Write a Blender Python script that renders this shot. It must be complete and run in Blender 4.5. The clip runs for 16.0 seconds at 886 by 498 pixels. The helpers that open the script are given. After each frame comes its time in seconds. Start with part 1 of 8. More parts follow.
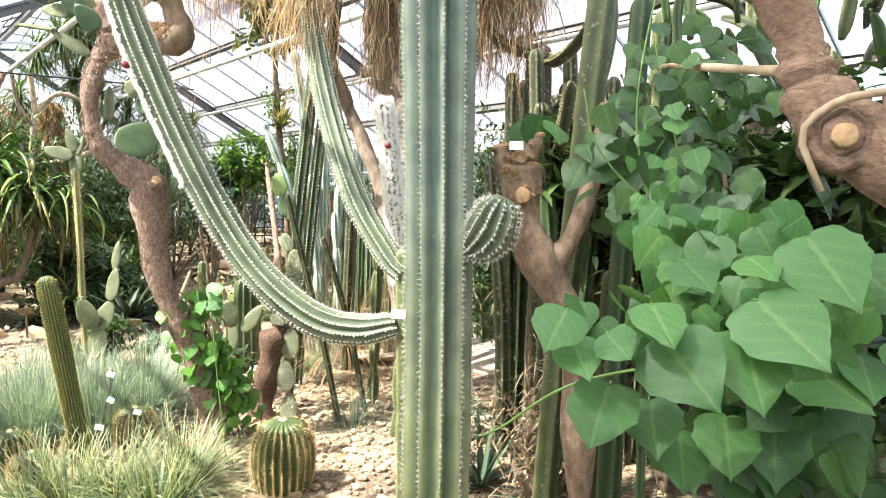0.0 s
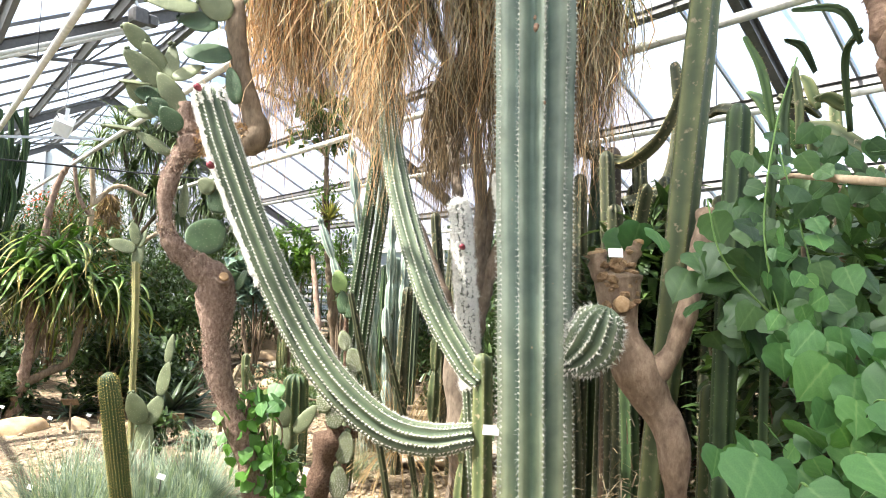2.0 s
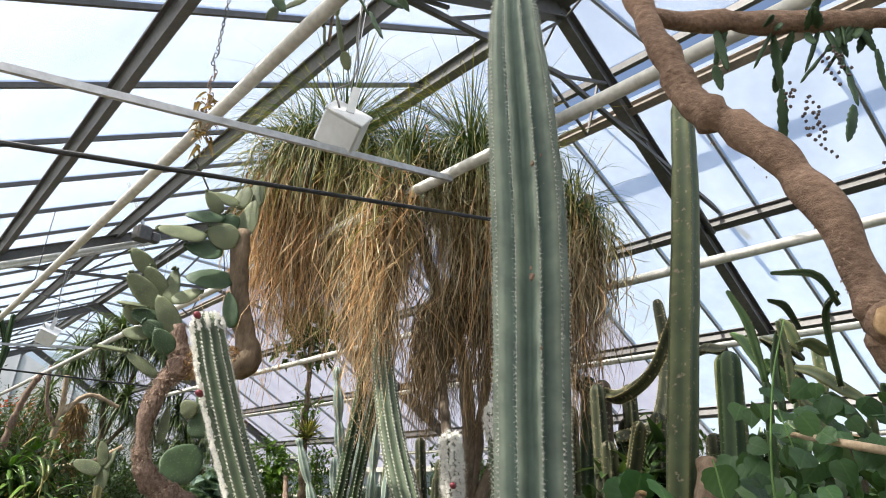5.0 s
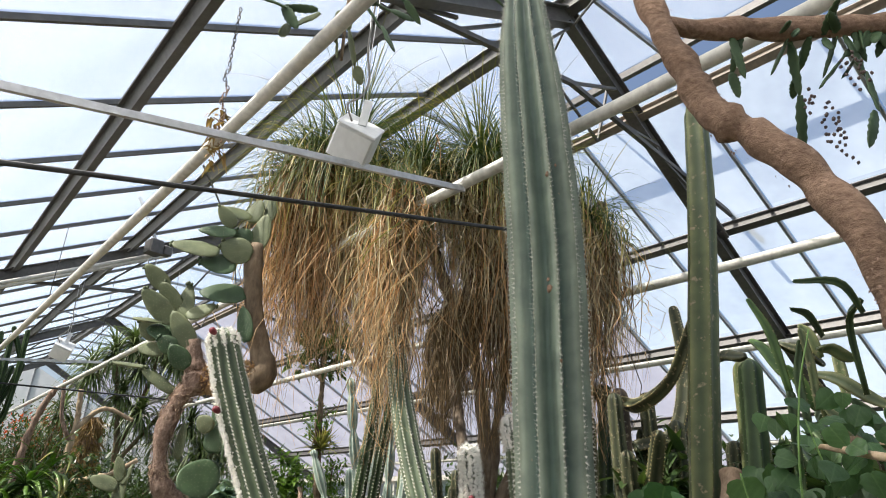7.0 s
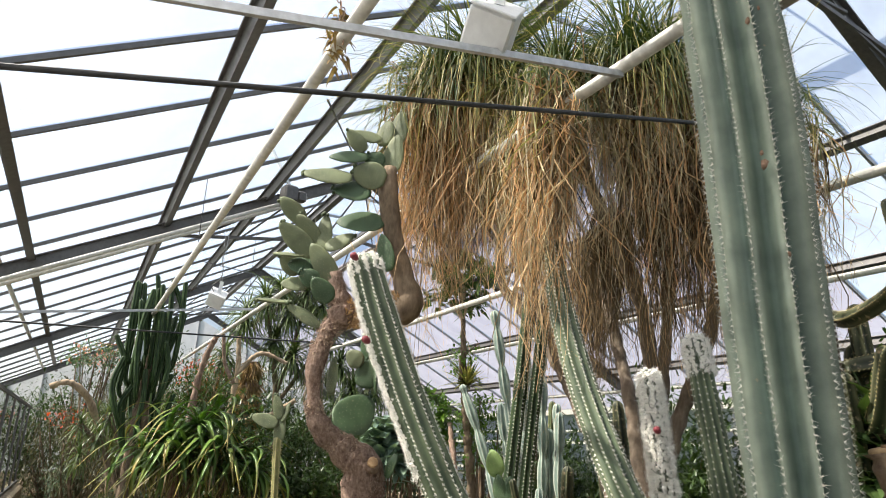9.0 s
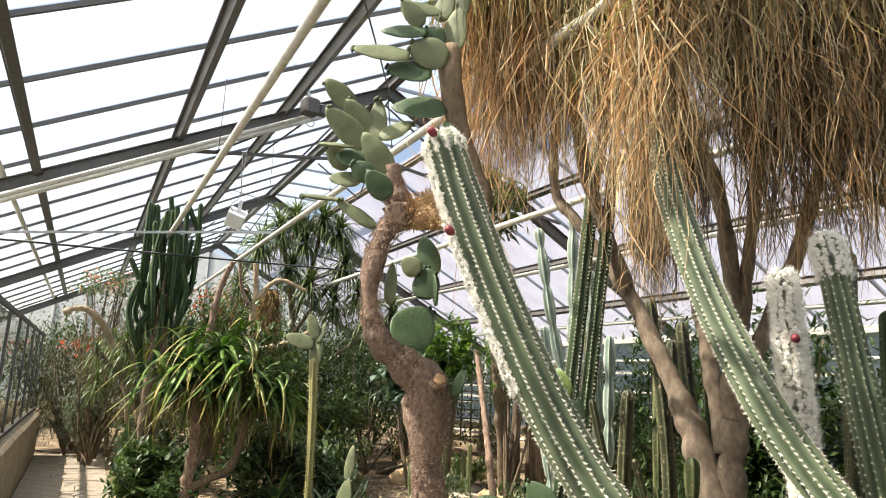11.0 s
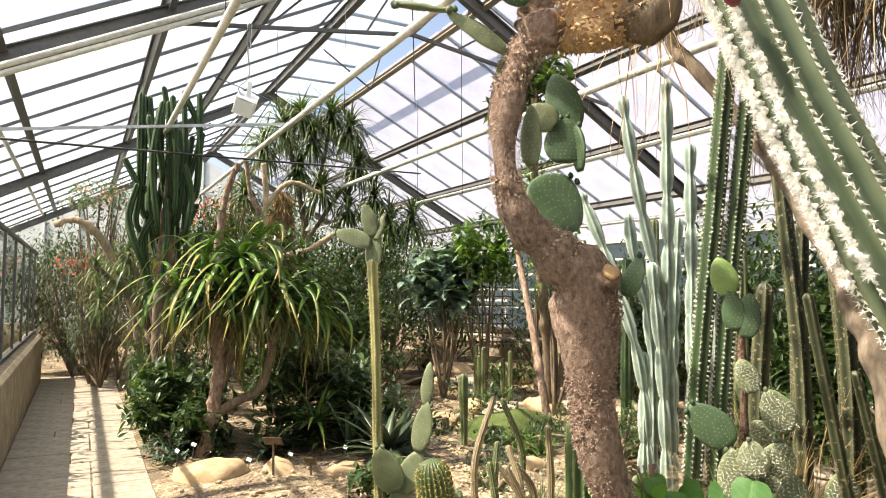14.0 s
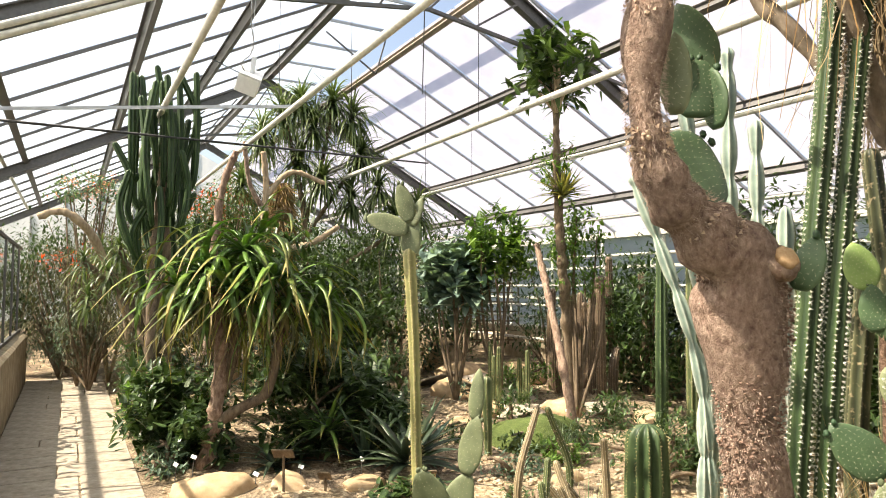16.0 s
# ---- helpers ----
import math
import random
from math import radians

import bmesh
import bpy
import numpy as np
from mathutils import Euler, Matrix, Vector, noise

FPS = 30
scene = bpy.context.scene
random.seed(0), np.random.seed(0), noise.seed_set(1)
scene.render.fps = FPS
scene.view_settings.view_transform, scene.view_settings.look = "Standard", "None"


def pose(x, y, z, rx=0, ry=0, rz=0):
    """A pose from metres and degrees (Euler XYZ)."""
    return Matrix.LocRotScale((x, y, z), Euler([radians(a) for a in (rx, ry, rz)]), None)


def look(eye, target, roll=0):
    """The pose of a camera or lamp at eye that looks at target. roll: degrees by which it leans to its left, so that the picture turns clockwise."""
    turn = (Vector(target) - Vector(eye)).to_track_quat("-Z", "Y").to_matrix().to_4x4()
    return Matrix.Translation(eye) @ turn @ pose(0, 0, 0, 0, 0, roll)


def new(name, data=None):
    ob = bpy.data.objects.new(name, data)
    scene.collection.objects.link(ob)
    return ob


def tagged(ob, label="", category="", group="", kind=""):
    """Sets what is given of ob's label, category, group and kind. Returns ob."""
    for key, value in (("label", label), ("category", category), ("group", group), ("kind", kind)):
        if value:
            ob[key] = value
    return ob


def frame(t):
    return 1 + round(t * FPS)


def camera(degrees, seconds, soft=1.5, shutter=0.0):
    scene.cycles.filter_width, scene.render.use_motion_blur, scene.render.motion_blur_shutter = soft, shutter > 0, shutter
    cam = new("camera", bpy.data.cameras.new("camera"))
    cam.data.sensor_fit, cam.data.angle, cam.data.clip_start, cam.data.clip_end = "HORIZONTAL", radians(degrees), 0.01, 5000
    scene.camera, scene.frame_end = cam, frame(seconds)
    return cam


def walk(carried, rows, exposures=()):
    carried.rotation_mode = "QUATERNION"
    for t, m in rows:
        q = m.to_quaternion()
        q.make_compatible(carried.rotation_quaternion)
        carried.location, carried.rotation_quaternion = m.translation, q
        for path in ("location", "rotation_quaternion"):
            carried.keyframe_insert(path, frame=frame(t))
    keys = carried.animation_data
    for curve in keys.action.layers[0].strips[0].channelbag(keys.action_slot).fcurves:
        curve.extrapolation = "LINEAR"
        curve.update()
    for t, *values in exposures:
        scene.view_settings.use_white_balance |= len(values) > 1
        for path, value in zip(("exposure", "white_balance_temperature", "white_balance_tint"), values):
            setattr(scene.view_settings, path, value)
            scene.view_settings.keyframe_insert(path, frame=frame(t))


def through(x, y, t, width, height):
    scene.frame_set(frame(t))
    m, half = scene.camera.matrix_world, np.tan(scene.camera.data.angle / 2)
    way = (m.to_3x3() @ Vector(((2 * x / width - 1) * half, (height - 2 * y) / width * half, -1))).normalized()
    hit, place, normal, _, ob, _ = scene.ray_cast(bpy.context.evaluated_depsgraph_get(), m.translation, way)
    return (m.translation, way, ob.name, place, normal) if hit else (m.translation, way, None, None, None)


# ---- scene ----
cam = camera(67.5, 16.0, soft=0.95)
PATH = [
    (0, 0.101, -3.073, 1.574, 85.84, -0.93, -41.71),
    (0.5, 0.081, -3.027, 1.571, 86.37, -0.92, -39.75),
    (1, 0.056, -2.941, 1.593, 88.41, -1.59, -39.24),
    (1.5, 0.025, -2.881, 1.606, 90.19, -1.44, -38.35),
    (2, -0.007, -2.843, 1.625, 93.64, -1.96, -39.19),
    (2.5, -0.022, -2.833, 1.653, 97.86, -1.82, -39.68),
    (3, -0.036, -2.838, 1.667, 101.11, -2.81, -39.51),
    (3.5, -0.043, -2.828, 1.683, 104.08, -3.00, -39.33),
    (4, -0.054, -2.827, 1.693, 107.06, -3.30, -40.09),
    (4.5, -0.072, -2.836, 1.720, 110.02, -3.49, -41.05),
    (4.7, -0.078, -2.834, 1.721, 111.24, -3.34, -41.23),
    (6.8, -0.102, -2.815, 1.761, 112.53, -2.50, -40.38),
    (7, -0.105, -2.810, 1.750, 112.28, -2.50, -40.08),
    (7.5, -0.106, -2.783, 1.746, 111.38, -2.60, -37.60),
    (8, -0.026, -2.640, 1.739, 109.14, -2.33, -33.41),
    (8.5, 0.038, -2.503, 1.752, 108.07, -2.00, -28.98),
    (8.7, 0.048, -2.458, 1.753, 107.47, -2.10, -28.58),
    (10.8, -0.001, -1.835, 1.658, 102.42, -1.40, -28.45),
    (11, 0.003, -1.774, 1.655, 101.34, -2.29, -28.16),
    (11.5, -0.031, -1.605, 1.643, 101.12, -1.97, -29.95),
    (12, -0.089, -1.405, 1.635, 99.23, -1.32, -29.80),
    (12.5, -0.067, -1.222, 1.619, 96.89, -1.29, -28.05),
    (13, -0.028, -1.033, 1.623, 95.99, -1.10, -25.28),
    (13.5, -0.011, -0.829, 1.610, 94.78, -0.46, -26.19),
    (14, -0.010, -0.624, 1.611, 93.48, -0.16, -28.56),
    (14.5, 0.052, -0.462, 1.606, 94.59, -0.37, -26.51),
    (15, 0.095, -0.319, 1.610, 94.08, -1.24, -25.58),
    (15.5, 0.049, -0.152, 1.597, 93.84, 0.18, -27.60),
    (16, 0.000, 0.000, 1.600, 93.19, -0.00, -29.38),
]
walk(cam, [(t, pose(*row)) for t, *row in PATH], exposures=[(0, 1.84, 6400, 10), (1.5, 1.72, 6420, 10), (2.5, 1.46, 6270, 10), (3.5, 1.04, 6400, 10), (4.7, 0.64, 6400, 10), (7, 0.48, 6480, 10), (7.6, 0.54, 6500, 10), (8.5, 0.62, 6520, 10), (11, 0.89, 6930, 10), (13, 1.06, 7030, 10), (16, 1.23, 7330, 10)])

# ---- daylight ----
world = bpy.data.worlds.new("sky")
scene.world = world
world.use_nodes = True
sky = world.node_tree.nodes.new("ShaderNodeTexSky")
sky.sky_type, sky.sun_disc = "NISHITA", False
sky.sun_elevation, sky.sun_rotation = radians(52), radians(-72)
sky.air_density, sky.dust_density, sky.ozone_density = 1.0, 4.5, 1.0
back = world.node_tree.nodes["Background"]
world.node_tree.links.new(sky.outputs[0], back.inputs[0])
back.inputs[1].default_value = 0.14
sun_lamp = bpy.data.lights.new("sun", "SUN")
sun_lamp.energy, sun_lamp.angle, sun_lamp.color = 5.0, radians(0.6), (1.0, 0.95, 0.87)
sun = new("sun", sun_lamp)
sun.matrix_world = look((0, 0, 0), (0.95, -0.28, -1.33))


# ---- mesh helpers ----


def unit(v):
    v = np.asarray(v, float)
    return v / max(1e-9, np.linalg.norm(v))


class Build:
    """Collects vertices, faces and one value per vertex, and turns them into a mesh."""

    def __init__(self):
        self.v, self.f, self.a = [], [], []

    def add(self, verts, faces, value=None):
        n = len(self.v)
        self.v.extend([tuple(map(float, p)) for p in verts])
        self.a.extend([0.0] * len(verts) if value is None else [float(x) for x in value])
        self.f.extend([tuple(i + n for i in f) for f in faces])

    def mesh(self, name, smooth=True):
        me = bpy.data.meshes.new(name)
        me.from_pydata(self.v, [], self.f)
        at = me.attributes.new("crest", "FLOAT", "POINT")
        at.data.foreach_set("value", self.a)
        if smooth:
            me.polygons.foreach_set("use_smooth", [True] * len(me.polygons))
        me.update()
        return me


def part(name, b, material, parent=None, label="", smooth=True):
    """Links a Build or a ready mesh as one object, under a thing or a part when given."""
    me = b.mesh(name, smooth) if isinstance(b, Build) else b
    if not me.materials:
        me.materials.append(material)
    ob = new(name, me)
    if parent is not None:
        ob.parent = parent
    return tagged(ob, label) if label else ob


def thing(name, label, category, group="", kind=""):
    return tagged(new(name), label, category, group, kind)


def box(b, x0, x1, y0, y1, z0, z1, bevel=0.0):
    """An upright box, with its long edges chamfered when bevel is given."""
    if not bevel:
        v = [(x, y, z) for z in (z0, z1) for y in (y0, y1) for x in (x0, x1)]
        b.add(v, [(0, 2, 3, 1), (4, 5, 7, 6), (0, 1, 5, 4), (2, 6, 7, 3), (0, 4, 6, 2), (1, 3, 7, 5)])
        return
    c = bevel
    ring = [(x0 + c, y0), (x1 - c, y0), (x1, y0 + c), (x1, y1 - c), (x1 - c, y1), (x0 + c, y1), (x0, y1 - c), (x0, y0 + c)]
    mx, my = (x0 + x1) / 2, (y0 + y1) / 2
    inner = [(mx + (x - mx) * (1 - 2 * c / (x1 - x0)), my + (y - my) * (1 - 2 * c / (y1 - y0))) for x, y in ring]
    v = [(x, y, z0) for x, y in ring] + [(x, y, z1 - c) for x, y in ring] + [(x, y, z1) for x, y in inner]
    f = [tuple(range(7, -1, -1)), tuple(range(16, 24))]
    for k in (0, 8):
        f += [(k + i, k + (i + 1) % 8, k + 8 + (i + 1) % 8, k + 8 + i) for i in range(8)]
    b.add(v, f)


def bar(b, p, q, w, h, up=(0, 0, 1)):
    """A straight bar of rectangular section from p to q; h is its size along up."""
    p, q = np.array(p, float), np.array(q, float)
    d = unit(q - p)
    s = unit(np.cross(d, up)) * w / 2
    t = unit(np.cross(s, d)) * h / 2
    v = [e + a * s + c * t for e in (p, q) for a, c in ((-1, -1), (1, -1), (1, 1), (-1, 1))]
    b.add(v, [(0, 1, 2, 3), (7, 6, 5, 4), (0, 4, 5, 1), (1, 5, 6, 2), (2, 6, 7, 3), (3, 7, 4, 0)])


def i_beam(b, p, q, w, h, up=(0, 0, 1), t=0.012):
    """A rolled steel beam: two flanges and a web."""
    p, q = np.array(p, float), np.array(q, float)
    d = unit(q - p)
    u = unit(np.cross(np.cross(d, up), d))
    bar(b, p + u * (h / 2 - t / 2), q + u * (h / 2 - t / 2), w, t, up)
    bar(b, p - u * (h / 2 - t / 2), q - u * (h / 2 - t / 2), w, t, up)
    bar(b, p, q, t, h - 2 * t, up)


def spline(rows, n):
    """Samples a smooth line through rows of numbers of any width (Catmull-Rom, n samples)."""
    p = np.array(rows, float)
    p = np.vstack([2 * p[0] - p[1], p, 2 * p[-1] - p[-2]])
    m = len(p) - 3
    out = []
    for s in np.linspace(0, m, n):
        i = min(int(s), m - 1)
        t = s - i
        a, c, d, e = p[i], p[i + 1], p[i + 2], p[i + 3]
        out.append(0.5 * (2 * c + (d - a) * t + (2 * a - 5 * c + 4 * d - e) * t * t + (3 * c - a - 3 * d + e) * t ** 3))
    return np.array(out)


def frames_along(pts):
    """Two side vectors for each point of a line, carried along without twist."""
    d = np.gradient(pts, axis=0)
    d /= np.maximum(1e-9, np.linalg.norm(d, axis=1))[:, None]
    s = unit(np.cross(d[0], (0.3, 1, 0.2)))
    out = []
    for k in d:
        s = unit(s - k * (s @ k))
        out.append((k, s, np.cross(k, s)))
    return out


def sweep(b, pts, radii, shape, value=None, cap=True, rough=0.0):
    """A skin round a line: shape gives the section's radius factors round the turn."""
    n, pts = len(shape), np.asarray(pts, float)
    ang = np.arange(n) * 2 * math.pi / n
    verts, vals = [], []
    for (d, s, t), p, r in zip(frames_along(pts), pts, radii):
        for a, m in zip(ang, shape):
            q = p + (s * math.cos(a) + t * math.sin(a)) * r * m
            if rough:
                q = q + (q - p) * rough * noise.noise(Vector(q * (2.2 / max(0.03, r) * 0.12)) * 1.0 + Vector((7, 3, 1)))
            verts.append(q)
        vals.extend(value if value is not None else [0.0] * n)
    m = len(pts)
    faces = [(i * n + j, i * n + (j + 1) % n, (i + 1) * n + (j + 1) % n, (i + 1) * n + j) for i in range(m - 1) for j in range(n)]
    if cap:
        faces += [tuple(range(n - 1, -1, -1)), tuple(range((m - 1) * n, m * n))]
    b.add(verts, faces, vals)


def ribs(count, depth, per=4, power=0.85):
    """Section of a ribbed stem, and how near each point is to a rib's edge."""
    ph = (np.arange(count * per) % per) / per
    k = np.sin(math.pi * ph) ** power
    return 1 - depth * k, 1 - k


def stem_line(rows, n, dome=6, tip=1.0):
    """Line and radii of a stem through rows (x, y, z, r), closed by a rounded end."""
    s = spline(rows, n)
    d = unit(s[-1, :3] - s[-2, :3])
    r = s[-1, 3]
    ends = [np.append(s[-1, :3] + d * r * tip * math.sin(a), r * math.cos(a)) for a in np.linspace(0, math.pi / 2 * 0.97, dome)[1:]]
    s = np.vstack([s, ends])
    return s[:, :3], s[:, 3]


def spikes(b, p, out, along, count, length, width, spread, rnd):
    """A tuft of thin spines at p that fan round the direction out."""
    ox, oy, oz = map(float, out)
    ax, ay, az = map(float, along)
    px, py, pz = map(float, p)
    sx, sy, sz = oy * az - oz * ay, oz * ax - ox * az, ox * ay - oy * ax
    for _ in range(count):
        a = rnd.uniform(0, 6.2832)
        k = spread * math.sqrt(rnd.random())
        u, w = math.sin(a) * k, math.cos(a) * k
        dx, dy, dz = ox + ax * u + sx * w, oy + ay * u + sy * w, oz + az * u + sz * w
        m = length * rnd.uniform(0.6, 1.15) / max(1e-6, math.sqrt(dx * dx + dy * dy + dz * dz))
        dx, dy, dz = dx * m, dy * m, dz * m
        qx, qy = rnd.uniform(-1, 1), rnd.uniform(-1, 1)
        wx, wy, wz = dy * 0.4 - dz * qy, dz * qx - dx * 0.4, dx * qy - dy * qx
        m = width * 0.5 / max(1e-9, math.sqrt(wx * wx + wy * wy + wz * wz))
        n = len(b.v)
        b.v += [(px - wx * m, py - wy * m, pz - wz * m), (px + wx * m, py + wy * m, pz + wz * m), (px + dx, py + dy, pz + dz)]
        b.a += [0.0, 0.0, 1.0]
        b.f.append((n, n + 1, n + 2))


def tuft_of_wool(b, p, out, along, r, long_):
    """A small pointed cushion of wool where spines grow."""
    p, o, d = np.asarray(p), np.asarray(out), np.asarray(along)
    e = np.cross(o, d)
    b.add([p + d * long_, p - d * long_ * 0.8, p + e * r, p - e * r, p + o * r * 0.9 + d * long_ * 0.2], [(0, 2, 4), (2, 1, 4), (1, 3, 4), (3, 0, 4)])


def stem_spines(b, pts, radii, count, step, tuft, length, width, spread, rnd, start=0.0, lift=0.0, areole=0.0):
    """Tufts of spines along every rib of a stem made by sweep()."""
    fr = frames_along(np.asarray(pts))
    dist = np.concatenate([[0], np.cumsum(np.linalg.norm(np.diff(pts, axis=0), axis=1))])
    for j in range(count):
        a = j * 2 * math.pi / count
        s = start + step * rnd.random()
        while s < dist[-1] - 0.01:
            i = int(np.searchsorted(dist, s)) - 1
            i = max(0, min(i, len(pts) - 2))
            t = (s - dist[i]) / max(1e-6, dist[i + 1] - dist[i])
            d, e, g = fr[i]
            o = e * math.cos(a) + g * math.sin(a)
            p = pts[i] * (1 - t) + pts[i + 1] * t + o * (radii[i] * (1 - t) + radii[i + 1] * t) * 0.99
            if areole:
                tuft_of_wool(b, p, o, unit(d + np.cross(o, d) * 0.5), areole * 0.6, areole * 1.5)
            spikes(b, p, unit(o + d * lift), d, tuft, length, width, spread, rnd)
            s += step * rnd.uniform(0.85, 1.15)


def blade(b, p, d, length, width, droop, segs=7, thick=0.0, fold=0.25, taper=1.0, tone=0.0, curl=0.0, wave=0.0):
    """A long leaf from p in direction d that bends down; thick gives it a fleshy section."""
    px, py, pz = map(float, p)
    dx, dy, dz = map(float, d)
    m = 1 / max(1e-9, math.sqrt(dx * dx + dy * dy + dz * dz))
    dx, dy, dz = dx * m, dy * m, dz * m
    k = 4 if thick else 3 if fold else 2
    base = len(b.v)
    step = length / segs
    ph = px * 37 + py * 91 + pz * 17 + length * 53
    for i in range(segs + 1):
        u = i / segs
        sx, sy = dy + 1e-4, -dx
        m = 1 / max(1e-6, math.sqrt(sx * sx + sy * sy))
        sx, sy = sx * m, sy * m
        nx, ny, nz = sy * dz, -sx * dz, sx * dy - sy * dx
        w = width / 2 * (min(1.0, 0.75 + u * 1.2) if taper > 0 else 1) * (1 - u ** 1.6 * abs(taper)) + 0.0006
        if thick:
            th = thick * (1 - u * 0.85)
            t = th * 0.25 - w * fold
            b.v += [(px - sx * w, py - sy * w, pz), (px - nx * th * 0.9, py - ny * th * 0.9, pz - nz * th * 0.9), (px + sx * w, py + sy * w, pz), (px + nx * t, py + ny * t, pz + nz * t)]
        elif fold:
            g = w * fold
            b.v += [(px - sx * w + nx * g, py - sy * w + ny * g, pz + nz * g), (px, py, pz), (px + sx * w + nx * g, py + sy * w + ny * g, pz + nz * g)]
        else:
            b.v += [(px - sx * w, py - sy * w, pz), (px + sx * w, py + sy * w, pz)]
        b.a += [tone + u] * k
        px, py, pz = px + dx * step, py + dy * step, pz + dz * step
        f = droop / segs
        dx, dy, dz = dx + curl * f + wave * math.sin(ph + i * 1.9), dy + curl * 0.5 * f + wave * math.cos(ph * 1.7 + i * 2.3), dz - f
        m = 1 / max(1e-9, math.sqrt(dx * dx + dy * dy + dz * dz))
        dx, dy, dz = dx * m, dy * m, dz * m
    for i in range(segs):
        for j in range(k if thick else k - 1):
            j2 = (j + 1) % k
            q = base + i * k
            b.f.append((q + j, q + j2, q + k + j2, q + k + j))


def stone(b, c, size, seed, cuts=2, flat=0.6):
    """A rough stone: a ball pushed in and out, flattened and turned."""
    bm = bmesh.new()
    bmesh.ops.create_icosphere(bm, subdivisions=cuts, radius=1.0)
    r = random.Random(seed)
    off = Vector((r.uniform(-50, 50), r.uniform(-50, 50), r.uniform(-50, 50)))
    turn = Euler((r.uniform(-0.3, 0.3), r.uniform(-0.3, 0.3), r.uniform(0, 6.3))).to_matrix()
    vs = []
    for v in bm.verts:
        q = v.co * (1 + 0.28 * noise.noise(v.co * 1.1 + off) + 0.12 * noise.noise(v.co * 2.7 + off))
        q = Vector((q.x, q.y * r.uniform(0.97, 1.03), q.z))
        for k in range(3):
            n = Vector((math.sin(k * 2.1 + seed), math.cos(k * 2.1 + seed), 0.5 * math.sin(k + seed))).normalized()
            over = q.dot(n) - 0.78
            if over > 0:
                q -= n * over * 0.8
        q = turn @ Vector((q.x * size[0], q.y * size[1], q.z * size[2]))
        vs.append((q.x + c[0], q.y + c[1], q.z + c[2]))
    b.add(vs, [[v.index for v in f.verts] for f in bm.faces])
    bm.free()


# ---- materials ----
def shade(name, rough=0.6, metal=0.0, spec=0.5):
    m = bpy.data.materials.new(name)
    m.use_nodes = True
    t = m.node_tree
    p = t.nodes["Principled BSDF"]
    p.inputs["Roughness"].default_value, p.inputs["Metallic"].default_value = rough, metal
    p.inputs["Specular IOR Level"].default_value = spec
    return m, t, p


def ramp(t, source, stops):
    r = t.nodes.new("ShaderNodeValToRGB")
    e = r.color_ramp.elements
    while len(e) < len(stops):
        e.new(0.5)
    for k, (pos, col) in zip(e, stops):
        k.position, k.color = pos, (*col, 1)
    t.links.new(source, r.inputs[0])
    return r.outputs[0]


def grain(t, scale, detail=4.0, stretch=(1, 1, 1), kind="ShaderNodeTexNoise", rough=0.55):
    c = t.nodes.new("ShaderNodeTexCoord")
    mp = t.nodes.new("ShaderNodeMapping")
    mp.inputs["Scale"].default_value = stretch
    n = t.nodes.new(kind)
    n.inputs["Scale"].default_value = scale
    if kind == "ShaderNodeTexNoise":
        n.inputs["Detail"].default_value, n.inputs["Roughness"].default_value = detail, rough
    t.links.new(c.outputs["Object"], mp.inputs[0])
    t.links.new(mp.outputs[0], n.inputs["Vector"])
    return n


def mix(t, fac, a, c, mode="MIX"):
    m = t.nodes.new("ShaderNodeMix")
    m.data_type, m.blend_type = "RGBA", mode
    for sock, val in ((m.inputs[0], fac), (m.inputs[6], a), (m.inputs[7], c)):
        if isinstance(val, bpy.types.NodeSocket):
            t.links.new(val, sock)
        else:
            sock.default_value = val if isinstance(val, (int, float)) else (*val, 1)
    return m.outputs[2]


def bump(t, p, height, strength=0.4, dist=0.01, chain=None):
    b = t.nodes.new("ShaderNodeBump")
    b.inputs["Strength"].default_value, b.inputs["Distance"].default_value = strength, dist
    t.links.new(height, b.inputs["Height"])
    if chain is not None:
        t.links.new(chain, b.inputs["Normal"])
    t.links.new(b.outputs[0], p.inputs["Normal"])
    return b.outputs[0]


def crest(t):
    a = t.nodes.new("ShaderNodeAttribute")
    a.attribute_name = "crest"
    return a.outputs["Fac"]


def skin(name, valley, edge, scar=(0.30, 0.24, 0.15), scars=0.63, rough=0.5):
    """Waxy cactus skin: paler along the rib edges, groove shade put into the valley colour, mottled, with corky scars.
    """
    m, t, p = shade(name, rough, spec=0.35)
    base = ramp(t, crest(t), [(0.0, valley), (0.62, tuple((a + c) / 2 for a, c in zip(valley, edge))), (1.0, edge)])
    n1 = grain(t, 9, 3)
    base = mix(t, 0.75, base, ramp(t, n1.outputs[0], [(0.32, (0.6, 0.62, 0.58)), (0.72, (1.25, 1.22, 1.1))]), "MULTIPLY")
    n2 = grain(t, 34, 5)
    base = mix(t, ramp(t, n2.outputs[0], [(scars, (0, 0, 0)), (scars + 0.1, (1, 1, 1))]), base, scar)
    t.links.new(base, p.inputs["Base Color"])
    n3 = grain(t, 160, 3)
    bump(t, p, n3.outputs[0], 0.25, 0.003)
    return m


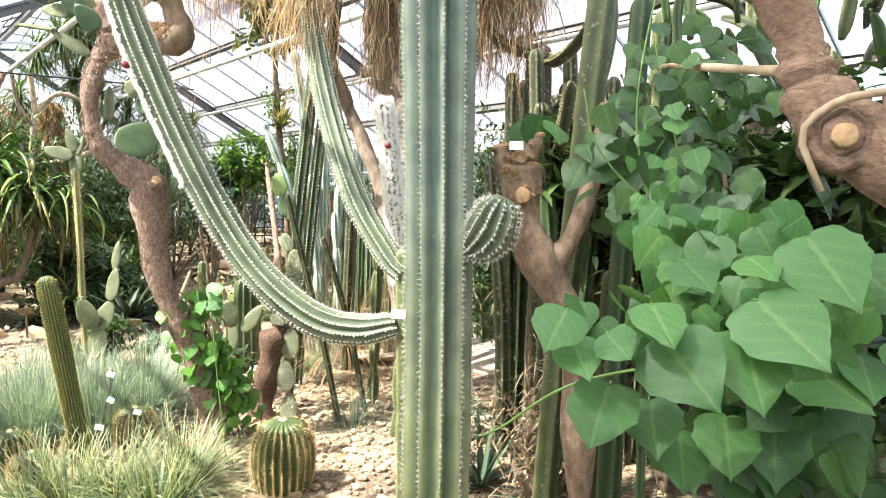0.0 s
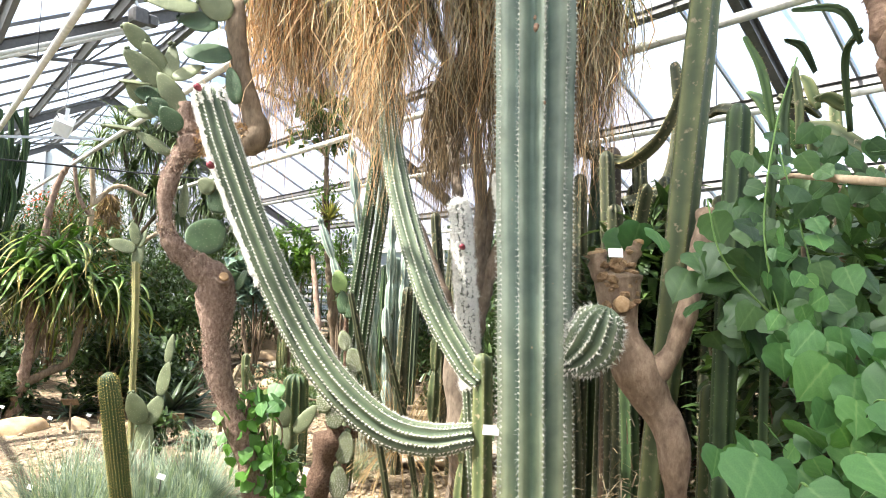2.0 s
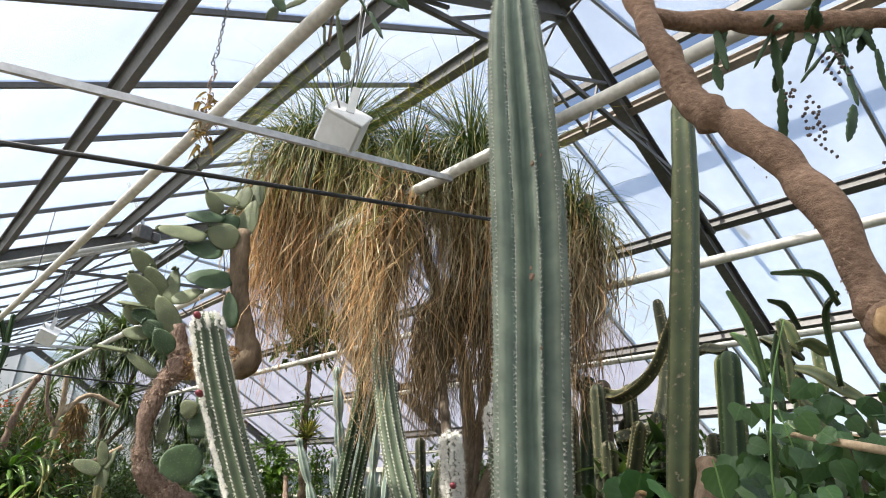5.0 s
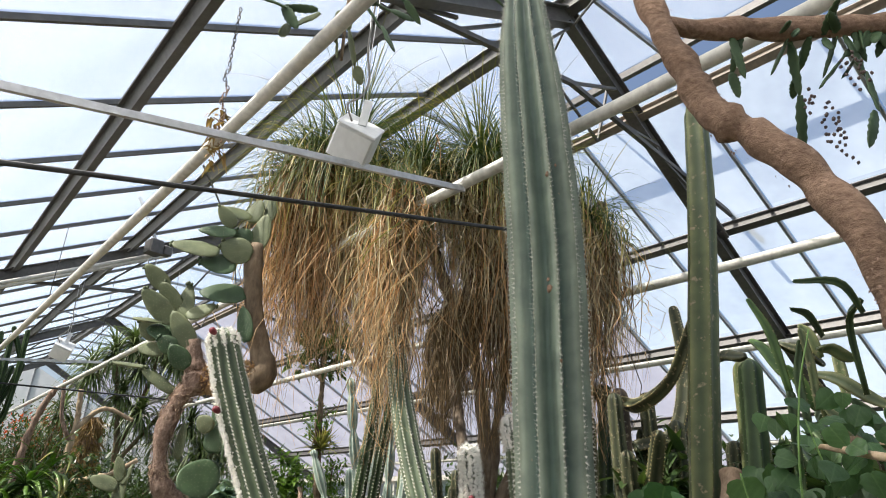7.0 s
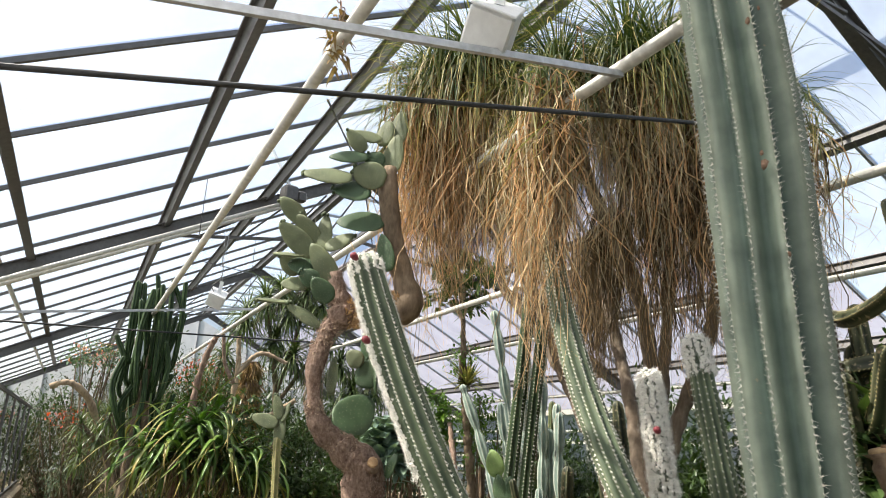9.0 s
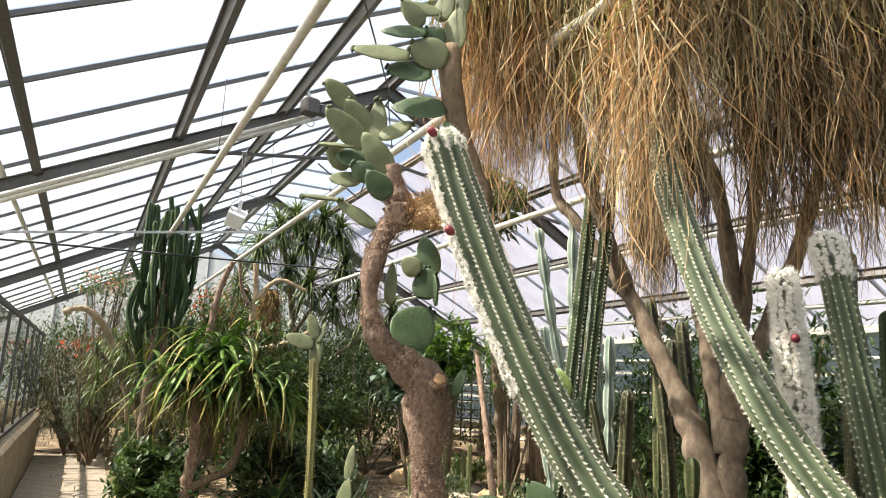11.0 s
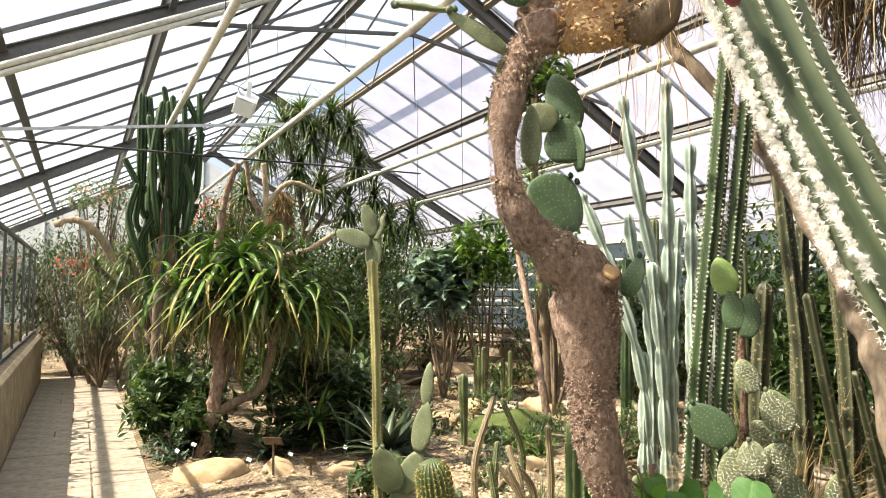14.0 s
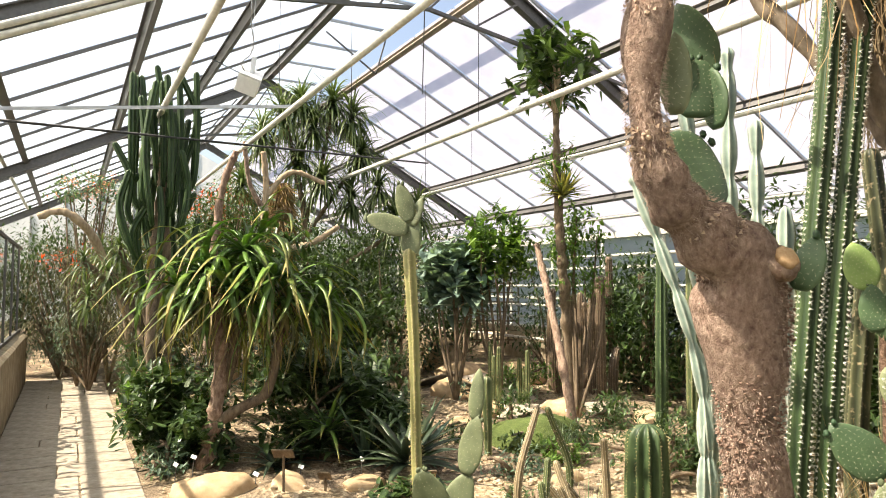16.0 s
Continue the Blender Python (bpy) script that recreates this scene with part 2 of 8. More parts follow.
def aged_foot(m, low, high, tint):
    """Yellowish old skin towards the foot of a stem, with an uneven edge."""
    t, p = m.node_tree, m.node_tree.nodes["Principled BSDF"]
    src = p.inputs["Base Color"].links[0].from_socket
    c = t.nodes.new("ShaderNodeTexCoord")
    sep = t.nodes.new("ShaderNodeSeparateXYZ")
    t.links.new(c.outputs["Object"], sep.inputs[0])
    wob = t.nodes.new("ShaderNodeMath")
    wob.operation = "MULTIPLY_ADD"
    t.links.new(grain(t, 6, 4).outputs[0], wob.inputs[0])
    wob.inputs[1].default_value = 0.5
    t.links.new(sep.outputs[2], wob.inputs[2])
    r = t.nodes.new("ShaderNodeMapRange")
    r.inputs[1].default_value, r.inputs[2].default_value = low, high
    r.inputs[3].default_value, r.inputs[4].default_value = 0.8, 0.0
    t.links.new(wob.outputs[0], r.inputs[0])
    t.links.new(mix(t, r.outputs[0], src, mix(t, 1.0, src, tint, "MULTIPLY")), p.inputs["Base Color"])


def bark(name, dark, light, scale=30, stretch=(1, 1, 0.25), strength=0.8, dist=0.012):
    m, t, p = shade(name, 0.9, spec=0.2)
    n1 = grain(t, scale, 8, stretch, rough=0.65)
    base = ramp(t, n1.outputs[0], [(0.3, dark), (0.55, tuple((a + c) / 2 for a, c in zip(dark, light))), (0.74, light)])
    n2 = grain(t, 5, 3)
    base = mix(t, 0.6, base, ramp(t, n2.outputs[0], [(0.3, (0.6, 0.58, 0.55)), (0.7, (1.2, 1.15, 1.1))]), "MULTIPLY")
    t.links.new(base, p.inputs["Base Color"])
    bump(t, p, n1.outputs[0], strength, dist)
    return m


def foliage(name, stops, through=0.3, rough=0.45, spec=0.4, lift=1.6, glow=(1.0, 1.08, 0.55)):
    """Leaves: tone by the leaf's own length and a chance per leaf, with light that shines through."""
    m, t, p = shade(name, rough, spec=spec)
    base = ramp(t, crest(t), stops)
    g = t.nodes.new("ShaderNodeNewGeometry")
    o = t.nodes.new("ShaderNodeObjectInfo")
    add = t.nodes.new("ShaderNodeMath")
    add.operation = "ADD"
    t.links.new(g.outputs["Random Per Island"], add.inputs[0])
    t.links.new(o.outputs["Random"], add.inputs[1])
    fr = t.nodes.new("ShaderNodeMath")
    fr.operation = "FRACT"
    t.links.new(add.outputs[0], fr.inputs[0])
    base = mix(t, 0.8, base, ramp(t, fr.outputs[0], [(0.0, (0.6, 0.66, 0.6)), (0.5, (0.98, 1.0, 0.9)), (1.0, (1.4, 1.32, 1.05))]), "MULTIPLY")
    n = grain(t, 40, 3)
    base = mix(t, 0.5, base, ramp(t, n.outputs[0], [(0.3, (0.75, 0.78, 0.72)), (0.7, (1.18, 1.15, 1.1))]), "MULTIPLY")
    t.links.new(base, p.inputs["Base Color"])
    bump(t, p, grain(t, 120, 2).outputs[0], 0.15, 0.002)
    tr = t.nodes.new("ShaderNodeBsdfTranslucent")
    t.links.new(mix(t, 1.0, base, tuple(lift * q for q in glow), "MULTIPLY"), tr.inputs[0])
    ms = t.nodes.new("ShaderNodeMixShader")
    ms.inputs[0].default_value = through
    t.links.new(p.outputs[0], ms.inputs[1])
    t.links.new(tr.outputs[0], ms.inputs[2])
    t.links.new(ms.outputs[0], t.nodes["Material Output"].inputs[0])
    return m


def plain(name, colour, rough=0.6, metal=0.0, vary=0.18, scale=25, relief=0.15):
    m, t, p = shade(name, rough, metal)
    n = grain(t, scale, 5)
    lo, hi = tuple(c * (1 - vary) for c in colour), tuple(min(1, c * (1 + vary)) for c in colour)
    t.links.new(ramp(t, n.outputs[0], [(0.3, lo), (0.7, hi)]), p.inputs["Base Color"])
    n2 = grain(t, scale * 6, 3)
    t.links.new(ramp(t, n2.outputs[0], [(0.3, (rough * 0.8,) * 3), (0.7, (min(1, rough * 1.2),) * 3)]), p.inputs["Roughness"])
    bump(t, p, n2.outputs[0], relief, 0.004)
    return m


def glazing(name, clear, gloss, tint, milk=0.0, haze=(0.86, 0.87, 0.9)):
    """Glass that lets the view through, with a mirror share and, where milky, scattered light."""
    m = bpy.data.materials.new(name)
    m.use_nodes = True
    t = m.node_tree
    t.nodes.remove(t.nodes["Principled BSDF"])
    a = t.nodes.new("ShaderNodeBsdfTransparent")
    a.inputs[0].default_value = (*tint, 1)
    g = t.nodes.new("ShaderNodeBsdfGlossy")
    g.inputs["Roughness"].default_value = 0.02
    s = t.nodes.new("ShaderNodeMixShader")
    s.inputs[0].default_value = gloss
    t.links.new(a.outputs[0], s.inputs[1])
    t.links.new(g.outputs[0], s.inputs[2])
    out = s.outputs[0]
    if milk:
        d = t.nodes.new("ShaderNodeBsdfTranslucent")
        d.inputs[0].default_value = (*haze, 1)
        q = t.nodes.new("ShaderNodeMixShader")
        n = grain(t, 1.3, 4)
        t.links.new(ramp(t, n.outputs[0], [(0.3, (milk * 0.75,) * 3), (0.75, (min(0.97, milk * 1.2),) * 3)]), q.inputs[0])
        t.links.new(out, q.inputs[1])
        t.links.new(d.outputs[0], q.inputs[2])
        out = q.outputs[0]
    t.links.new(out, t.nodes["Material Output"].inputs[0])
    return m


# The dark valley colour holds the shade of the deep grooves
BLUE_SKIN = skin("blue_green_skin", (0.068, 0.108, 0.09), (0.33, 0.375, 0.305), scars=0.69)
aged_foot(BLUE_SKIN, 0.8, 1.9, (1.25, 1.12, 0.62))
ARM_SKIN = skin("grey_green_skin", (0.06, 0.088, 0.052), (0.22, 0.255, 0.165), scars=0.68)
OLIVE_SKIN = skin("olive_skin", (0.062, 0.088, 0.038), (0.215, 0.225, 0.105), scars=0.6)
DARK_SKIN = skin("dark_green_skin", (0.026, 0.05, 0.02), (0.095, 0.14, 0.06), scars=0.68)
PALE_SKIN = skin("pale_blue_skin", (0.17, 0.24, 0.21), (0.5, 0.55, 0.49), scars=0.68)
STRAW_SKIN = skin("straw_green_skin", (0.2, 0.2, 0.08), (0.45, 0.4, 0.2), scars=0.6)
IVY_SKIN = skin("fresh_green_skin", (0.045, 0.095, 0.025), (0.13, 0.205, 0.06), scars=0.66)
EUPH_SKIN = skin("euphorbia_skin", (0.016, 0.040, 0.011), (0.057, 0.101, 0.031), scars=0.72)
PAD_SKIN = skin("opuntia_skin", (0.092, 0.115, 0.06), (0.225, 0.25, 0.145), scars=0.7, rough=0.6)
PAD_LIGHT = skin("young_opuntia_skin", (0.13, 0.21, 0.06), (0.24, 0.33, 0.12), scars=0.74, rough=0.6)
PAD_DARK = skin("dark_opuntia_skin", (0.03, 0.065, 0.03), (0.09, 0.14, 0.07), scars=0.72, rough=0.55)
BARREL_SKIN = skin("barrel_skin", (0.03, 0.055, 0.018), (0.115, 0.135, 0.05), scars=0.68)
SPINE_WHITE = plain("white_spines", (0.72, 0.7, 0.62), 0.6)
SPINE_GREY = plain("grey_spines", (0.5, 0.47, 0.38), 0.6)
SPINE_GOLD = plain("golden_spines", (0.62, 0.45, 0.14), 0.5)
SPINE_STRAW = plain("straw_spines", (0.58, 0.48, 0.24), 0.6)
SPINE_DULL = plain("dull_spines", (0.42, 0.4, 0.28), 0.7)
SPINE_BRONZE = plain("bronze_spines", (0.46, 0.33, 0.15), 0.6)
SPINE_DARK = plain("dark_spines", (0.13, 0.10, 0.07), 0.6)

WOOL = plain("white_wool", (0.93, 0.91, 0.85), 0.95, 0, 0.06, 60, 0.3)
FRUIT = plain("red_fruit", (0.20, 0.03, 0.04), 0.5)
BARK_RED = bark("reddish_bark", (0.15, 0.09, 0.065), (0.48, 0.365, 0.28), 38, (1, 1, 0.45), 1.0, 0.018)
BARK_PEAR = bark("scaly_red_brown_bark", (0.145, 0.088, 0.066), (0.50, 0.375, 0.295), 55, (1, 1, 0.7), 1.2, 0.02)
BARK_TREE = bark("ringed_brown_bark", (0.17, 0.107, 0.074), (0.41, 0.285, 0.205), 55, (0.8, 0.8, 1.35), 0.9, 0.012)
BARK_STUMP = bark("rough_dark_bark", (0.085, 0.048, 0.032), (0.36, 0.24, 0.17), 75, (1, 1, 0.9), 1.5, 0.022)
BARK_PRUNED = bark("peeling_tan_bark", (0.17, 0.115, 0.08), (0.46, 0.35, 0.25), 34, (1, 1, 0.6), 0.8, 0.008)
BURL = bark("weathered_burl", (0.2, 0.115, 0.06), (0.56, 0.4, 0.24), 55, (1, 1, 1), 1.0, 0.01)
BARK_SMOOTH = bark("smooth_tan_bark", (0.13, 0.10, 0.075), (0.36, 0.295, 0.225), 26, (1, 1, 0.5), 0.8, 0.008)
BARK_GREY = bark("grey_brown_bark", (0.10, 0.075, 0.05), (0.30, 0.23, 0.16), 30, (1, 1, 0.4), 0.8, 0.01)
BARK_PALE = bark("pale_dead_wood", (0.30, 0.22, 0.14), (0.58, 0.47, 0.33), 30, (1, 1, 0.3), 0.6, 0.006)
CUT_WOOD = bark("cut_wood", (0.33, 0.2, 0.1), (0.64, 0.47, 0.28), 45, (1, 1, 1), 0.6, 0.006)
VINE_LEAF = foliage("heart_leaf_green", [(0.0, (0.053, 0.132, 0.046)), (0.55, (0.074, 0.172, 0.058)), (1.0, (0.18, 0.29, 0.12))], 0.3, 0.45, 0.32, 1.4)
# Darker copy of the heart leaf, with the vine's shade put into its colour
SHADED_HEART = foliage("older_heart_leaf", [(0.0, (0.038, 0.086, 0.032)), (0.55, (0.056, 0.118, 0.042)), (1.0, (0.11, 0.185, 0.08))], 0.25, 0.42, 0.4, 1.3)
IVY_LEAF = foliage("creeper_green", [(0.0, (0.06, 0.16, 0.03)), (1.0, (0.1, 0.22, 0.045))], 0.3, 0.4)
ALOE_LEAF = foliage("aloe_green", [(0.0, (0.09, 0.18, 0.05)), (0.6, (0.15, 0.25, 0.06)), (1.0, (0.30, 0.24, 0.09))], 0.3, 0.3)
ALOE_OLD = foliage("hanging_old_aloe_leaf", [(0.0, (0.07, 0.085, 0.035)), (0.6, (0.14, 0.13, 0.06)), (1.0, (0.27, 0.21, 0.12))], 0.2, 0.6)
ALOE_DRY = foliage("dry_aloe_leaf", [(0.0, (0.19, 0.12, 0.06)), (1.0, (0.32, 0.22, 0.12))], 0.2, 0.8)
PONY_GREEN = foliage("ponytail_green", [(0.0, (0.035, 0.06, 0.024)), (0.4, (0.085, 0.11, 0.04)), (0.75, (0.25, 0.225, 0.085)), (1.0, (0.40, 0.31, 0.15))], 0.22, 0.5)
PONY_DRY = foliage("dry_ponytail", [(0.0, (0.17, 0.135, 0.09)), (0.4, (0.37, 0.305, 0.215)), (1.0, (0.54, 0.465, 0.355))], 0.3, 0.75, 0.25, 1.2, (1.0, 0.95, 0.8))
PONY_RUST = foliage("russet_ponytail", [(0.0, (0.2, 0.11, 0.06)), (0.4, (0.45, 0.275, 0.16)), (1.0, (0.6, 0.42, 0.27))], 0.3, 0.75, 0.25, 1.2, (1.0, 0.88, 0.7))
# Dark tone for hanging thatch; inside the skirts it also holds their shade
PONY_DARK = foliage("dead_ponytail", [(0.0, (0.07, 0.05, 0.032)), (1.0, (0.2, 0.145, 0.095))], 0.1, 0.85, 0.2, 1.2, (1.0, 0.9, 0.75))
YUCCA_LEAF = foliage("strap_leaf_green", [(0.0, (0.045, 0.08, 0.03)), (1.0, (0.115, 0.15, 0.065))], 0.22, 0.4)
DRY_TWIG = foliage("withered_brown", [(0.0, (0.09, 0.065, 0.045)), (1.0, (0.24, 0.18, 0.12))], 0.15, 0.7)
SHRUB_GREY = foliage("wispy_grey_leaf", [(0.0, (0.045, 0.04, 0.028)), (1.0, (0.10, 0.10, 0.06))], 0.2, 0.6)
SHRUB_LEAF = foliage("shrub_green", [(0.0, (0.028, 0.055, 0.018)), (1.0, (0.06, 0.10, 0.032))], 0.2, 0.4)
GLOSS_LEAF = foliage("glossy_tree_leaf", [(0.0, (0.045, 0.085, 0.028)), (1.0, (0.095, 0.145, 0.05))], 0.28, 0.35)
RUST_LEAF = foliage("rusty_leaf", [(0.0, (0.10, 0.045, 0.02)), (1.0, (0.22, 0.10, 0.05))], 0.2, 0.5)
BRIGHT_LEAF = foliage("bright_shrub_green", [(0.0, (0.07, 0.15, 0.03)), (1.0, (0.13, 0.21, 0.05))], 0.3, 0.4)
GREY_LEAF = foliage("grey_green_leaf", [(0.0, (0.07, 0.12, 0.085)), (1.0, (0.13, 0.19, 0.14))], 0.2, 0.5)
FESTUCA = foliage("blue_grass", [(0.0, (0.06, 0.095, 0.075)), (0.6, (0.16, 0.22, 0.19)), (1.0, (0.32, 0.36, 0.29))], 0.2, 0.6)
STRAW = foliage("straw_grass", [(0.0, (0.045, 0.08, 0.035)), (0.5, (0.13, 0.185, 0.105)), (1.0, (0.42, 0.41, 0.27))], 0.2, 0.6)
BROMELIA = foliage("yellow_bromeliad", [(0.0, (0.17, 0.19, 0.06)), (1.0, (0.46, 0.42, 0.15))], 0.3, 0.4)

RED_PETAL = foliage("red_petals", [(0.0, (0.45, 0.05, 0.02)), (1.0, (0.62, 0.10, 0.03))], 0.3, 0.5)
STEEL = plain("dark_grey_steel", (0.115, 0.11, 0.105), 0.5, 0.4)
BROWN_STEEL = plain("weathered_beam", (0.24, 0.2, 0.16), 0.65, 0.1)
ALU = plain("aluminium_bar", (0.34, 0.35, 0.36), 0.45, 0.5)
PIPE = plain("cream_pipe_paint", (0.57, 0.555, 0.49), 0.45)
GALV = plain("galvanised_strip", (0.52, 0.53, 0.54), 0.4, 0.5)
BLACK = plain("black_cable", (0.03, 0.03, 0.03), 0.6)
WHITE_BOX = plain("white_housing", (0.70, 0.71, 0.70), 0.45, 0, 0.06)
LABEL = plain("white_label", (0.85, 0.85, 0.83), 0.5, 0, 0.04)
CONCRETE = bark("stained_concrete", (0.28, 0.22, 0.14), (0.52, 0.45, 0.34), 6, (1, 1, 1), 0.5, 0.006)
PAVER = bark("pale_paving", (0.27, 0.23, 0.18), (0.50, 0.44, 0.36), 14, (1, 1, 1), 0.45, 0.004)
SAND_STONE = bark("tan_limestone", (0.36, 0.25, 0.14), (0.62, 0.48, 0.31), 9, (1, 1, 1), 0.6, 0.01)
GRAVEL = bark("limestone_chips", (0.27, 0.205, 0.13), (0.56, 0.47, 0.34), 40, (1, 1, 1), 0.6, 0.006)
MOSS = bark("moss", (0.05, 0.08, 0.02), (0.15, 0.19, 0.06), 60, (1, 1, 1), 1.0, 0.02)
TERRACOTTA = plain("terracotta", (0.42, 0.17, 0.09), 0.8)
# A little milk is added to whiten the sky seen through it
CLEAR_GLASS = glazing("clear_roof_glass", 1, 0.04, (0.94, 0.98, 1.0), 0.22, (0.82, 0.9, 0.96))
MILKY_GLASS = glazing("milky_roof_panel", 1, 0.04, (0.56, 0.56, 0.615), 0.92, (0.46, 0.45, 0.5))
# Added for roof panes out of view, to soften the sun below them
UNSEEN_DIFFUSER = glazing("ribbed_diffusing_panel", 1, 0.04, (0.8, 0.82, 0.85), 0.9, (0.6, 0.62, 0.64))
# Added haze brightens these clear panes to stand for a lighter sky
SKY_LIFT_GLASS = glazing("hazy_roof_glass", 1, 0.04, (0.96, 0.99, 1.0), 0.42, (0.9, 0.97, 1.0))
SIDE_GLASS = glazing("partition_glass", 1, 0.42, (0.75, 0.8, 0.78))
WALL_GLASS = glazing("end_wall_glass", 1, 0.08, (0.66, 0.67, 0.69), 0.82, (0.6, 0.6, 0.63))


def soil():
    m, t, p = shade("stony_soil", 0.95, spec=0.15)
    v = grain(t, 30, kind="ShaderNodeTexVoronoi")
    n = grain(t, 2.2, 5)
    chips = ramp(t, v.outputs["Color"], [(0.15, (0.20, 0.145, 0.085)), (0.6, (0.36, 0.275, 0.175)), (0.95, (0.53, 0.44, 0.31))])
    dirt = ramp(t, grain(t, 60, 6).outputs[0], [(0.3, (0.09, 0.065, 0.045)), (0.7, (0.25, 0.19, 0.13))])
    base = mix(t, ramp(t, n.outputs[0], [(0.42, (0, 0, 0)), (0.58, (1, 1, 1))]), dirt, chips)
    t.links.new(base, p.inputs["Base Color"])
    c = bump(t, p, v.outputs["Distance"], 0.8, 0.02)
    bump(t, p, grain(t, 90, 4).outputs[0], 0.6, 0.01, c)
    return m


SOIL = soil()


# ---- the greenhouse ----
RIDGE_X, RIDGE_Z, PITCH = 3.1, 5.55, 0.515
EAVE_L, EAVE_R = -2.65, 8.85
Y0, Y1 = -7.0, 20.0
FRAMES = (-6.4, -0.25, 5.8, 12.1, 18.4)
PURLINS_L = (-1.85, -0.64, 0.6, 1.73)
PURLINS_R = (4.07, 5.32, 6.62, 7.75)


def roof_z(x):
    return RIDGE_Z - PITCH * abs(x - RIDGE_X)


def bed_z(x, y):
    """Height of the planting bed: level with the path at its edge, gently uneven inside."""
    if x < 0.56:
        return -0.02
    s = min(1.0, (x - 0.56) / 0.8)
    return s * (0.03 + 0.05 * noise.noise(Vector((x * 0.7, y * 0.7, 0))) + 0.02 * noise.noise(Vector((x * 3, y * 3, 4))))


def ground():
    b = Build()
    nx, ny = 90, 150
    xs, ys = np.linspace(-2.9, 9.2, nx), np.linspace(-7.2, 20.2, ny)
    b.add([(x, y, bed_z(x, y)) for y in ys for x in xs],
          [(j * nx + i, j * nx + i + 1, (j + 1) * nx + i + 1, (j + 1) * nx + i) for j in range(ny - 1) for i in range(nx - 1)])
    tagged(part("ground", b, SOIL), "dry stony soil of the cactus bed", "ground", kind="structure")
    far = Build()
    box(far, -400, 400, -400, 400, -0.6, -0.3)
    tagged(part("outer_ground", far, plain("outdoor_lawn", (0.07, 0.10, 0.04), 0.9, 0, 0.3, 0.4)), "green lawn outside the glass walls", "ground", kind="structure")


def wall_with_glass(name, x, side):
    """A side wall: concrete plinth, posts, two rails and panes."""
    z = roof_z(x)
    w = thing(name, "low concrete plinth with white-framed glazing above", "wall", kind="structure")
    b = Build()
    box(b, x - 0.12, x + 0.12, Y0, Y1, -0.3, 0.7, 0.01)
    part("plinth", b, CONCRETE, w)
    n = 18
    post = Build()
    box(post, -0.03, 0.03, -0.03, 0.03, 0.7, z - 0.02)
    me = post.mesh("post", False)
    for i in range(n + 1):
        part("post", me, PIPE, w).location = (x, Y0 + (Y1 - Y0) * i / n, 0)
    for h in (0.73, 1.35, 1.95, z - 0.05):
        r = Build()
        bar(r, (x + side * 0.05, Y0, h), (x + side * 0.05, Y1, h), 0.04, 0.05)
        part("rail", r, PIPE, w, smooth=False)
    g = Build()
    box(g, -0.003, 0.003, 0.04, (Y1 - Y0) / n - 0.04, 0.72, z - 0.06)
    me = g.mesh("pane", False)
    for i in range(n):
        o = part("pane", me, WALL_GLASS, w)
        o.location, o.visible_shadow = (x, Y0 + (Y1 - Y0) * i / n, 0), False


def gable(name, y):
    """An end wall with its plinth, mullions up to the roof and panes between."""
    w = thing(name, "glazed gable wall with grey mullions over a plinth", "wall", kind="structure")
    b = Build()
    box(b, EAVE_L + 0.13, EAVE_R - 0.13, y - 0.12, y + 0.12, -0.3, 0.7, 0.01)
    part("plinth", b, CONCRETE, w)
    xs = np.linspace(EAVE_L + 0.15, EAVE_R - 0.15, 15)
    for x in xs:
        m = Build()
        box(m, x - 0.025, x + 0.025, y - 0.04, y + 0.04, 0.7, roof_z(x) - 0.06)
        part("mullion", m, ALU, w, smooth=False)
    for h in (1.6, 2.4):
        r = Build()
        bar(r, (xs[0], y - 0.05, h), (xs[-1], y - 0.05, h), 0.05, 0.05)
        part("rail", r, PIPE, w, smooth=False)
    for p, q in zip(xs, xs[1:]):
        g = Build()
        za, zb = roof_z(p + 0.03) - 0.08, roof_z(q - 0.03) - 0.08
        g.add([(p + 0.03, y, 0.72), (q - 0.03, y, 0.72), (q - 0.03, y, zb), (p + 0.03, y, za)], [(0, 1, 2, 3)])
        part("pane", g, WALL_GLASS, w).visible_shadow = False


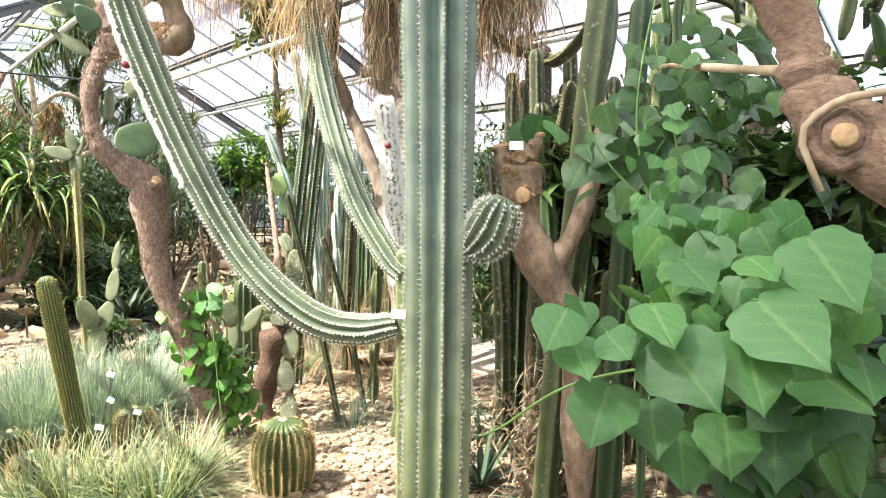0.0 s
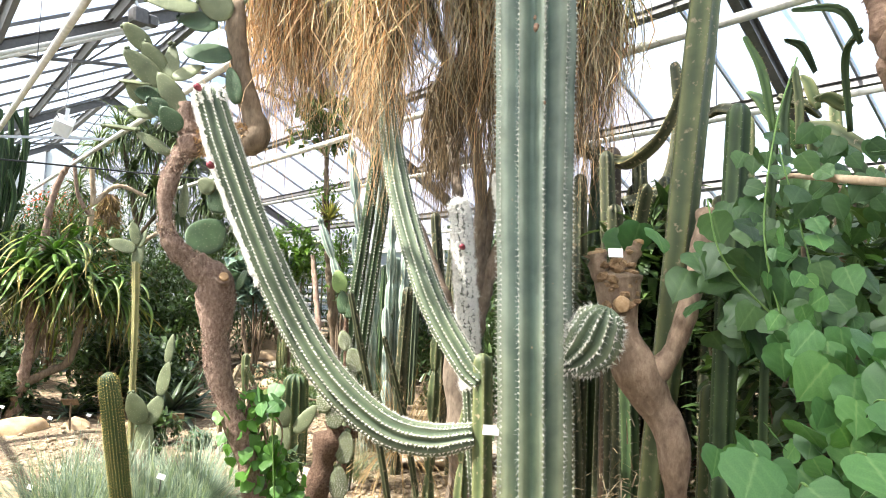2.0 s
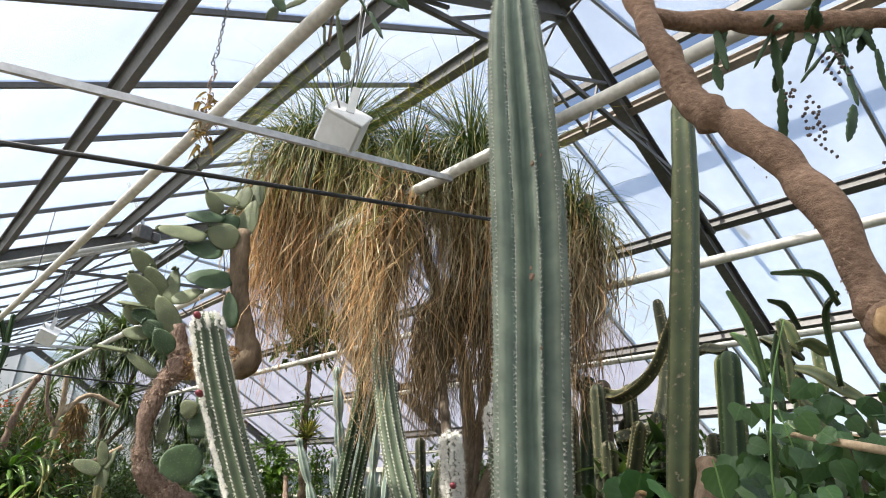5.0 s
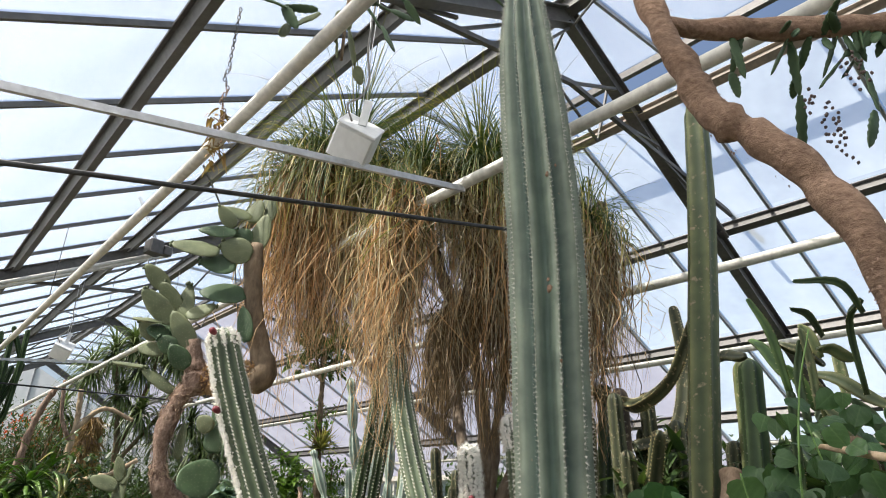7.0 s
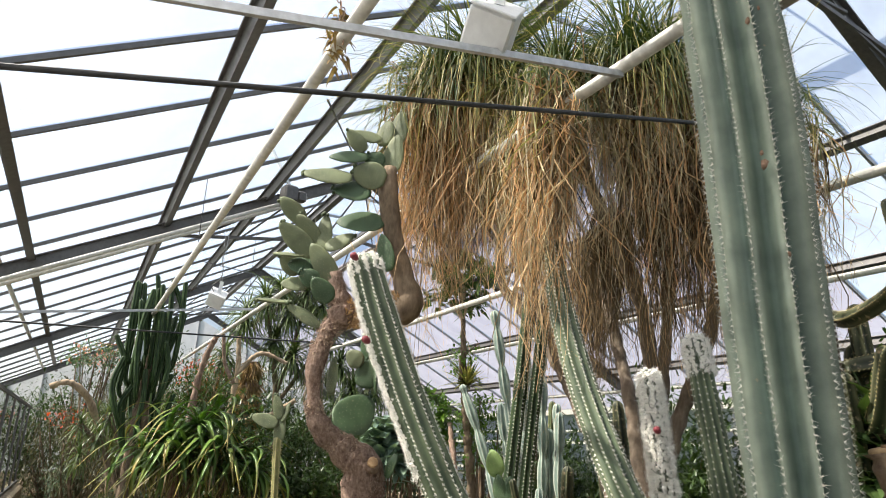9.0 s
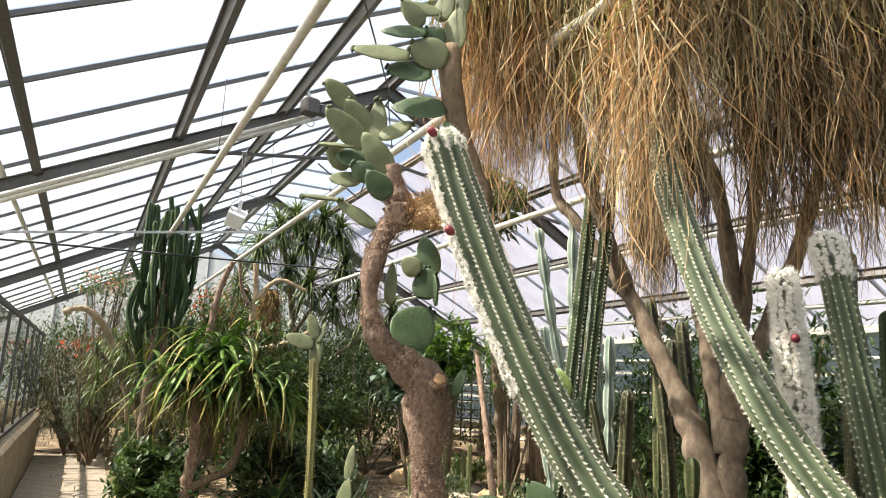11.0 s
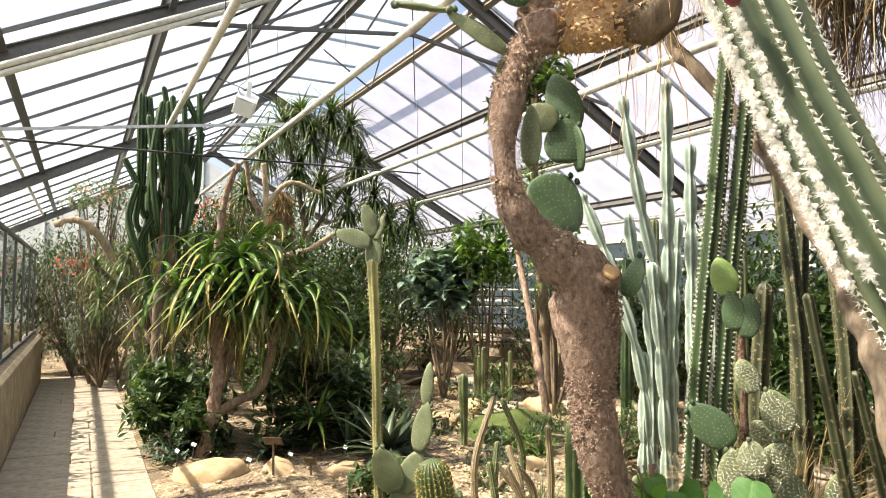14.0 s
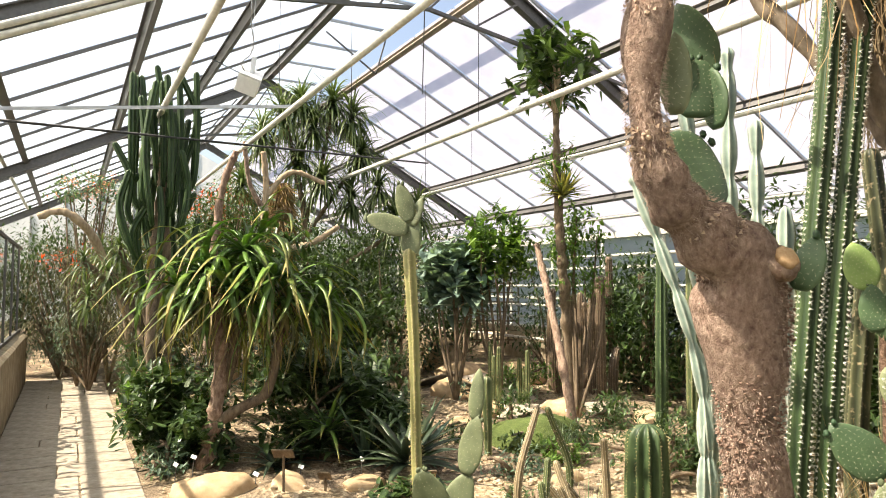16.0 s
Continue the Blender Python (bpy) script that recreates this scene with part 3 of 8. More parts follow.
def roof_slope(name, side):
    """One slope: beams across, purlins along, glazing bars up the slope and panes between them."""
    eave = EAVE_L if side < 0 else EAVE_R
    w = thing(name, "sloping glass roof on dark steel purlins and bars", "roof", kind="structure")
    up = unit((side * PITCH, 0, 1.0))
    for y in FRAMES:
        b = Build()
        i_beam(b, (RIDGE_X, y, RIDGE_Z - 0.2), (eave, y + side * 0.36, roof_z(eave) - 0.2), 0.09, 0.15, up)
        part("rafter", b, STEEL, w, smooth=False)
    xs = sorted([RIDGE_X + side * 0.02, *(PURLINS_L if side < 0 else PURLINS_R), eave], key=lambda v: abs(v - RIDGE_X))
    for x in xs[1:-1]:
        b = Build()
        i_beam(b, (x, Y0, roof_z(x) - 0.1), (x, Y1, roof_z(x) - 0.1), 0.07, 0.12, up, 0.01)
        part("purlin", b, STEEL if side < 0 or x > 5 else BROWN_STEEL, w, smooth=False)
    b = Build()
    bar(b, (eave, Y0, roof_z(eave) - 0.05), (eave, Y1, roof_z(eave) - 0.05), 0.16, 0.1)
    part("gutter", b, PIPE, w, smooth=False)
    n, s, first = (26, 1.005, -6.57) if side < 0 else (25, 1.08, -7.07)
    for k, (p, q) in enumerate(zip(xs, xs[1:])):
        if side > 0 and k == 0:
            continue
        dz = roof_z(q) - roof_z(p)
        m = Build()
        bar(m, (0, 0, -0.018), (q - p, 0, dz - 0.018), 0.024, 0.036, up)
        me = m.mesh("glazing_bar", False)
        g = Build()
        g.add([(0, 0.02, 0.01), (0, s - 0.02, 0.01), (q - p, s - 0.02, dz + 0.01), (q - p, 0.02, dz + 0.01)], [(0, 1, 2, 3)])
        panes = {}
        for i in range(n + 1):
            part("glazing_bar", me, STEEL if side < 0 else ALU, w).location = (p, first + s * i, roof_z(p))
            if i < n:
                y = first + s * i
                # unseen panes added here keep direct sun off the vine and tall column
                soft = side < 0 and y < -0.75 and p < 1.9
                glass = UNSEEN_DIFFUSER if soft else CLEAR_GLASS if side < 0 else SKY_LIFT_GLASS if y < 1.5 else MILKY_GLASS
                if glass.name not in panes:
                    panes[glass.name] = g.mesh("pane", False)
                o = part("pane", panes[glass.name], glass, w)
                o.location, o.visible_shadow = (p, y, roof_z(p)), soft


def ridge_vent():
    """The long roof flap beside the ridge, standing open."""
    w = thing("ridge_vent", "open ridge vent flap with aluminium bars", "vent", kind="structure")
    b = Build()
    i_beam(b, (RIDGE_X, Y0, RIDGE_Z - 0.08), (RIDGE_X, Y1, RIDGE_Z - 0.08), 0.10, 0.16)
    part("ridge_beam", b, STEEL, w, smooth=False)
    b = Build()
    bar(b, (4.21, Y0, RIDGE_Z - 0.02), (4.21, Y1, RIDGE_Z - 0.02), 0.05, 0.07)
    part("flap_edge", b, STEEL, w, smooth=False)
    m, g = Build(), Build()
    s = 1.067
    bar(m, (0, 0, 0), (1.09, 0, 0), 0.024, 0.036)
    g.add([(0, 0.02, 0.03), (0, s - 0.02, 0.03), (1.09, s - 0.02, 0.03), (1.09, 0.02, 0.03)], [(0, 1, 2, 3)])
    me, pane = m.mesh("flap_bar", False), g.mesh("pane", False)
    for i in range(25):
        part("flap_bar", me, ALU, w).location = (RIDGE_X, Y0 + 0.23 + s * i, RIDGE_Z)
        o = part("pane", pane, CLEAR_GLASS, w)
        o.location, o.visible_shadow = (RIDGE_X, Y0 + 0.23 + s * i, RIDGE_Z), False
    for i in range(9):
        y = Y0 + 1.2 + i * 3.0
        b = Build()
        bar(b, (4.19, y, RIDGE_Z - 0.05), (4.0, y, roof_z(4.0) - 0.25), 0.02, 0.02)
        bar(b, (4.0, y, roof_z(4.0) - 0.25), (3.2, y, RIDGE_Z - 0.2), 0.02, 0.02)
        part("opener_arm", b, STEEL, w, smooth=False)


def trusses():
    """Light lattice ties under the steel frames."""
    for y in FRAMES[1:4]:
        w = thing("roof_truss", "thin dark steel roof truss with crossed ties", "truss", "roof trusses", "structure")
        z = 4.25 if y > 1 else 4.6
        b = Build()
        bar(b, (0.3, y, z - 0.25), (RIDGE_X, y, z + 0.15), 0.035, 0.035)
        bar(b, (RIDGE_X, y, z + 0.15), (5.9, y, z - 0.25), 0.035, 0.035)
        part("lower_chord", b, STEEL, w, smooth=False)
        for a, c in ((1.0, 1.5), (1.5, 2.0), (2.0, 2.55), (2.55, RIDGE_X), (RIDGE_X, 3.65), (3.65, 4.2), (4.2, 4.7), (4.7, 5.2)):
            def chord(x):
                return z + 0.15 - 0.4 * abs(x - RIDGE_X) / 2.8
            b = Build()
            bar(b, (a, y, chord(a)), (c, y, roof_z(c) - 0.3), 0.022, 0.022)
            bar(b, (c, y, roof_z(c) - 0.3), (c, y, chord(c)), 0.022, 0.022)
            part("web_bar", b, STEEL, w, smooth=False)
        for s in (-1, 1):
            b = Build()
            bar(b, (RIDGE_X, y + s * 0.05, RIDGE_Z - 0.3), (RIDGE_X + 1.6 * s, y + s * 3.2, roof_z(RIDGE_X + 1.6) - 0.15), 0.014, 0.014)
            part("brace_rod", b, STEEL, w, smooth=False)


def round_bar(name, p, q, r, material, label, category, n=10):
    b = Build()
    pts = np.linspace(p, q, 2)
    sweep(b, pts, [r, r], np.ones(n))
    return tagged(part(name, b, material), label, category, kind="structure")


def pipes():
    for x, z, r in ((-0.89, 3.4, 0.028), (0.765, 3.36, 0.029), (1.95, 3.42, 0.031), (3.95, 3.4, 0.034), (6.08, 3.4, 0.034), (7.9, 2.75, 0.03)):
        round_bar("heating_pipe", (x, Y0, z), (x, Y1, z), r, PIPE, "long cream-painted pipe hung under the roof", "pipe")
    for z in (0.5, 0.95, 1.2, 1.6, 2.15):
        round_bar("heating_pipe", (8.55, Y0, z), (8.55, Y1, z), 0.028, PIPE, "cream heating pipe along the glass wall", "pipe")
    for y, x0, x1, za, zb in ((-0.43, -0.9, 1.95, 2.875, 3.385), (6.83, -1.4, 2.0, 3.02, 3.5)):
        b = Build()
        bar(b, (x0, y, za), (x1, y, zb), 0.02, 0.03)
        tagged(part("metal_strip", b, GALV, smooth=False), "flat galvanised strip spanning under the roof", "strip", kind="structure")
    round_bar("support_cable", (-0.9, -0.3, 2.62), (2.6, -0.3, 3.38), 0.011, BLACK, "dark plastic-coated cable stretched under the roof", "cable", 6)
    round_bar("support_cable", (-1.2, 6.0, 2.86), (4.8, 9.0, 3.5), 0.012, BLACK, "dark plastic-coated cable stretched under the roof", "cable", 6)
    for x, y, z0 in ((4.6, 8.7, 3.0), (5.6, 9.0, 3.2), (2.9, 7.4, 3.6), (0.80, 4.0, 3.37), (-0.86, 4.4, 3.42), (1.97, 7.2, 3.45), (3.95, 6.2, 3.43), (4.25, 0.5, 3.4), (3.4, 2.0, 3.9), (5.4, 0.1, 3.3)):
        round_bar("hanging_wire", (x, y, z0), (x, y, roof_z(x) - 0.15), 0.004, BLACK, "thin wire hanging from the roof", "wire", 5)


def path():
    w = thing("path", "narrow path of pale stone slabs", "path", kind="structure")
    b = Build()
    box(b, -0.6, 0.58, Y0, 13.2, -0.1, -0.012)
    part("bedding", b, SOIL, w)
    y, row = Y0 + 0.1, 0
    r = random.Random(3)
    meshes = {}
    while y < 13.1:
        d = r.choice((0.34, 0.4, 0.46))
        cut = r.choice((-0.22, -0.05, 0.12, 0.25))
        for x0, x1 in ((-0.595, cut), (cut, 0.56)):
            key = (round(x1 - x0, 2), d)
            if key not in meshes:
                m = Build()
                box(m, 0.006, x1 - x0 - 0.006, 0.006, d - 0.006, -0.05, 0.0, 0.007)
                meshes[key] = m.mesh("slab", False)
            o = part("slab", meshes[key], PAVER, w)
            o.location = (x0, y, r.uniform(-0.004, 0.005))
        y += d
        row += 1


def low_wall():
    """The low concrete wall beside the path with the glass partition on it."""
    w = thing("wall_low", "low stained concrete wall with a sloping top beside the path", "wall", kind="structure")
    b = Build()
    sec = [(-0.60, -0.05), (-0.60, 0.76), (-0.64, 0.80), (-0.78, 0.86), (-0.80, 0.85), (-0.80, -0.05)]
    n, ys = len(sec), np.linspace(Y0, 13.3, 40)
    b.add([(x + 0.008 * noise.noise(Vector((x * 9, y * 1.3, z * 2))), y, z + (0.01 * noise.noise(Vector((3, y * 2, z))) if z > 0 else 0)) for y in ys for x, z in sec],
          [(i * n + j, i * n + (j + 1) % n, (i + 1) * n + (j + 1) % n, (i + 1) * n + j) for i in range(39) for j in range(n)] + [tuple(range(n)), tuple(range(39 * n, 40 * n))])
    part("wall_body", b, CONCRETE, w, smooth=False)
    g = thing("glass_partition", "reflecting glass partition in slim dark frames on the low wall", "partition", kind="structure")
    ys = np.arange(Y0 + 0.5, 13.3, 1.28)
    for y in ys:
        m = Build()
        box(m, -0.735, -0.705, y - 0.012, y + 0.012, 0.80, 2.2)
        part("mullion", m, STEEL, g, smooth=False)
    for z in (0.86, 2.22):
        m = Build()
        bar(m, (-0.72, Y0, z), (-0.72, 13.3, z), 0.04, 0.04)
        part("rail", m, STEEL, g, smooth=False)
    p = Build()
    p.add([(0, 0.012, 0.88), (0, 1.268, 0.88), (0, 1.268, 2.2), (0, 0.012, 2.2)], [(0, 1, 2, 3)])
    me = p.mesh("pane", False)
    for y in ys[:-1]:
        o = part("pane", me, SIDE_GLASS, g)
        o.location, o.visible_shadow = (-0.72, y, 0), False


ground()
wall_with_glass("wall_west", EAVE_L, 1)
wall_with_glass("wall_east", EAVE_R, -1)
gable("wall_north", Y1)
gable("wall_south", Y0)
roof_slope("roof_west", -1)
roof_slope("roof_east", 1)
ridge_vent()
trusses()
pipes()
path()
low_wall()
# Cream tubes clipped under the rafters of the west slope
for y in (5.52, 5.72):
    tube = Build()
    sweep(tube, np.array([(EAVE_L + 0.1, y - 0.3, roof_z(EAVE_L) - 0.31), (RIDGE_X - 0.9, y, roof_z(RIDGE_X - 0.9) - 0.31)]), [0.026, 0.026], np.ones(10))
    tagged(part("heating_tube", tube, PIPE), "cream-painted tube clipped under a rafter", "pipe")


# ---- cacti and succulents ----
def column(name, rows, count, depth, material, label, spine=SPINE_WHITE, step=0.035, tuft=5, length=0.02, width=0.0016, spread=1.1, n=None, seed=1, group="", tip=1.1, power=0.85, wool=None, start=0.0, areole=0.0):
    """A ribbed columnar cactus as a thing of its own: stem and spines (and wool at the top)."""
    t = thing(name, label, "cactus", group)
    branch(t, rows, count, depth, material, spine, step, tuft, length, width, spread, n, seed, tip, power, wool, start, areole=areole)
    return t


def branch(t, rows, count, depth, material, spine=SPINE_WHITE, step=0.035, tuft=5, length=0.02, width=0.0016, spread=1.1, n=None, seed=1, tip=1.1, power=0.85, wool=None, start=0.0, name="stem", areole=0.0):
    rnd = random.Random(seed)
    span = sum(np.linalg.norm(np.array(a[:3]) - np.array(c[:3])) for a, c in zip(rows, rows[1:]))
    pts, rad = stem_line(rows, n or max(10, int(span / 0.06)), 7, tip)
    wob = np.array([1 + 0.035 * noise.noise(Vector((seed * 3.1, i * 0.37, 0))) for i in range(len(rad))])
    rad = rad * wob
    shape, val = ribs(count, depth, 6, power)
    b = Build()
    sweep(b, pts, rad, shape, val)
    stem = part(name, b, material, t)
    if tuft:
        s = Build()
        stem_spines(s, pts, rad, count, step, tuft, length, width, spread, rnd, start, 0.0, areole)
        tagged(part("spine_cover", s, spine, stem, smooth=False), kind="stuff")
    if wool:
        frac, gap, size, sides = wool
        w = Build()
        fr = frames_along(pts)
        dist = np.concatenate([[0], np.cumsum(np.linalg.norm(np.diff(pts, axis=0), axis=1))])
        for j in range(count):
            a = j * 2 * math.pi / count
            s = dist[-1] * (1 - frac) + rnd.random() * gap
            while s < dist[-1] - size * 0.3:
                i = max(0, min(int(np.searchsorted(dist, s)) - 1, len(pts) - 2))
                u = (s - dist[-1] * (1 - frac)) / (dist[-1] * frac)
                o = fr[i][1] * math.cos(a) + fr[i][2] * math.sin(a)
                if not sides or rnd.random() < sides(o, u):
                    k = (s - dist[i]) / max(1e-6, dist[i + 1] - dist[i])
                    p = pts[i] * (1 - k) + pts[i + 1] * k + o * (rad[i] * (1 - k) + rad[i + 1] * k) * 0.98
                    z = size * rnd.uniform(0.5, 1.1)
                    p = p + np.array([rnd.gauss(0, size * 0.35) for _ in range(3)])
                    stone(w, p, (z * 0.75, z * 0.75, z * 0.65), rnd.randrange(400), 1)
                    spikes(w, p, unit(o + fr[i][0] * rnd.uniform(-0.5, 0.6)), fr[i][0], 44, size * rnd.uniform(1.3, 2.5), 0.0012, 2.0, rnd)
                s += gap * rnd.uniform(0.8, 1.2)
        part("wool", w, WOOL, stem, "dense white woolly hair")
    return stem


def fruit(p, r, parent):
    b = Build()
    pts = np.array([p, np.array(p) + (-r * 0.7, -r * 0.3, r * 0.4), np.array(p) + (-r * 1.6, -r * 0.7, r * 0.8), np.array(p) + (-r * 2.1, -r * 0.9, r * 1.0)])
    sweep(b, pts, [r * 0.6, r, r * 0.95, r * 0.35], np.ones(10))
    part("fruit", b, FRUIT, parent, "ripe dark red fruit")


def pad(b, s, p, d, face, length, width, thick=0.022, seed=1, notch=0.0, hair=1.0):
    """A flat prickly pear pad: base p, growing along d, its flat side turned to face."""
    d = unit(d)
    f = unit(np.asarray(face, float) - d * (np.asarray(face, float) @ d))
    e = np.cross(d, f)
    rnd = random.Random(seed)
    m, n = 13, 16
    verts, vals = [], []
    bend = rnd.uniform(-0.08, 0.08)
    for i in range(m):
        u = i / (m - 1)
        w = width / 2 * (max(0.0, math.sin(math.pi * min(1, u * 0.97 + 0.03) ** 0.8)) ** 0.62) + 0.003
        w = w if u < 0.985 else w * 0.5
        w = w * (1 - notch * (i % 2))
        th = thick / 2 * (0.75 + 0.25 * math.sin(math.pi * u)) * min(1, w / (width * 0.2))
        for j in range(n):
            a = j * 2 * math.pi / n
            q = np.array(p) + d * u * length + e * math.cos(a) * w + f * (math.sin(a) * th + bend * length * u * u)
            q = q + f * 0.004 * noise.noise(Vector(q * 25))
            verts.append(q)
            vals.append(0.35 + 0.4 * abs(math.cos(a)) ** 6 + 0.2 * rnd.random())
    faces = [(i * n + j, i * n + (j + 1) % n, (i + 1) * n + (j + 1) % n, (i + 1) * n + j) for i in range(m - 1) for j in range(n)]
    faces += [tuple(range(n - 1, -1, -1)), tuple(range((m - 1) * n, m * n))]
    b.add(verts, faces, vals)
    if s is not None:
        step = max(0.016, length / 12)
        for sgn in (1, -1):
            u = 0.1
            row = 0
            while u < 0.97:
                w = width / 2 * math.sin(math.pi * (u * 0.97 + 0.03) ** 0.8) ** 0.62
                x = -w * 0.9 + (step * 0.5 if row % 2 else 0)
                while x < w * 0.92:
                    q = np.array(p) + d * u * length + e * x + f * (sgn * thick * 0.5 * math.sqrt(max(0.05, 1 - (x / w) ** 2)) + bend * length * u * u)
                    tuft_of_wool(s, q, f * sgn, d, 0.0009, 0.0011)
                    spikes(s, q, f * sgn, d, int(3 * hair), 0.009 * hair, 0.0009 * min(1.3, hair), 1.3, rnd)
                    x += step
                u += step * 0.8 / length
                row += 1
    return np.array(p) + d * length


def pads(t, specs, material, spine=SPINE_DULL, thick=0.022, hair=1.0):
    """Each row: base, direction, facing, length, width."""
    for k, (p, d, f, ln, w) in enumerate(specs):
        b, s = Build(), Build()
        pad(b, s, p, d, f, ln, w, thick, k * 7 + 3, 0.0, hair)
        r = random.Random(k * 13 + int(p[0] * 100))
        if r.random() < 0.55:
            du, fu = unit(d), unit(f)
            e = unit(np.cross(du, fu))
            for _ in range(r.randint(1, 4)):
                x = r.uniform(-0.22, 0.22)
                q = np.array(p) + du * ln * (0.985 - 1.2 * x * x) + e * x * w
                stone(b, q + du * 0.002, (0.011, 0.011, 0.014), r.randrange(90), 1)
        o = part("pad", b, material, t)
        tagged(part("spine_cover", s, spine, o, smooth=False), kind="stuff")


def limb(t, rows, material, sides=14, rough=0.5, name="branch", n=None, cap=True):
    """A woody stem or branch through rows (x, y, z, r), with an uneven skin."""
    span = sum(np.linalg.norm(np.array(a[:3]) - np.array(c[:3])) for a, c in zip(rows, rows[1:]))
    s = spline(rows, n or max(8, int(span / 0.035)))
    b = Build()
    sweep(b, s[:, :3], s[:, 3], np.ones(sides), None, cap, rough)
    return part(name, b, material, t)


def fuzz(t, rows, material, count, length, seed=1, width=0.003, down=0.6, name="loose_fibre"):
    """Loose bark fibres that stand off a limb."""
    rnd = random.Random(seed)
    s = spline(rows, 60)
    fr = frames_along(s[:, :3])
    b = Build()
    for _ in range(count):
        i, k = rnd.randrange(59), rnd.random()
        a = rnd.uniform(0, 2 * math.pi)
        o = fr[i][1] * math.cos(a) + fr[i][2] * math.sin(a)
        p = s[i, :3] * (1 - k) + s[i + 1, :3] * k + o * s[i, 3] * rnd.uniform(0.9, 1.02)
        spikes(b, p, unit(o * 0.7 - fr[i][0] * down), fr[i][0], 1, length, width, 0.8, rnd)
    tagged(part(name, b, material, t, smooth=False), kind="stuff")


def crust(t, rows, material, count, size, seed=1, name="cork_crust"):
    """Lumps of corky crust on a limb."""
    rnd = random.Random(seed)
    s = spline(rows, 40)
    fr = frames_along(s[:, :3])
    b = Build()
    for _ in range(count):
        i, k = rnd.randrange(39), rnd.random()
        a = rnd.uniform(0, 2 * math.pi)
        o = fr[i][1] * math.cos(a) + fr[i][2] * math.sin(a)
        z = size * rnd.uniform(0.4, 1.1)
        stone(b, s[i, :3] * (1 - k) + s[i + 1, :3] * k + o * s[i, 3] * rnd.uniform(0.92, 1.03), (z, z, z * rnd.uniform(0.5, 0.9)), rnd.randrange(900), 1)
    tagged(part(name, b, material, t, smooth=False), kind="stuff")


def cut_face(t, p, d, r, material=CUT_WOOD, name="sawn_end"):
    """The pale sawn end of a branch, with a ring of bark lip round it."""
    d = unit(d)
    b = Build()
    q = np.array(p)
    sweep(b, np.array([q - d * 0.01, q + d * 0.004, q + d * 0.008]), [r * 1.02, r, r * 0.8], 1 + 0.06 * np.sin(np.arange(14) * 2.3))
    part(name, b, material, t, "pale sawn end")


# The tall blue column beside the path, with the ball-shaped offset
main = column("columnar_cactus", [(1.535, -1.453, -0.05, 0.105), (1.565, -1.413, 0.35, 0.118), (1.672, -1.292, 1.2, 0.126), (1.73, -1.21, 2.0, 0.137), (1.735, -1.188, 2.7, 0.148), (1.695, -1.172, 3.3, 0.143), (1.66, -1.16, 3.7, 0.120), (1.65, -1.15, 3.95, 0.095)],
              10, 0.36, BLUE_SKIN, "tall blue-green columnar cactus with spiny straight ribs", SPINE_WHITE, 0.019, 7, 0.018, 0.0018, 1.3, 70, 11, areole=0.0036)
corky = Build()
shape_, val_ = ribs(9, 0.2, 6)
base_rows = spline([(1.535, -1.453, -0.05, 0.108), (1.56, -1.423, 0.2, 0.119), (1.58, -1.398, 0.52, 0.121)], 14)
sweep(corky, base_rows[:, :3], base_rows[:, 3] * np.array([1, 1, 1, 1, 1, 1, 1, 1, 1, 1, 1, 1, 0.99, 0.96]), shape_, val_, False, 0.5)
part("corky_base", corky, BARK_PALE, main, "pale corky bark at the foot")
for x, y, z, r in ((1.632, -1.292, 2.545, 0.011), (1.628, -1.29, 2.58, 0.006), (1.636, -1.288, 3.02, 0.009), (1.66, -1.31, 3.06, 0.005), (1.655, -1.32, 2.28, 0.005)):
    scab = Build()
    stone(scab, (x, y, z), (r, r, r * 1.7), int(z * 90), 1)
    part("scab", scab, BARK_TREE, main, "brown corky scab")
offset = branch(main, [(1.74, -1.36, 1.39, 0.035), (1.76, -1.40, 1.42, 0.075), (1.78, -1.44, 1.47, 0.095), (1.79, -1.46, 1.52, 0.086)], 14, 0.26, ARM_SKIN, SPINE_WHITE, 0.015, 9, 0.022, 0.0019, 1.3, 14, 5, 0.9, name="offset", areole=0.005)


# Olive column with the two long curving arms
armed = column("branched_cactus", [(2.06, -0.63, -0.05, 0.044), (2.06, -0.63, 0.6, 0.048), (2.05, -0.62, 1.3, 0.047)], 5, 0.3, OLIVE_SKIN,
               "olive cactus with two long curved spiny arms", SPINE_GREY, 0.03, 4, 0.014, 0.0014, 1.2, None, 21)
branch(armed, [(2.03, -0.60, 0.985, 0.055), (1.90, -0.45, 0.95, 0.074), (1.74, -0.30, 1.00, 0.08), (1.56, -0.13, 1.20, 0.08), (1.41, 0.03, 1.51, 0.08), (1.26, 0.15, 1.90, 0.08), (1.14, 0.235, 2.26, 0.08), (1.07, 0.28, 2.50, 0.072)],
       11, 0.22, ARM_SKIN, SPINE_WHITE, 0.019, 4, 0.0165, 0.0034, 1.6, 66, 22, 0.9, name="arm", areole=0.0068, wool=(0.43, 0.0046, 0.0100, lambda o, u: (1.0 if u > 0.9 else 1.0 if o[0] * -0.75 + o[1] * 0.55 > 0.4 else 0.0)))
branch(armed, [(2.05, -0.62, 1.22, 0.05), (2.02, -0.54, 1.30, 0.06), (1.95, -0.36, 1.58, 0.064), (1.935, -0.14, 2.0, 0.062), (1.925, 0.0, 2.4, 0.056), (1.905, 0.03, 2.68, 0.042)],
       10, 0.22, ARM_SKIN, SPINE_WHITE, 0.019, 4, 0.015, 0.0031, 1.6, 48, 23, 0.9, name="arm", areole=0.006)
arm = [o for o in armed.children if o.name.startswith("arm")][0]
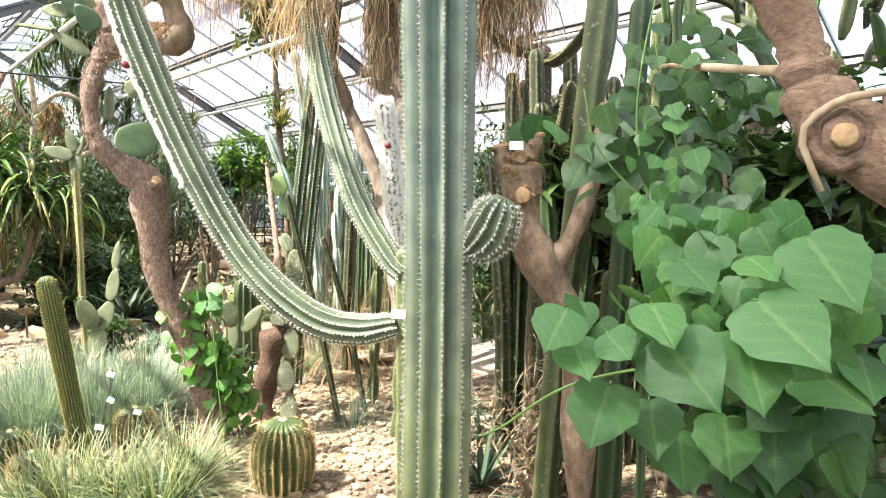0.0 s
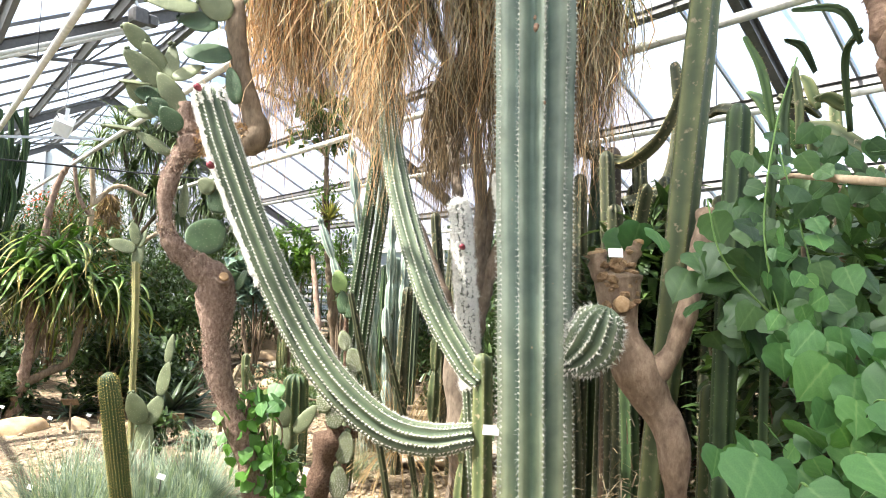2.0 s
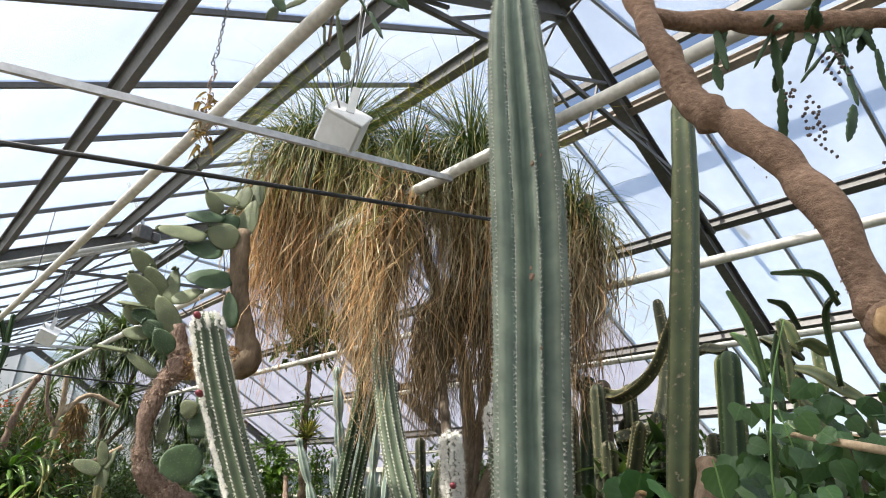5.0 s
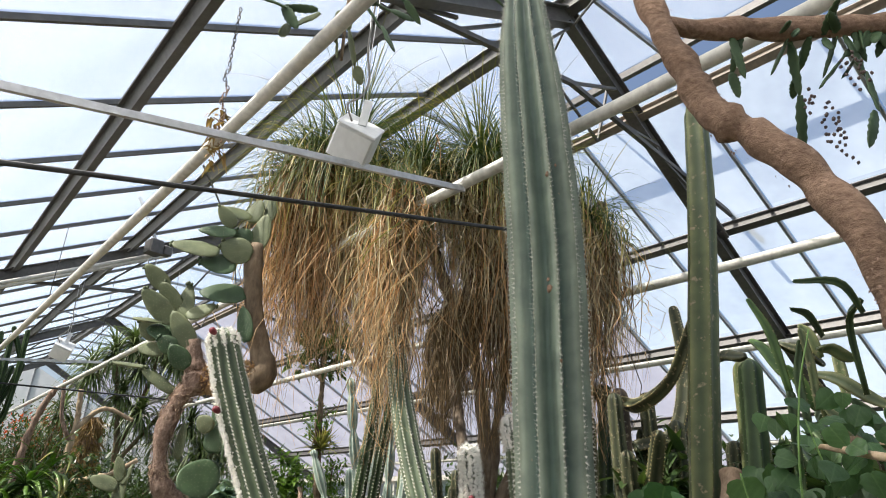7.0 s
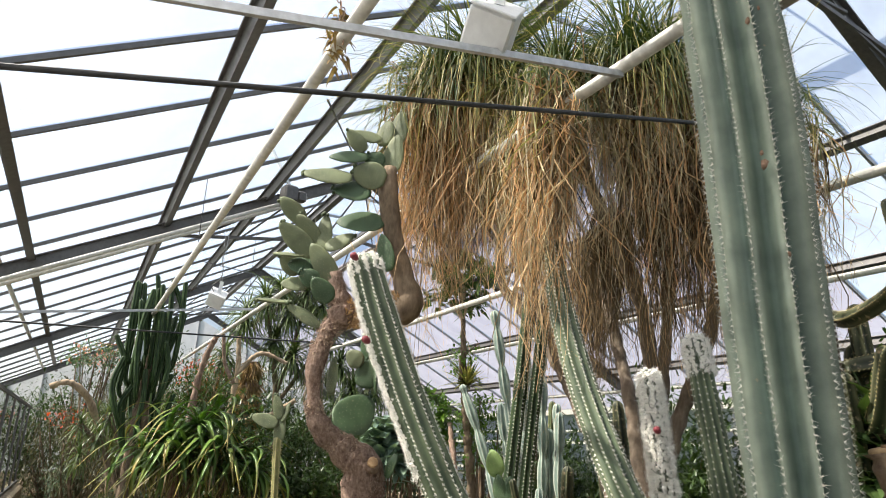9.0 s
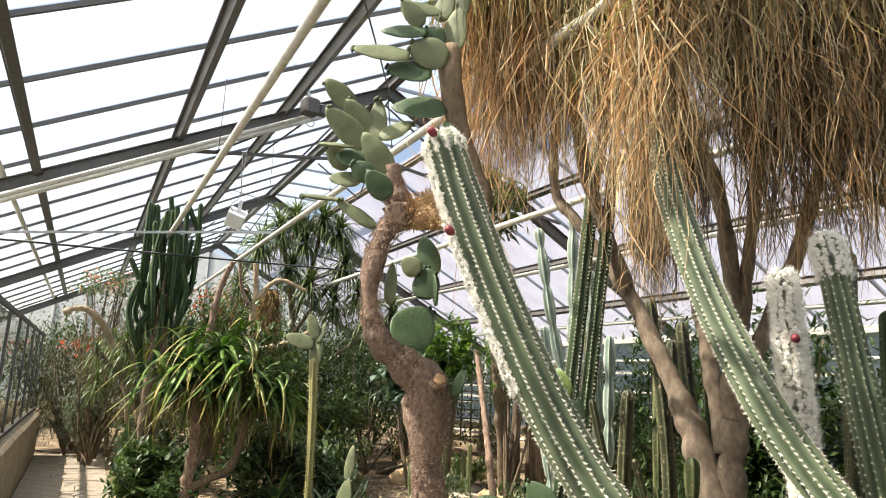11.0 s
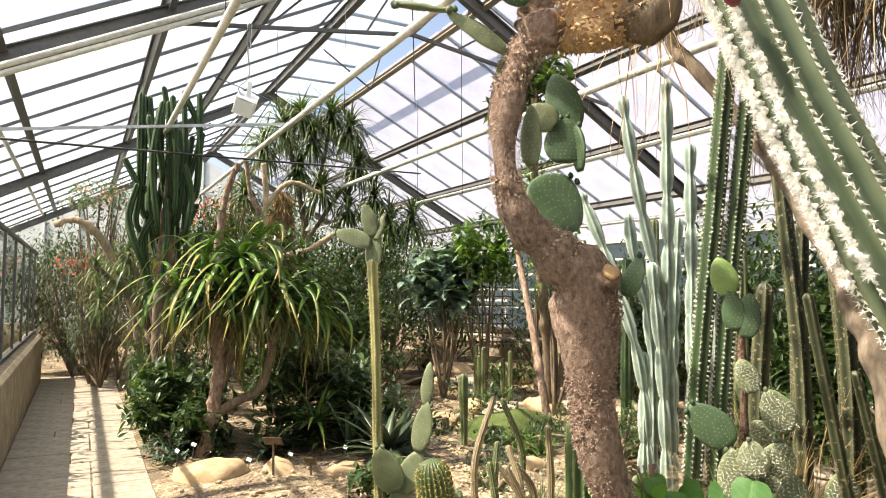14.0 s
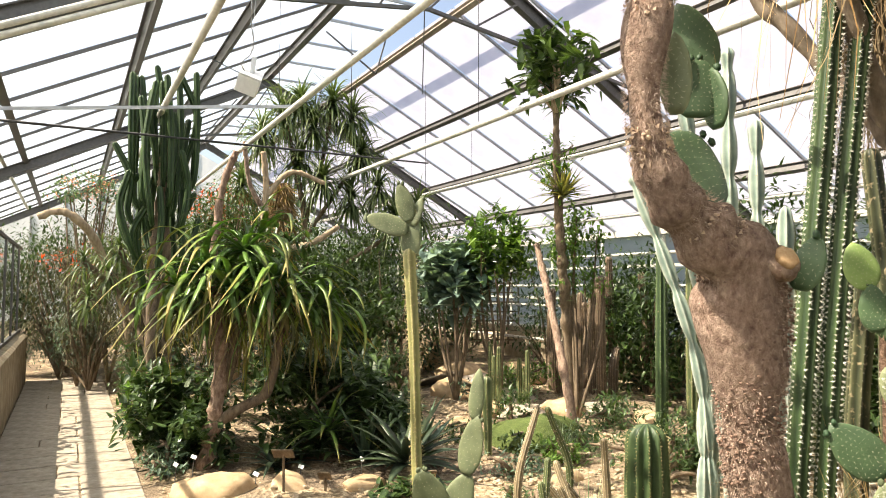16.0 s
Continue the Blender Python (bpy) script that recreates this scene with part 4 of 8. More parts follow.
fruit((1.01, 0.24, 2.52), 0.016, arm)
fruit((1.075, 0.2, 2.16), 0.016, arm)
woolly = column("woolly_cactus", [(2.52, -0.19, -0.05, 0.045), (2.40, -0.2, 0.8, 0.048), (2.31, -0.207, 1.5, 0.047), (2.2, -0.25, 2.06, 0.043)], 11, 0.2, ARM_SKIN, "slim cactus thickly wrapped in white wool", SPINE_WHITE, 0.03, 5, 0.016, 0.0016, 1.2, None, 31,
       areole=0.005, wool=(0.46, 0.0068, 0.0145, lambda o, u: 1.0 if u > 0.8 or o[0] * -0.75 - o[1] * 0.65 > -0.6 else 0.3))
fruit((2.205, -0.285, 1.845), 0.015, woolly)
column("woolly_cactus", [(2.56, -0.53, -0.05, 0.055), (2.565, -0.40, 0.9, 0.062), (2.565, -0.313, 1.5, 0.062), (2.56, -0.2, 2.25, 0.052)], 11, 0.2, ARM_SKIN, "grey-green cactus with a woolly white top", SPINE_WHITE, 0.03, 5, 0.016, 0.0016, 1.2, None, 32,
       areole=0.005, wool=(0.08, 0.008, 0.014, None))

# The cut-back shrub and the slim columns behind it
shrub = thing("pruned_shrub", "pruned tan-barked shrub with sawn branch ends", "shrub")
limb(shrub, [(2.22, -1.56, -0.05, 0.06), (2.2, -1.55, 0.46, 0.055), (2.17, -1.51, 1.05, 0.055), (2.12, -1.46, 1.27, 0.062), (2.07, -1.40, 1.44, 0.062), (2.03, -1.37, 1.6, 0.058), (2.02, -1.365, 1.7, 0.058), (2.02, -1.365, 1.75, 0.03)], BARK_PRUNED, 20, 0.9, "trunk")
limb(shrub, [(2.1, -1.44, 1.33, 0.05), (2.17, -1.5, 1.44, 0.04), (2.24, -1.53, 1.64, 0.036), (2.36, -1.51, 1.9, 0.036), (2.385, -1.5, 1.965, 0.035)], BARK_PRUNED, 14, 0.4)
limb(shrub, [(2.0, -1.36, 1.64, 0.05), (1.965, -1.33, 1.72, 0.042), (1.955, -1.32, 1.78, 0.036)], BARK_PRUNED, 14, 0.8)
limb(shrub, [(2.02, -1.37, 1.7, 0.05), (2.06, -1.39, 1.79, 0.042), (2.07, -1.4, 1.83, 0.038)], BARK_PRUNED, 14, 0.4)
crust(shrub, [(2.03, -1.375, 1.6, 0.052), (2.01, -1.367, 1.68, 0.06), (2.0, -1.36, 1.8, 0.055)], BURL, 60, 0.03, 5, "burl")
cut_face(shrub, (2.386, -1.5, 1.968), (0.1, 0.0, 1), 0.034)
cut_face(shrub, (1.954, -1.319, 1.785), (-0.15, 0.1, 0.9), 0.034)
cut_face(shrub, (2.072, -1.402, 1.834), (0.15, -0.1, 1), 0.036)
cut_face(shrub, (1.965, -1.425, 1.6), (-0.6, -0.8, 0.1), 0.03)
column("slim_column_cactus", [(2.27, -1.29, -0.05, 0.058), (2.31, -1.33, 0.9, 0.06), (2.357, -1.368, 1.5, 0.062), (2.42, -1.42, 2.4, 0.066), (2.47, -1.46, 3.1, 0.064), (2.49, -1.475, 3.6, 0.056)], 5, 0.28, OLIVE_SKIN, "slim olive-green five-ribbed column cactus", SPINE_GREY, 0.03, 3, 0.008, 0.0012, 1.2, None, 41, "slim columns")
for k, (x, y, h, r) in enumerate(((2.36, -1.55, 0.95, 0.05), (2.45, -1.45, 1.25, 0.045), (1.88, -0.95, 0.35, 0.04))):
    column("slim_column_cactus", [(x, y, -0.05, r), (x + 0.02, y - 0.01, h * 0.5, r * 1.05), (x + 0.03, y - 0.02, h, r * 0.9)], 5, 0.28, OLIVE_SKIN if k % 2 else DARK_SKIN, "short olive column cactus at the shrub's foot", SPINE_GREY, 0.03, 3, 0.01, 0.0012, 1.2, None, 42 + k, "slim columns")


# Vine leaves
def heart_leaf(seed, wave=0.05, cup=0.25):
    """A heart-shaped leaf of length one along +x, its stalk joint at the origin, facing +z."""
    r = random.Random(seed)
    prof = [(-0.04, 0.1, 0.15), (-0.025, 0.05, 0.29), (0.03, 0.0, 0.385), (0.12, 0.0, 0.445), (0.22, 0.0, 0.475), (0.33, 0.0, 0.475), (0.45, 0.0, 0.445), (0.56, 0.0, 0.385), (0.66, 0.0, 0.305), (0.75, 0.0, 0.22), (0.83, 0.0, 0.14), (0.91, 0.0, 0.06), (1.0, 0.0, 0.003)]
    prof = [(u, g, w * (1 + 0.04 * r.uniform(-1, 1))) for u, g, w in prof]
    cols = (-1, -0.72, -0.4, -0.12, 0, 0.12, 0.4, 0.72, 1)
    bend = r.uniform(0.1, 0.35)
    v, a = [], []
    for u, gap, w in prof:
        for c in cols:
            s = abs(c)
            uu = u if u > 0 or s > 0.02 else 0.0
            if u < 0:
                uu = u * min(1.0, s * 1.6) * (1 if s > 0.1 else 0)
            y = c * w * (1 + (0.04 * math.sin(uu * 27 + seed * 1.3 + (2 if c > 0 else 0)) if s > 0.9 else 0))
            z = -bend * max(0, uu) ** 2 * 0.45 - cup * s ** 1.5 * w * 0.3 + wave * 0.3 * math.sin(uu * 13 + c * 3 + seed) * s * s
            z += 0.012 * (1 - min(1, s / 0.12)) * -1
            v.append((uu, y, z))
            a.append(0.76 if s < 0.02 else 0.5 + 0.11 * math.sin(uu * 26 - s * 9))
    n = len(cols)
    f = [(i * n + j, i * n + j + 1, (i + 1) * n + j + 1, (i + 1) * n + j) for i in range(len(prof) - 1) for j in range(n - 1)]
    b = Build()
    b.add(v, f, a)
    return b.mesh("leaf")


HEARTS = [heart_leaf(k, 0.05 + 0.02 * k, 0.15 + 0.1 * (k % 3)) for k in range(5)]


def leaf_pose(p, tip, face, size):
    x = Vector(unit(tip))
    z = Vector(unit(face))
    y = z.cross(x).normalized()
    z = x.cross(y).normalized()
    m = Matrix((x, y, z)).transposed().to_4x4()
    return Matrix.Translation(Vector(p)) @ m @ Matrix.Scale(size, 4)


def twig(t, rows, r, material, name="tendril"):
    s = spline([(*p, r) for p in rows], 6 * len(rows))
    b = Build()
    sweep(b, s[:, :3], np.linspace(r, r * 0.6, len(s)), np.ones(6))
    part(name, b, material, t)


STALK = plain("green_stalk", (0.12, 0.22, 0.05), 0.5)
vine = thing("climbing_vine", "lush vine with large fresh green heart-shaped leaves", "vine")
vr = random.Random(12)
TO_EYE = np.array((-0.62, -0.42, 0.55))


def hang_leaf(t, p, size, material, spread=0.5):
    tip = np.array((vr.gauss(-0.15, spread), vr.gauss(-0.25, spread), -0.8 + vr.gauss(0, 0.3)))
    face = TO_EYE + np.array((vr.gauss(0, 0.6), vr.gauss(0, 0.6), vr.gauss(0.15, 0.4)))
    me = HEARTS[vr.randrange(5)]
    if len(me.materials) == 0:
        me.materials.append(material)
    if me.materials[0] != material:
        key = me.name + material.name
        if key not in bpy.data.meshes:
            c = me.copy()
            c.name = key
            c.materials.clear()
            c.materials.append(material)
        me = bpy.data.meshes[key]
    o = new("leaf", me)
    o.parent = t
    o.matrix_local = leaf_pose(p, tip, face, size)
    return o


def clump(t, centre, radii, count, lo, hi, gap, material, shell=0.5):
    """Leaves spread through an oval space, kept apart so that they overlap like shingles."""
    own = []
    tries = 0
    while len(own) < count and tries < count * 60:
        tries += 1
        q = np.array([vr.gauss(0, 1) for _ in range(3)])
        q = unit(q) * (shell + (1 - shell) * vr.random() ** 0.5)
        p = np.array(centre) + q * radii
        if any(np.linalg.norm(p - o) < gap for o in own):
            continue
        own.append(p)
        hang_leaf(t, p, vr.uniform(lo, hi), material)


# the large leaves that hang in front: stalk joint and tip
BIG = (
    (1.38, -2.62, 1.52, 1.33, -2.74, 1.4),
    (1.28, -2.58, 1.41, 1.24, -2.73, 1.31),
    (1.16, -2.47, 1.34, 1.12, -2.61, 1.24),
    (1.28, -2.56, 1.35, 1.21, -2.64, 1.22),
    (1.14, -2.38, 1.24, 1.03, -2.41, 1.14),
    (1.23, -2.41, 1.2, 1.15, -2.48, 1.12),
    (1.26, -2.45, 1.47, 1.22, -2.54, 1.42),
    (1.33, -2.54, 1.48, 1.28, -2.62, 1.45),
    (1.14, -2.46, 1.4, 1.09, -2.54, 1.34),
    (1.11, -2.39, 1.34, 1.07, -2.47, 1.31),
    (1.09, -2.33, 1.32, 1.04, -2.41, 1.27),
    (1.07, -2.33, 1.38, 0.98, -2.35, 1.31),
    (1.45, -2.6, 1.28, 1.41, -2.75, 1.22),
    (1.33, -2.42, 1.12, 1.24, -2.49, 1.03),
    (1.4, -2.48, 1.15, 1.31, -2.54, 1.05),
    (1.48, -2.54, 1.15, 1.38, -2.6, 1.03))
for k, (x0, y0, z0, x1, y1, z1) in enumerate(BIG):
    base, way = np.array((x0, y0, z0)), np.array((x1 - x0, y1 - y0, z1 - z0))
    me = HEARTS[k % 5]
    if len(me.materials) == 0:
        me.materials.append(VINE_LEAF)
    o = new("leaf", me)
    o.parent = vine
    o.matrix_local = leaf_pose(base, way, TO_EYE + np.array((vr.gauss(0, 0.15), vr.gauss(0, 0.15), vr.gauss(0.1, 0.15))), np.linalg.norm(way) * 0.92)
    twig(vine, (base, base + (0.05, 0.03, -0.01), base + (0.13, 0.07, -0.05)), 0.0026, STALK, "leaf_stalk")
clump(vine, (1.50, -2.58, 1.38), (0.10, 0.22, 0.10), 22, 0.08, 0.14, 0.06, VINE_LEAF, 0.3)
clump(vine, (1.42, -2.38, 1.36), (0.10, 0.20, 0.10), 26, 0.06, 0.11, 0.05, VINE_LEAF, 0.3)
# clumps low down and behind take the leaf colour that holds the shade
clump(vine, (1.56, -2.50, 1.10), (0.14, 0.28, 0.17), 60, 0.07, 0.13, 0.045, SHADED_HEART, 0.3)
clump(vine, (1.36, -2.44, 1.30), (0.08, 0.16, 0.08), 16, 0.05, 0.085, 0.04, VINE_LEAF, 0.3)
clump(vine, (1.24, -2.24, 1.32), (0.06, 0.08, 0.08), 9, 0.05, 0.09, 0.04, VINE_LEAF, 0.3)
clump(vine, (1.60, -2.36, 1.50), (0.16, 0.24, 0.10), 46, 0.07, 0.12, 0.045, VINE_LEAF, 0.3)
clump(vine, (1.88, -2.12, 1.60), (0.14, 0.22, 0.20), 50, 0.06, 0.105, 0.045, SHADED_HEART, 0.3)
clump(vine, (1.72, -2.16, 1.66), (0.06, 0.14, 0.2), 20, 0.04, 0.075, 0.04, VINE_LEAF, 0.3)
clump(vine, (1.96, -2.10, 1.92), (0.16, 0.26, 0.14), 60, 0.045, 0.08, 0.045, SHADED_HEART, 0.3)
clump(vine, (2.1, -1.78, 1.72), (0.14, 0.18, 0.26), 44, 0.09, 0.15, 0.05, SHADED_HEART, 0.3)
clump(vine, (2.15, -2.0, 2.1), (0.16, 0.24, 0.08), 24, 0.05, 0.085, 0.045, SHADED_HEART, 0.3)
clump(vine, (2.06, -1.43, 1.88), (0.07, 0.09, 0.03), 5, 0.12, 0.15, 0.06, VINE_LEAF, 0.3)
for rows in (((2.1, -2.2, 0.0), (2.0, -2.2, 0.7), (1.75, -2.3, 1.2), (1.4, -2.45, 1.42)), ((2.1, -2.1, 0.0), (2.0, -2.1, 1.0), (1.9, -2.1, 1.6), (1.84, -2.02, 2.05)),
             ((1.9, -2.1, 1.5), (1.78, -2.0, 1.62), (1.7, -1.93, 1.75), (1.68, -1.9, 1.9)), ((1.4, -2.4, 1.25), (1.2, -2.25, 1.2), (1.15, -2.1, 1.08), (1.12, -2.05, 1.05)),
             ((1.84, -2.05, 1.5), (1.8, -2.0, 1.8), (1.82, -2.02, 2.1), (1.86, -2.06, 2.3))):
    twig(vine, rows, 0.004, STALK)
creeper = thing("creeper", "green creeper with heart-shaped leaves over a tree stump", "creeper")
for c, n in (((1.66, 1.06, 0.86), 34), ((1.72, 1.04, 0.62), 40), ((1.84, 0.98, 0.42), 40), ((1.92, 0.95, 0.22), 26)):
    clump(creeper, c, (0.19, 0.16, 0.17), int(n * 1.9), 0.055, 0.095, 0.032, IVY_LEAF, 0.2)
for k in range(7):
    twig(creeper, ((1.9 + 0.03 * k, 0.98, 0.0), (1.82 + vr.gauss(0, 0.05), 1.0 + vr.gauss(0, 0.05), 0.35), (1.72 + vr.gauss(0, 0.06), 1.04, 0.75), (1.64 + vr.gauss(0, 0.05), 1.05, 1.02)), 0.007, BARK_RED, "stem")
twig(creeper, ((1.9, 0.98, 0.0), (1.8, 1.0, 0.4), (1.7, 1.05, 0.8), (1.65, 1.06, 1.0)), 0.006, STALK)
sprig = thing("vine_seedling", "young vine with a few bright leaves", "vine")
clump(sprig, (1.62, 0.62, 1.02), (0.10, 0.10, 0.07), 6, 0.09, 0.12, 0.06, VINE_LEAF, 0.3)
twig(sprig, ((1.7, 0.6, 0.0), (1.66, 0.62, 0.5), (1.62, 0.62, 1.0)), 0.005, STALK)

# The leaning tree over the path's edge
tree = thing("leaning_tree", "leaning tree with ringed brown bark and a sawn knot", "tree")
limb(tree, [(2.75, -3.5, -0.1, 0.12), (2.5, -3.1, 0.8, 0.10), (2.05, -2.85, 1.45, 0.088), (1.83, -2.70, 1.63, 0.084), (1.76, -2.62, 1.69, 0.082), (1.735, -2.54, 1.76, 0.076), (1.72, -2.49, 1.85, 0.066), (1.705, -2.46, 1.96, 0.052), (1.66, -2.42, 2.06, 0.05), (1.60, -2.4, 2.14, 0.054), (1.57, -2.38, 2.216, 0.047), (1.569, -2.357, 2.317, 0.046), (1.562, -2.334, 2.422, 0.046), (1.556, -2.284, 2.543, 0.046), (1.538, -2.233, 2.636, 0.044), (1.501, -2.142, 2.752, 0.043), (1.46, -2.055, 2.85, 0.051), (1.438, -2.013, 2.98, 0.044), (1.417, -1.956, 3.165, 0.041), (1.41, -1.927, 3.31, 0.039), (1.38, -1.86, 3.6, 0.036)], BARK_TREE, 20, 0.4, "trunk")
limb(tree, [(1.80, -2.64, 1.70, 0.06), (1.81, -2.66, 1.82, 0.05), (1.83, -2.66, 1.95, 0.046), (1.9, -2.66, 2.3, 0.045)], BARK_TREE, 16, 0.45, "limb")
cut_face(tree, (1.634, -2.593, 1.722), (-0.8, -0.45, 0.05), 0.026)
ring = Build()
axis = unit((-0.8, -0.45, 0.05))
steps = ((-0.03, 0.075), (0.006, 0.068), (0.02, 0.058), (0.008, 0.052), (0.022, 0.045), (0.012, 0.04), (0.026, 0.035), (0.022, 0.028))
sweep(ring, np.array([np.array((1.662, -2.578, 1.722)) + axis * u for u, _ in steps]) , [r for _, r in steps], 1 + 0.05 * np.sin(np.arange(22) * 1.7), rough=0.4)
part("knot_rim", ring, BARK_TREE, tree)
fuzz(tree, [(2.05, -2.85, 1.45, 0.088), (1.83, -2.70, 1.63, 0.084), (1.735, -2.54, 1.76, 0.076), (1.705, -2.46, 1.96, 0.052), (1.57, -2.38, 2.216, 0.047), (1.556, -2.284, 2.543, 0.046), (1.46, -2.055, 2.85, 0.048), (1.41, -1.927, 3.31, 0.039)], plain("bark_flake", (0.26, 0.17, 0.12), 0.95), 380, 0.011, 12, 0.006, 0.9, "bark_flake")
limb(tree, [(1.62, -2.56, 1.606, 0.006), (1.605, -2.52, 1.724, 0.008), (1.625, -2.57, 1.786, 0.009), (1.65, -2.633, 1.804, 0.009), (1.78, -2.65, 1.82, 0.009)], BARK_PALE, 8, 0.3, "dead_twig")
limb(tree, [(1.59, -2.38, 2.19, 0.046), (1.54, -2.41, 2.165, 0.044), (1.52, -2.42, 2.155, 0.042)], BARK_TREE, 12, 0.4, "limb_stub")
cut_face(tree, (1.518, -2.422, 2.154), (-0.8, -0.5, -0.1), 0.04)
limb(tree, [(1.42, -1.96, 3.2, 0.03), (1.55, -2.02, 3.22, 0.03), (1.72, -2.15, 3.24, 0.036), (1.95, -2.35, 3.26, 0.034), (2.2, -2.6, 3.3, 0.03)], BARK_TREE, 10, 0.4, "limb")
limb(tree, [(2.0, -1.95, 2.0, 0.009), (1.92, -2.05, 1.98, 0.01), (1.82, -2.25, 1.93, 0.011), (1.73, -2.46, 1.88, 0.014)], BARK_PALE, 10, 0.4, "side_branch")


# Winged cactus among the vine: thin three-angled joints
winged = thing("winged_cactus", "thin three-angled climbing cactus with notched edges", "cactus")
for rows, mat in ((((2.3, -1.75, -0.05, 0.019), (2.3, -1.76, 1.2, 0.019), (2.29, -1.80, 2.2, 0.018)), DARK_SKIN), (((2.29, -1.8, 2.2, 0.014), (2.28, -1.765, 2.42, 0.020), (2.25, -1.72, 2.55, 0.012)), IVY_SKIN), (((2.3, -1.84, 2.1, 0.015), (2.3, -1.83, 2.26, 0.019), (2.31, -1.85, 2.38, 0.014)), DARK_SKIN),
                  (((2.32, -1.87, 2.15, 0.014), (2.32, -1.87, 2.3, 0.018), (2.31, -1.86, 2.42, 0.014)), OLIVE_SKIN), (((2.25, -1.95, 2.38, 0.010), (2.1, -1.97, 2.42, 0.015), (2.02, -1.96, 2.42, 0.008)), DARK_SKIN), (((2.2, -2.1, 2.42, 0.010), (2.1, -2.08, 2.5, 0.015), (2.03, -1.98, 2.51, 0.008)), DARK_SKIN), (((2.4, -2.0, 2.2, 0.011), (2.3, -2.02, 2.42, 0.015), (2.2, -2.1, 2.46, 0.010)), DARK_SKIN)):
    branch(winged, list(rows), 3, 0.62, mat, SPINE_STRAW, 0.022, 3, 0.007, 0.0014, 1.0, None, 71, name="joint")
column("slim_column_cactus", [(2.4, -1.56, -0.05, 0.046), (2.405, -1.565, 1.2, 0.047), (2.42, -1.61, 2.33, 0.045)], 6, 0.3, DARK_SKIN, "dark green blunt column cactus behind the vine", SPINE_GREY, 0.03, 3, 0.008, 0.0012, 1.2, None, 49, "slim columns")


# Hanging jointed epiphytes
def joint_chain(t, p, d, count, length, width, material, rnd, droop=0.5):
    p, d = np.array(p, float), unit(d)
    for _ in range(count):
        b, s = Build(), Build()
        ln = length * rnd.uniform(0.8, 1.9)
        f = unit(np.cross(d, (rnd.uniform(-1, 1), rnd.uniform(-1, 1), rnd.uniform(-0.4, 0.4))))
        pad(b, None, p, d, f, ln, width * rnd.uniform(0.7, 1.25), 0.011, rnd.randrange(999), 0.22)
        part("joint", b, material, t)
        p = p + d * ln * 0.96
        d = unit(d + np.array((rnd.gauss(0, 0.3), rnd.gauss(0, 0.3), -droop * rnd.random())))


er = random.Random(77)
epi = thing("hanging_epiphyte", "hanging jointed epiphytic cactus with flat dark segments", "cactus", "epiphytes")
for p, d, n, w in (((0.72, -1.0, 3.46), (-0.8, 0.1, -0.35), 2, 0.04), ((0.62, -1.0, 3.40), (-0.9, 0.2, 0.1), 2, 0.035), ((0.74, -0.98, 3.47), (-0.5, 0.3, -0.5), 2, 0.045), ((0.80, -1.0, 3.5), (0.05, -0.1, -1), 2, 0.05), ((0.85, -1.0, 3.52), (0.15, 0.1, -1), 3, 0.045), ((0.88, -1.02, 3.6), (0.5, -0.2, -0.6), 2, 0.035), ((1.0, -1.02, 3.75), (0.6, -0.2, -0.5), 2, 0.035), ((1.4, -1.05, 4.05), (0.8, -0.1, -0.4), 2, 0.03), ((0.78, -1.0, 3.55), (-0.4, -0.1, 0.3), 3, 0.045), ((0.86, -1.0, 3.6), (0.6, 0.1, 0.3), 3, 0.04)):
    joint_chain(epi, p, d, n, 0.085, w, PAD_SKIN if w > 0.042 else PAD_DARK, er, 0.25)
limb(epi, [(0.84, -1.0, 3.3, 0.006), (0.84, -1.0, 3.5, 0.008), (0.86, -1.0, 3.7, 0.01), (0.95, -1.0, 4.1, 0.01), (1.0, -1.0, 4.4, 0.008)], BARK_GREY, 8, 0.3, "hanging_stem")
epi2 = thing("hanging_epiphyte", "hanging jointed epiphytic cactus with berry-like buds", "cactus", "epiphytes")
SPRAY = spline([(1.42, -1.97, 3.16, 0), (1.6, -2.05, 3.2, 0), (1.78, -2.2, 3.22, 0), (2.0, -2.4, 3.26, 0)], 40)
for k in range(20):
    q = SPRAY[er.randrange(12, 40)]
    joint_chain(epi2, (q[0], q[1], q[2] + er.uniform(-0.03, 0.03)), (er.uniform(-0.7, 0.6), er.uniform(-0.3, 0.7), er.uniform(-1, 0.2)), er.choice((1, 1, 2)), 0.085, 0.032, PAD_DARK, er)
for p, d, n in (((1.78, -2.18, 3.2), (0.3, 0.1, -0.7), 2), ((1.9, -2.3, 3.22), (0.2, -0.2, -1), 3)):
    joint_chain(epi2, p, d, n, 0.11, 0.034, PAD_DARK, er)
berries = Build()
for k in range(9):
    p = np.array((er.uniform(1.72, 2.0), er.uniform(-2.45, -2.2), er.uniform(2.75, 3.15)))
    for _ in range(er.choice((5, 7, 9))):
        stone(berries, p, (0.006, 0.006, 0.0068), er.randrange(99), 1)
        p = p + unit((er.gauss(0.2, 0.5), er.gauss(0, 0.5), -0.6 + er.gauss(0, 0.3))) * 0.022
tagged(part("berry", berries, plain("dark_buds", (0.09, 0.06, 0.05), 0.5), epi2, "strings of dark round buds"), kind="stuff")


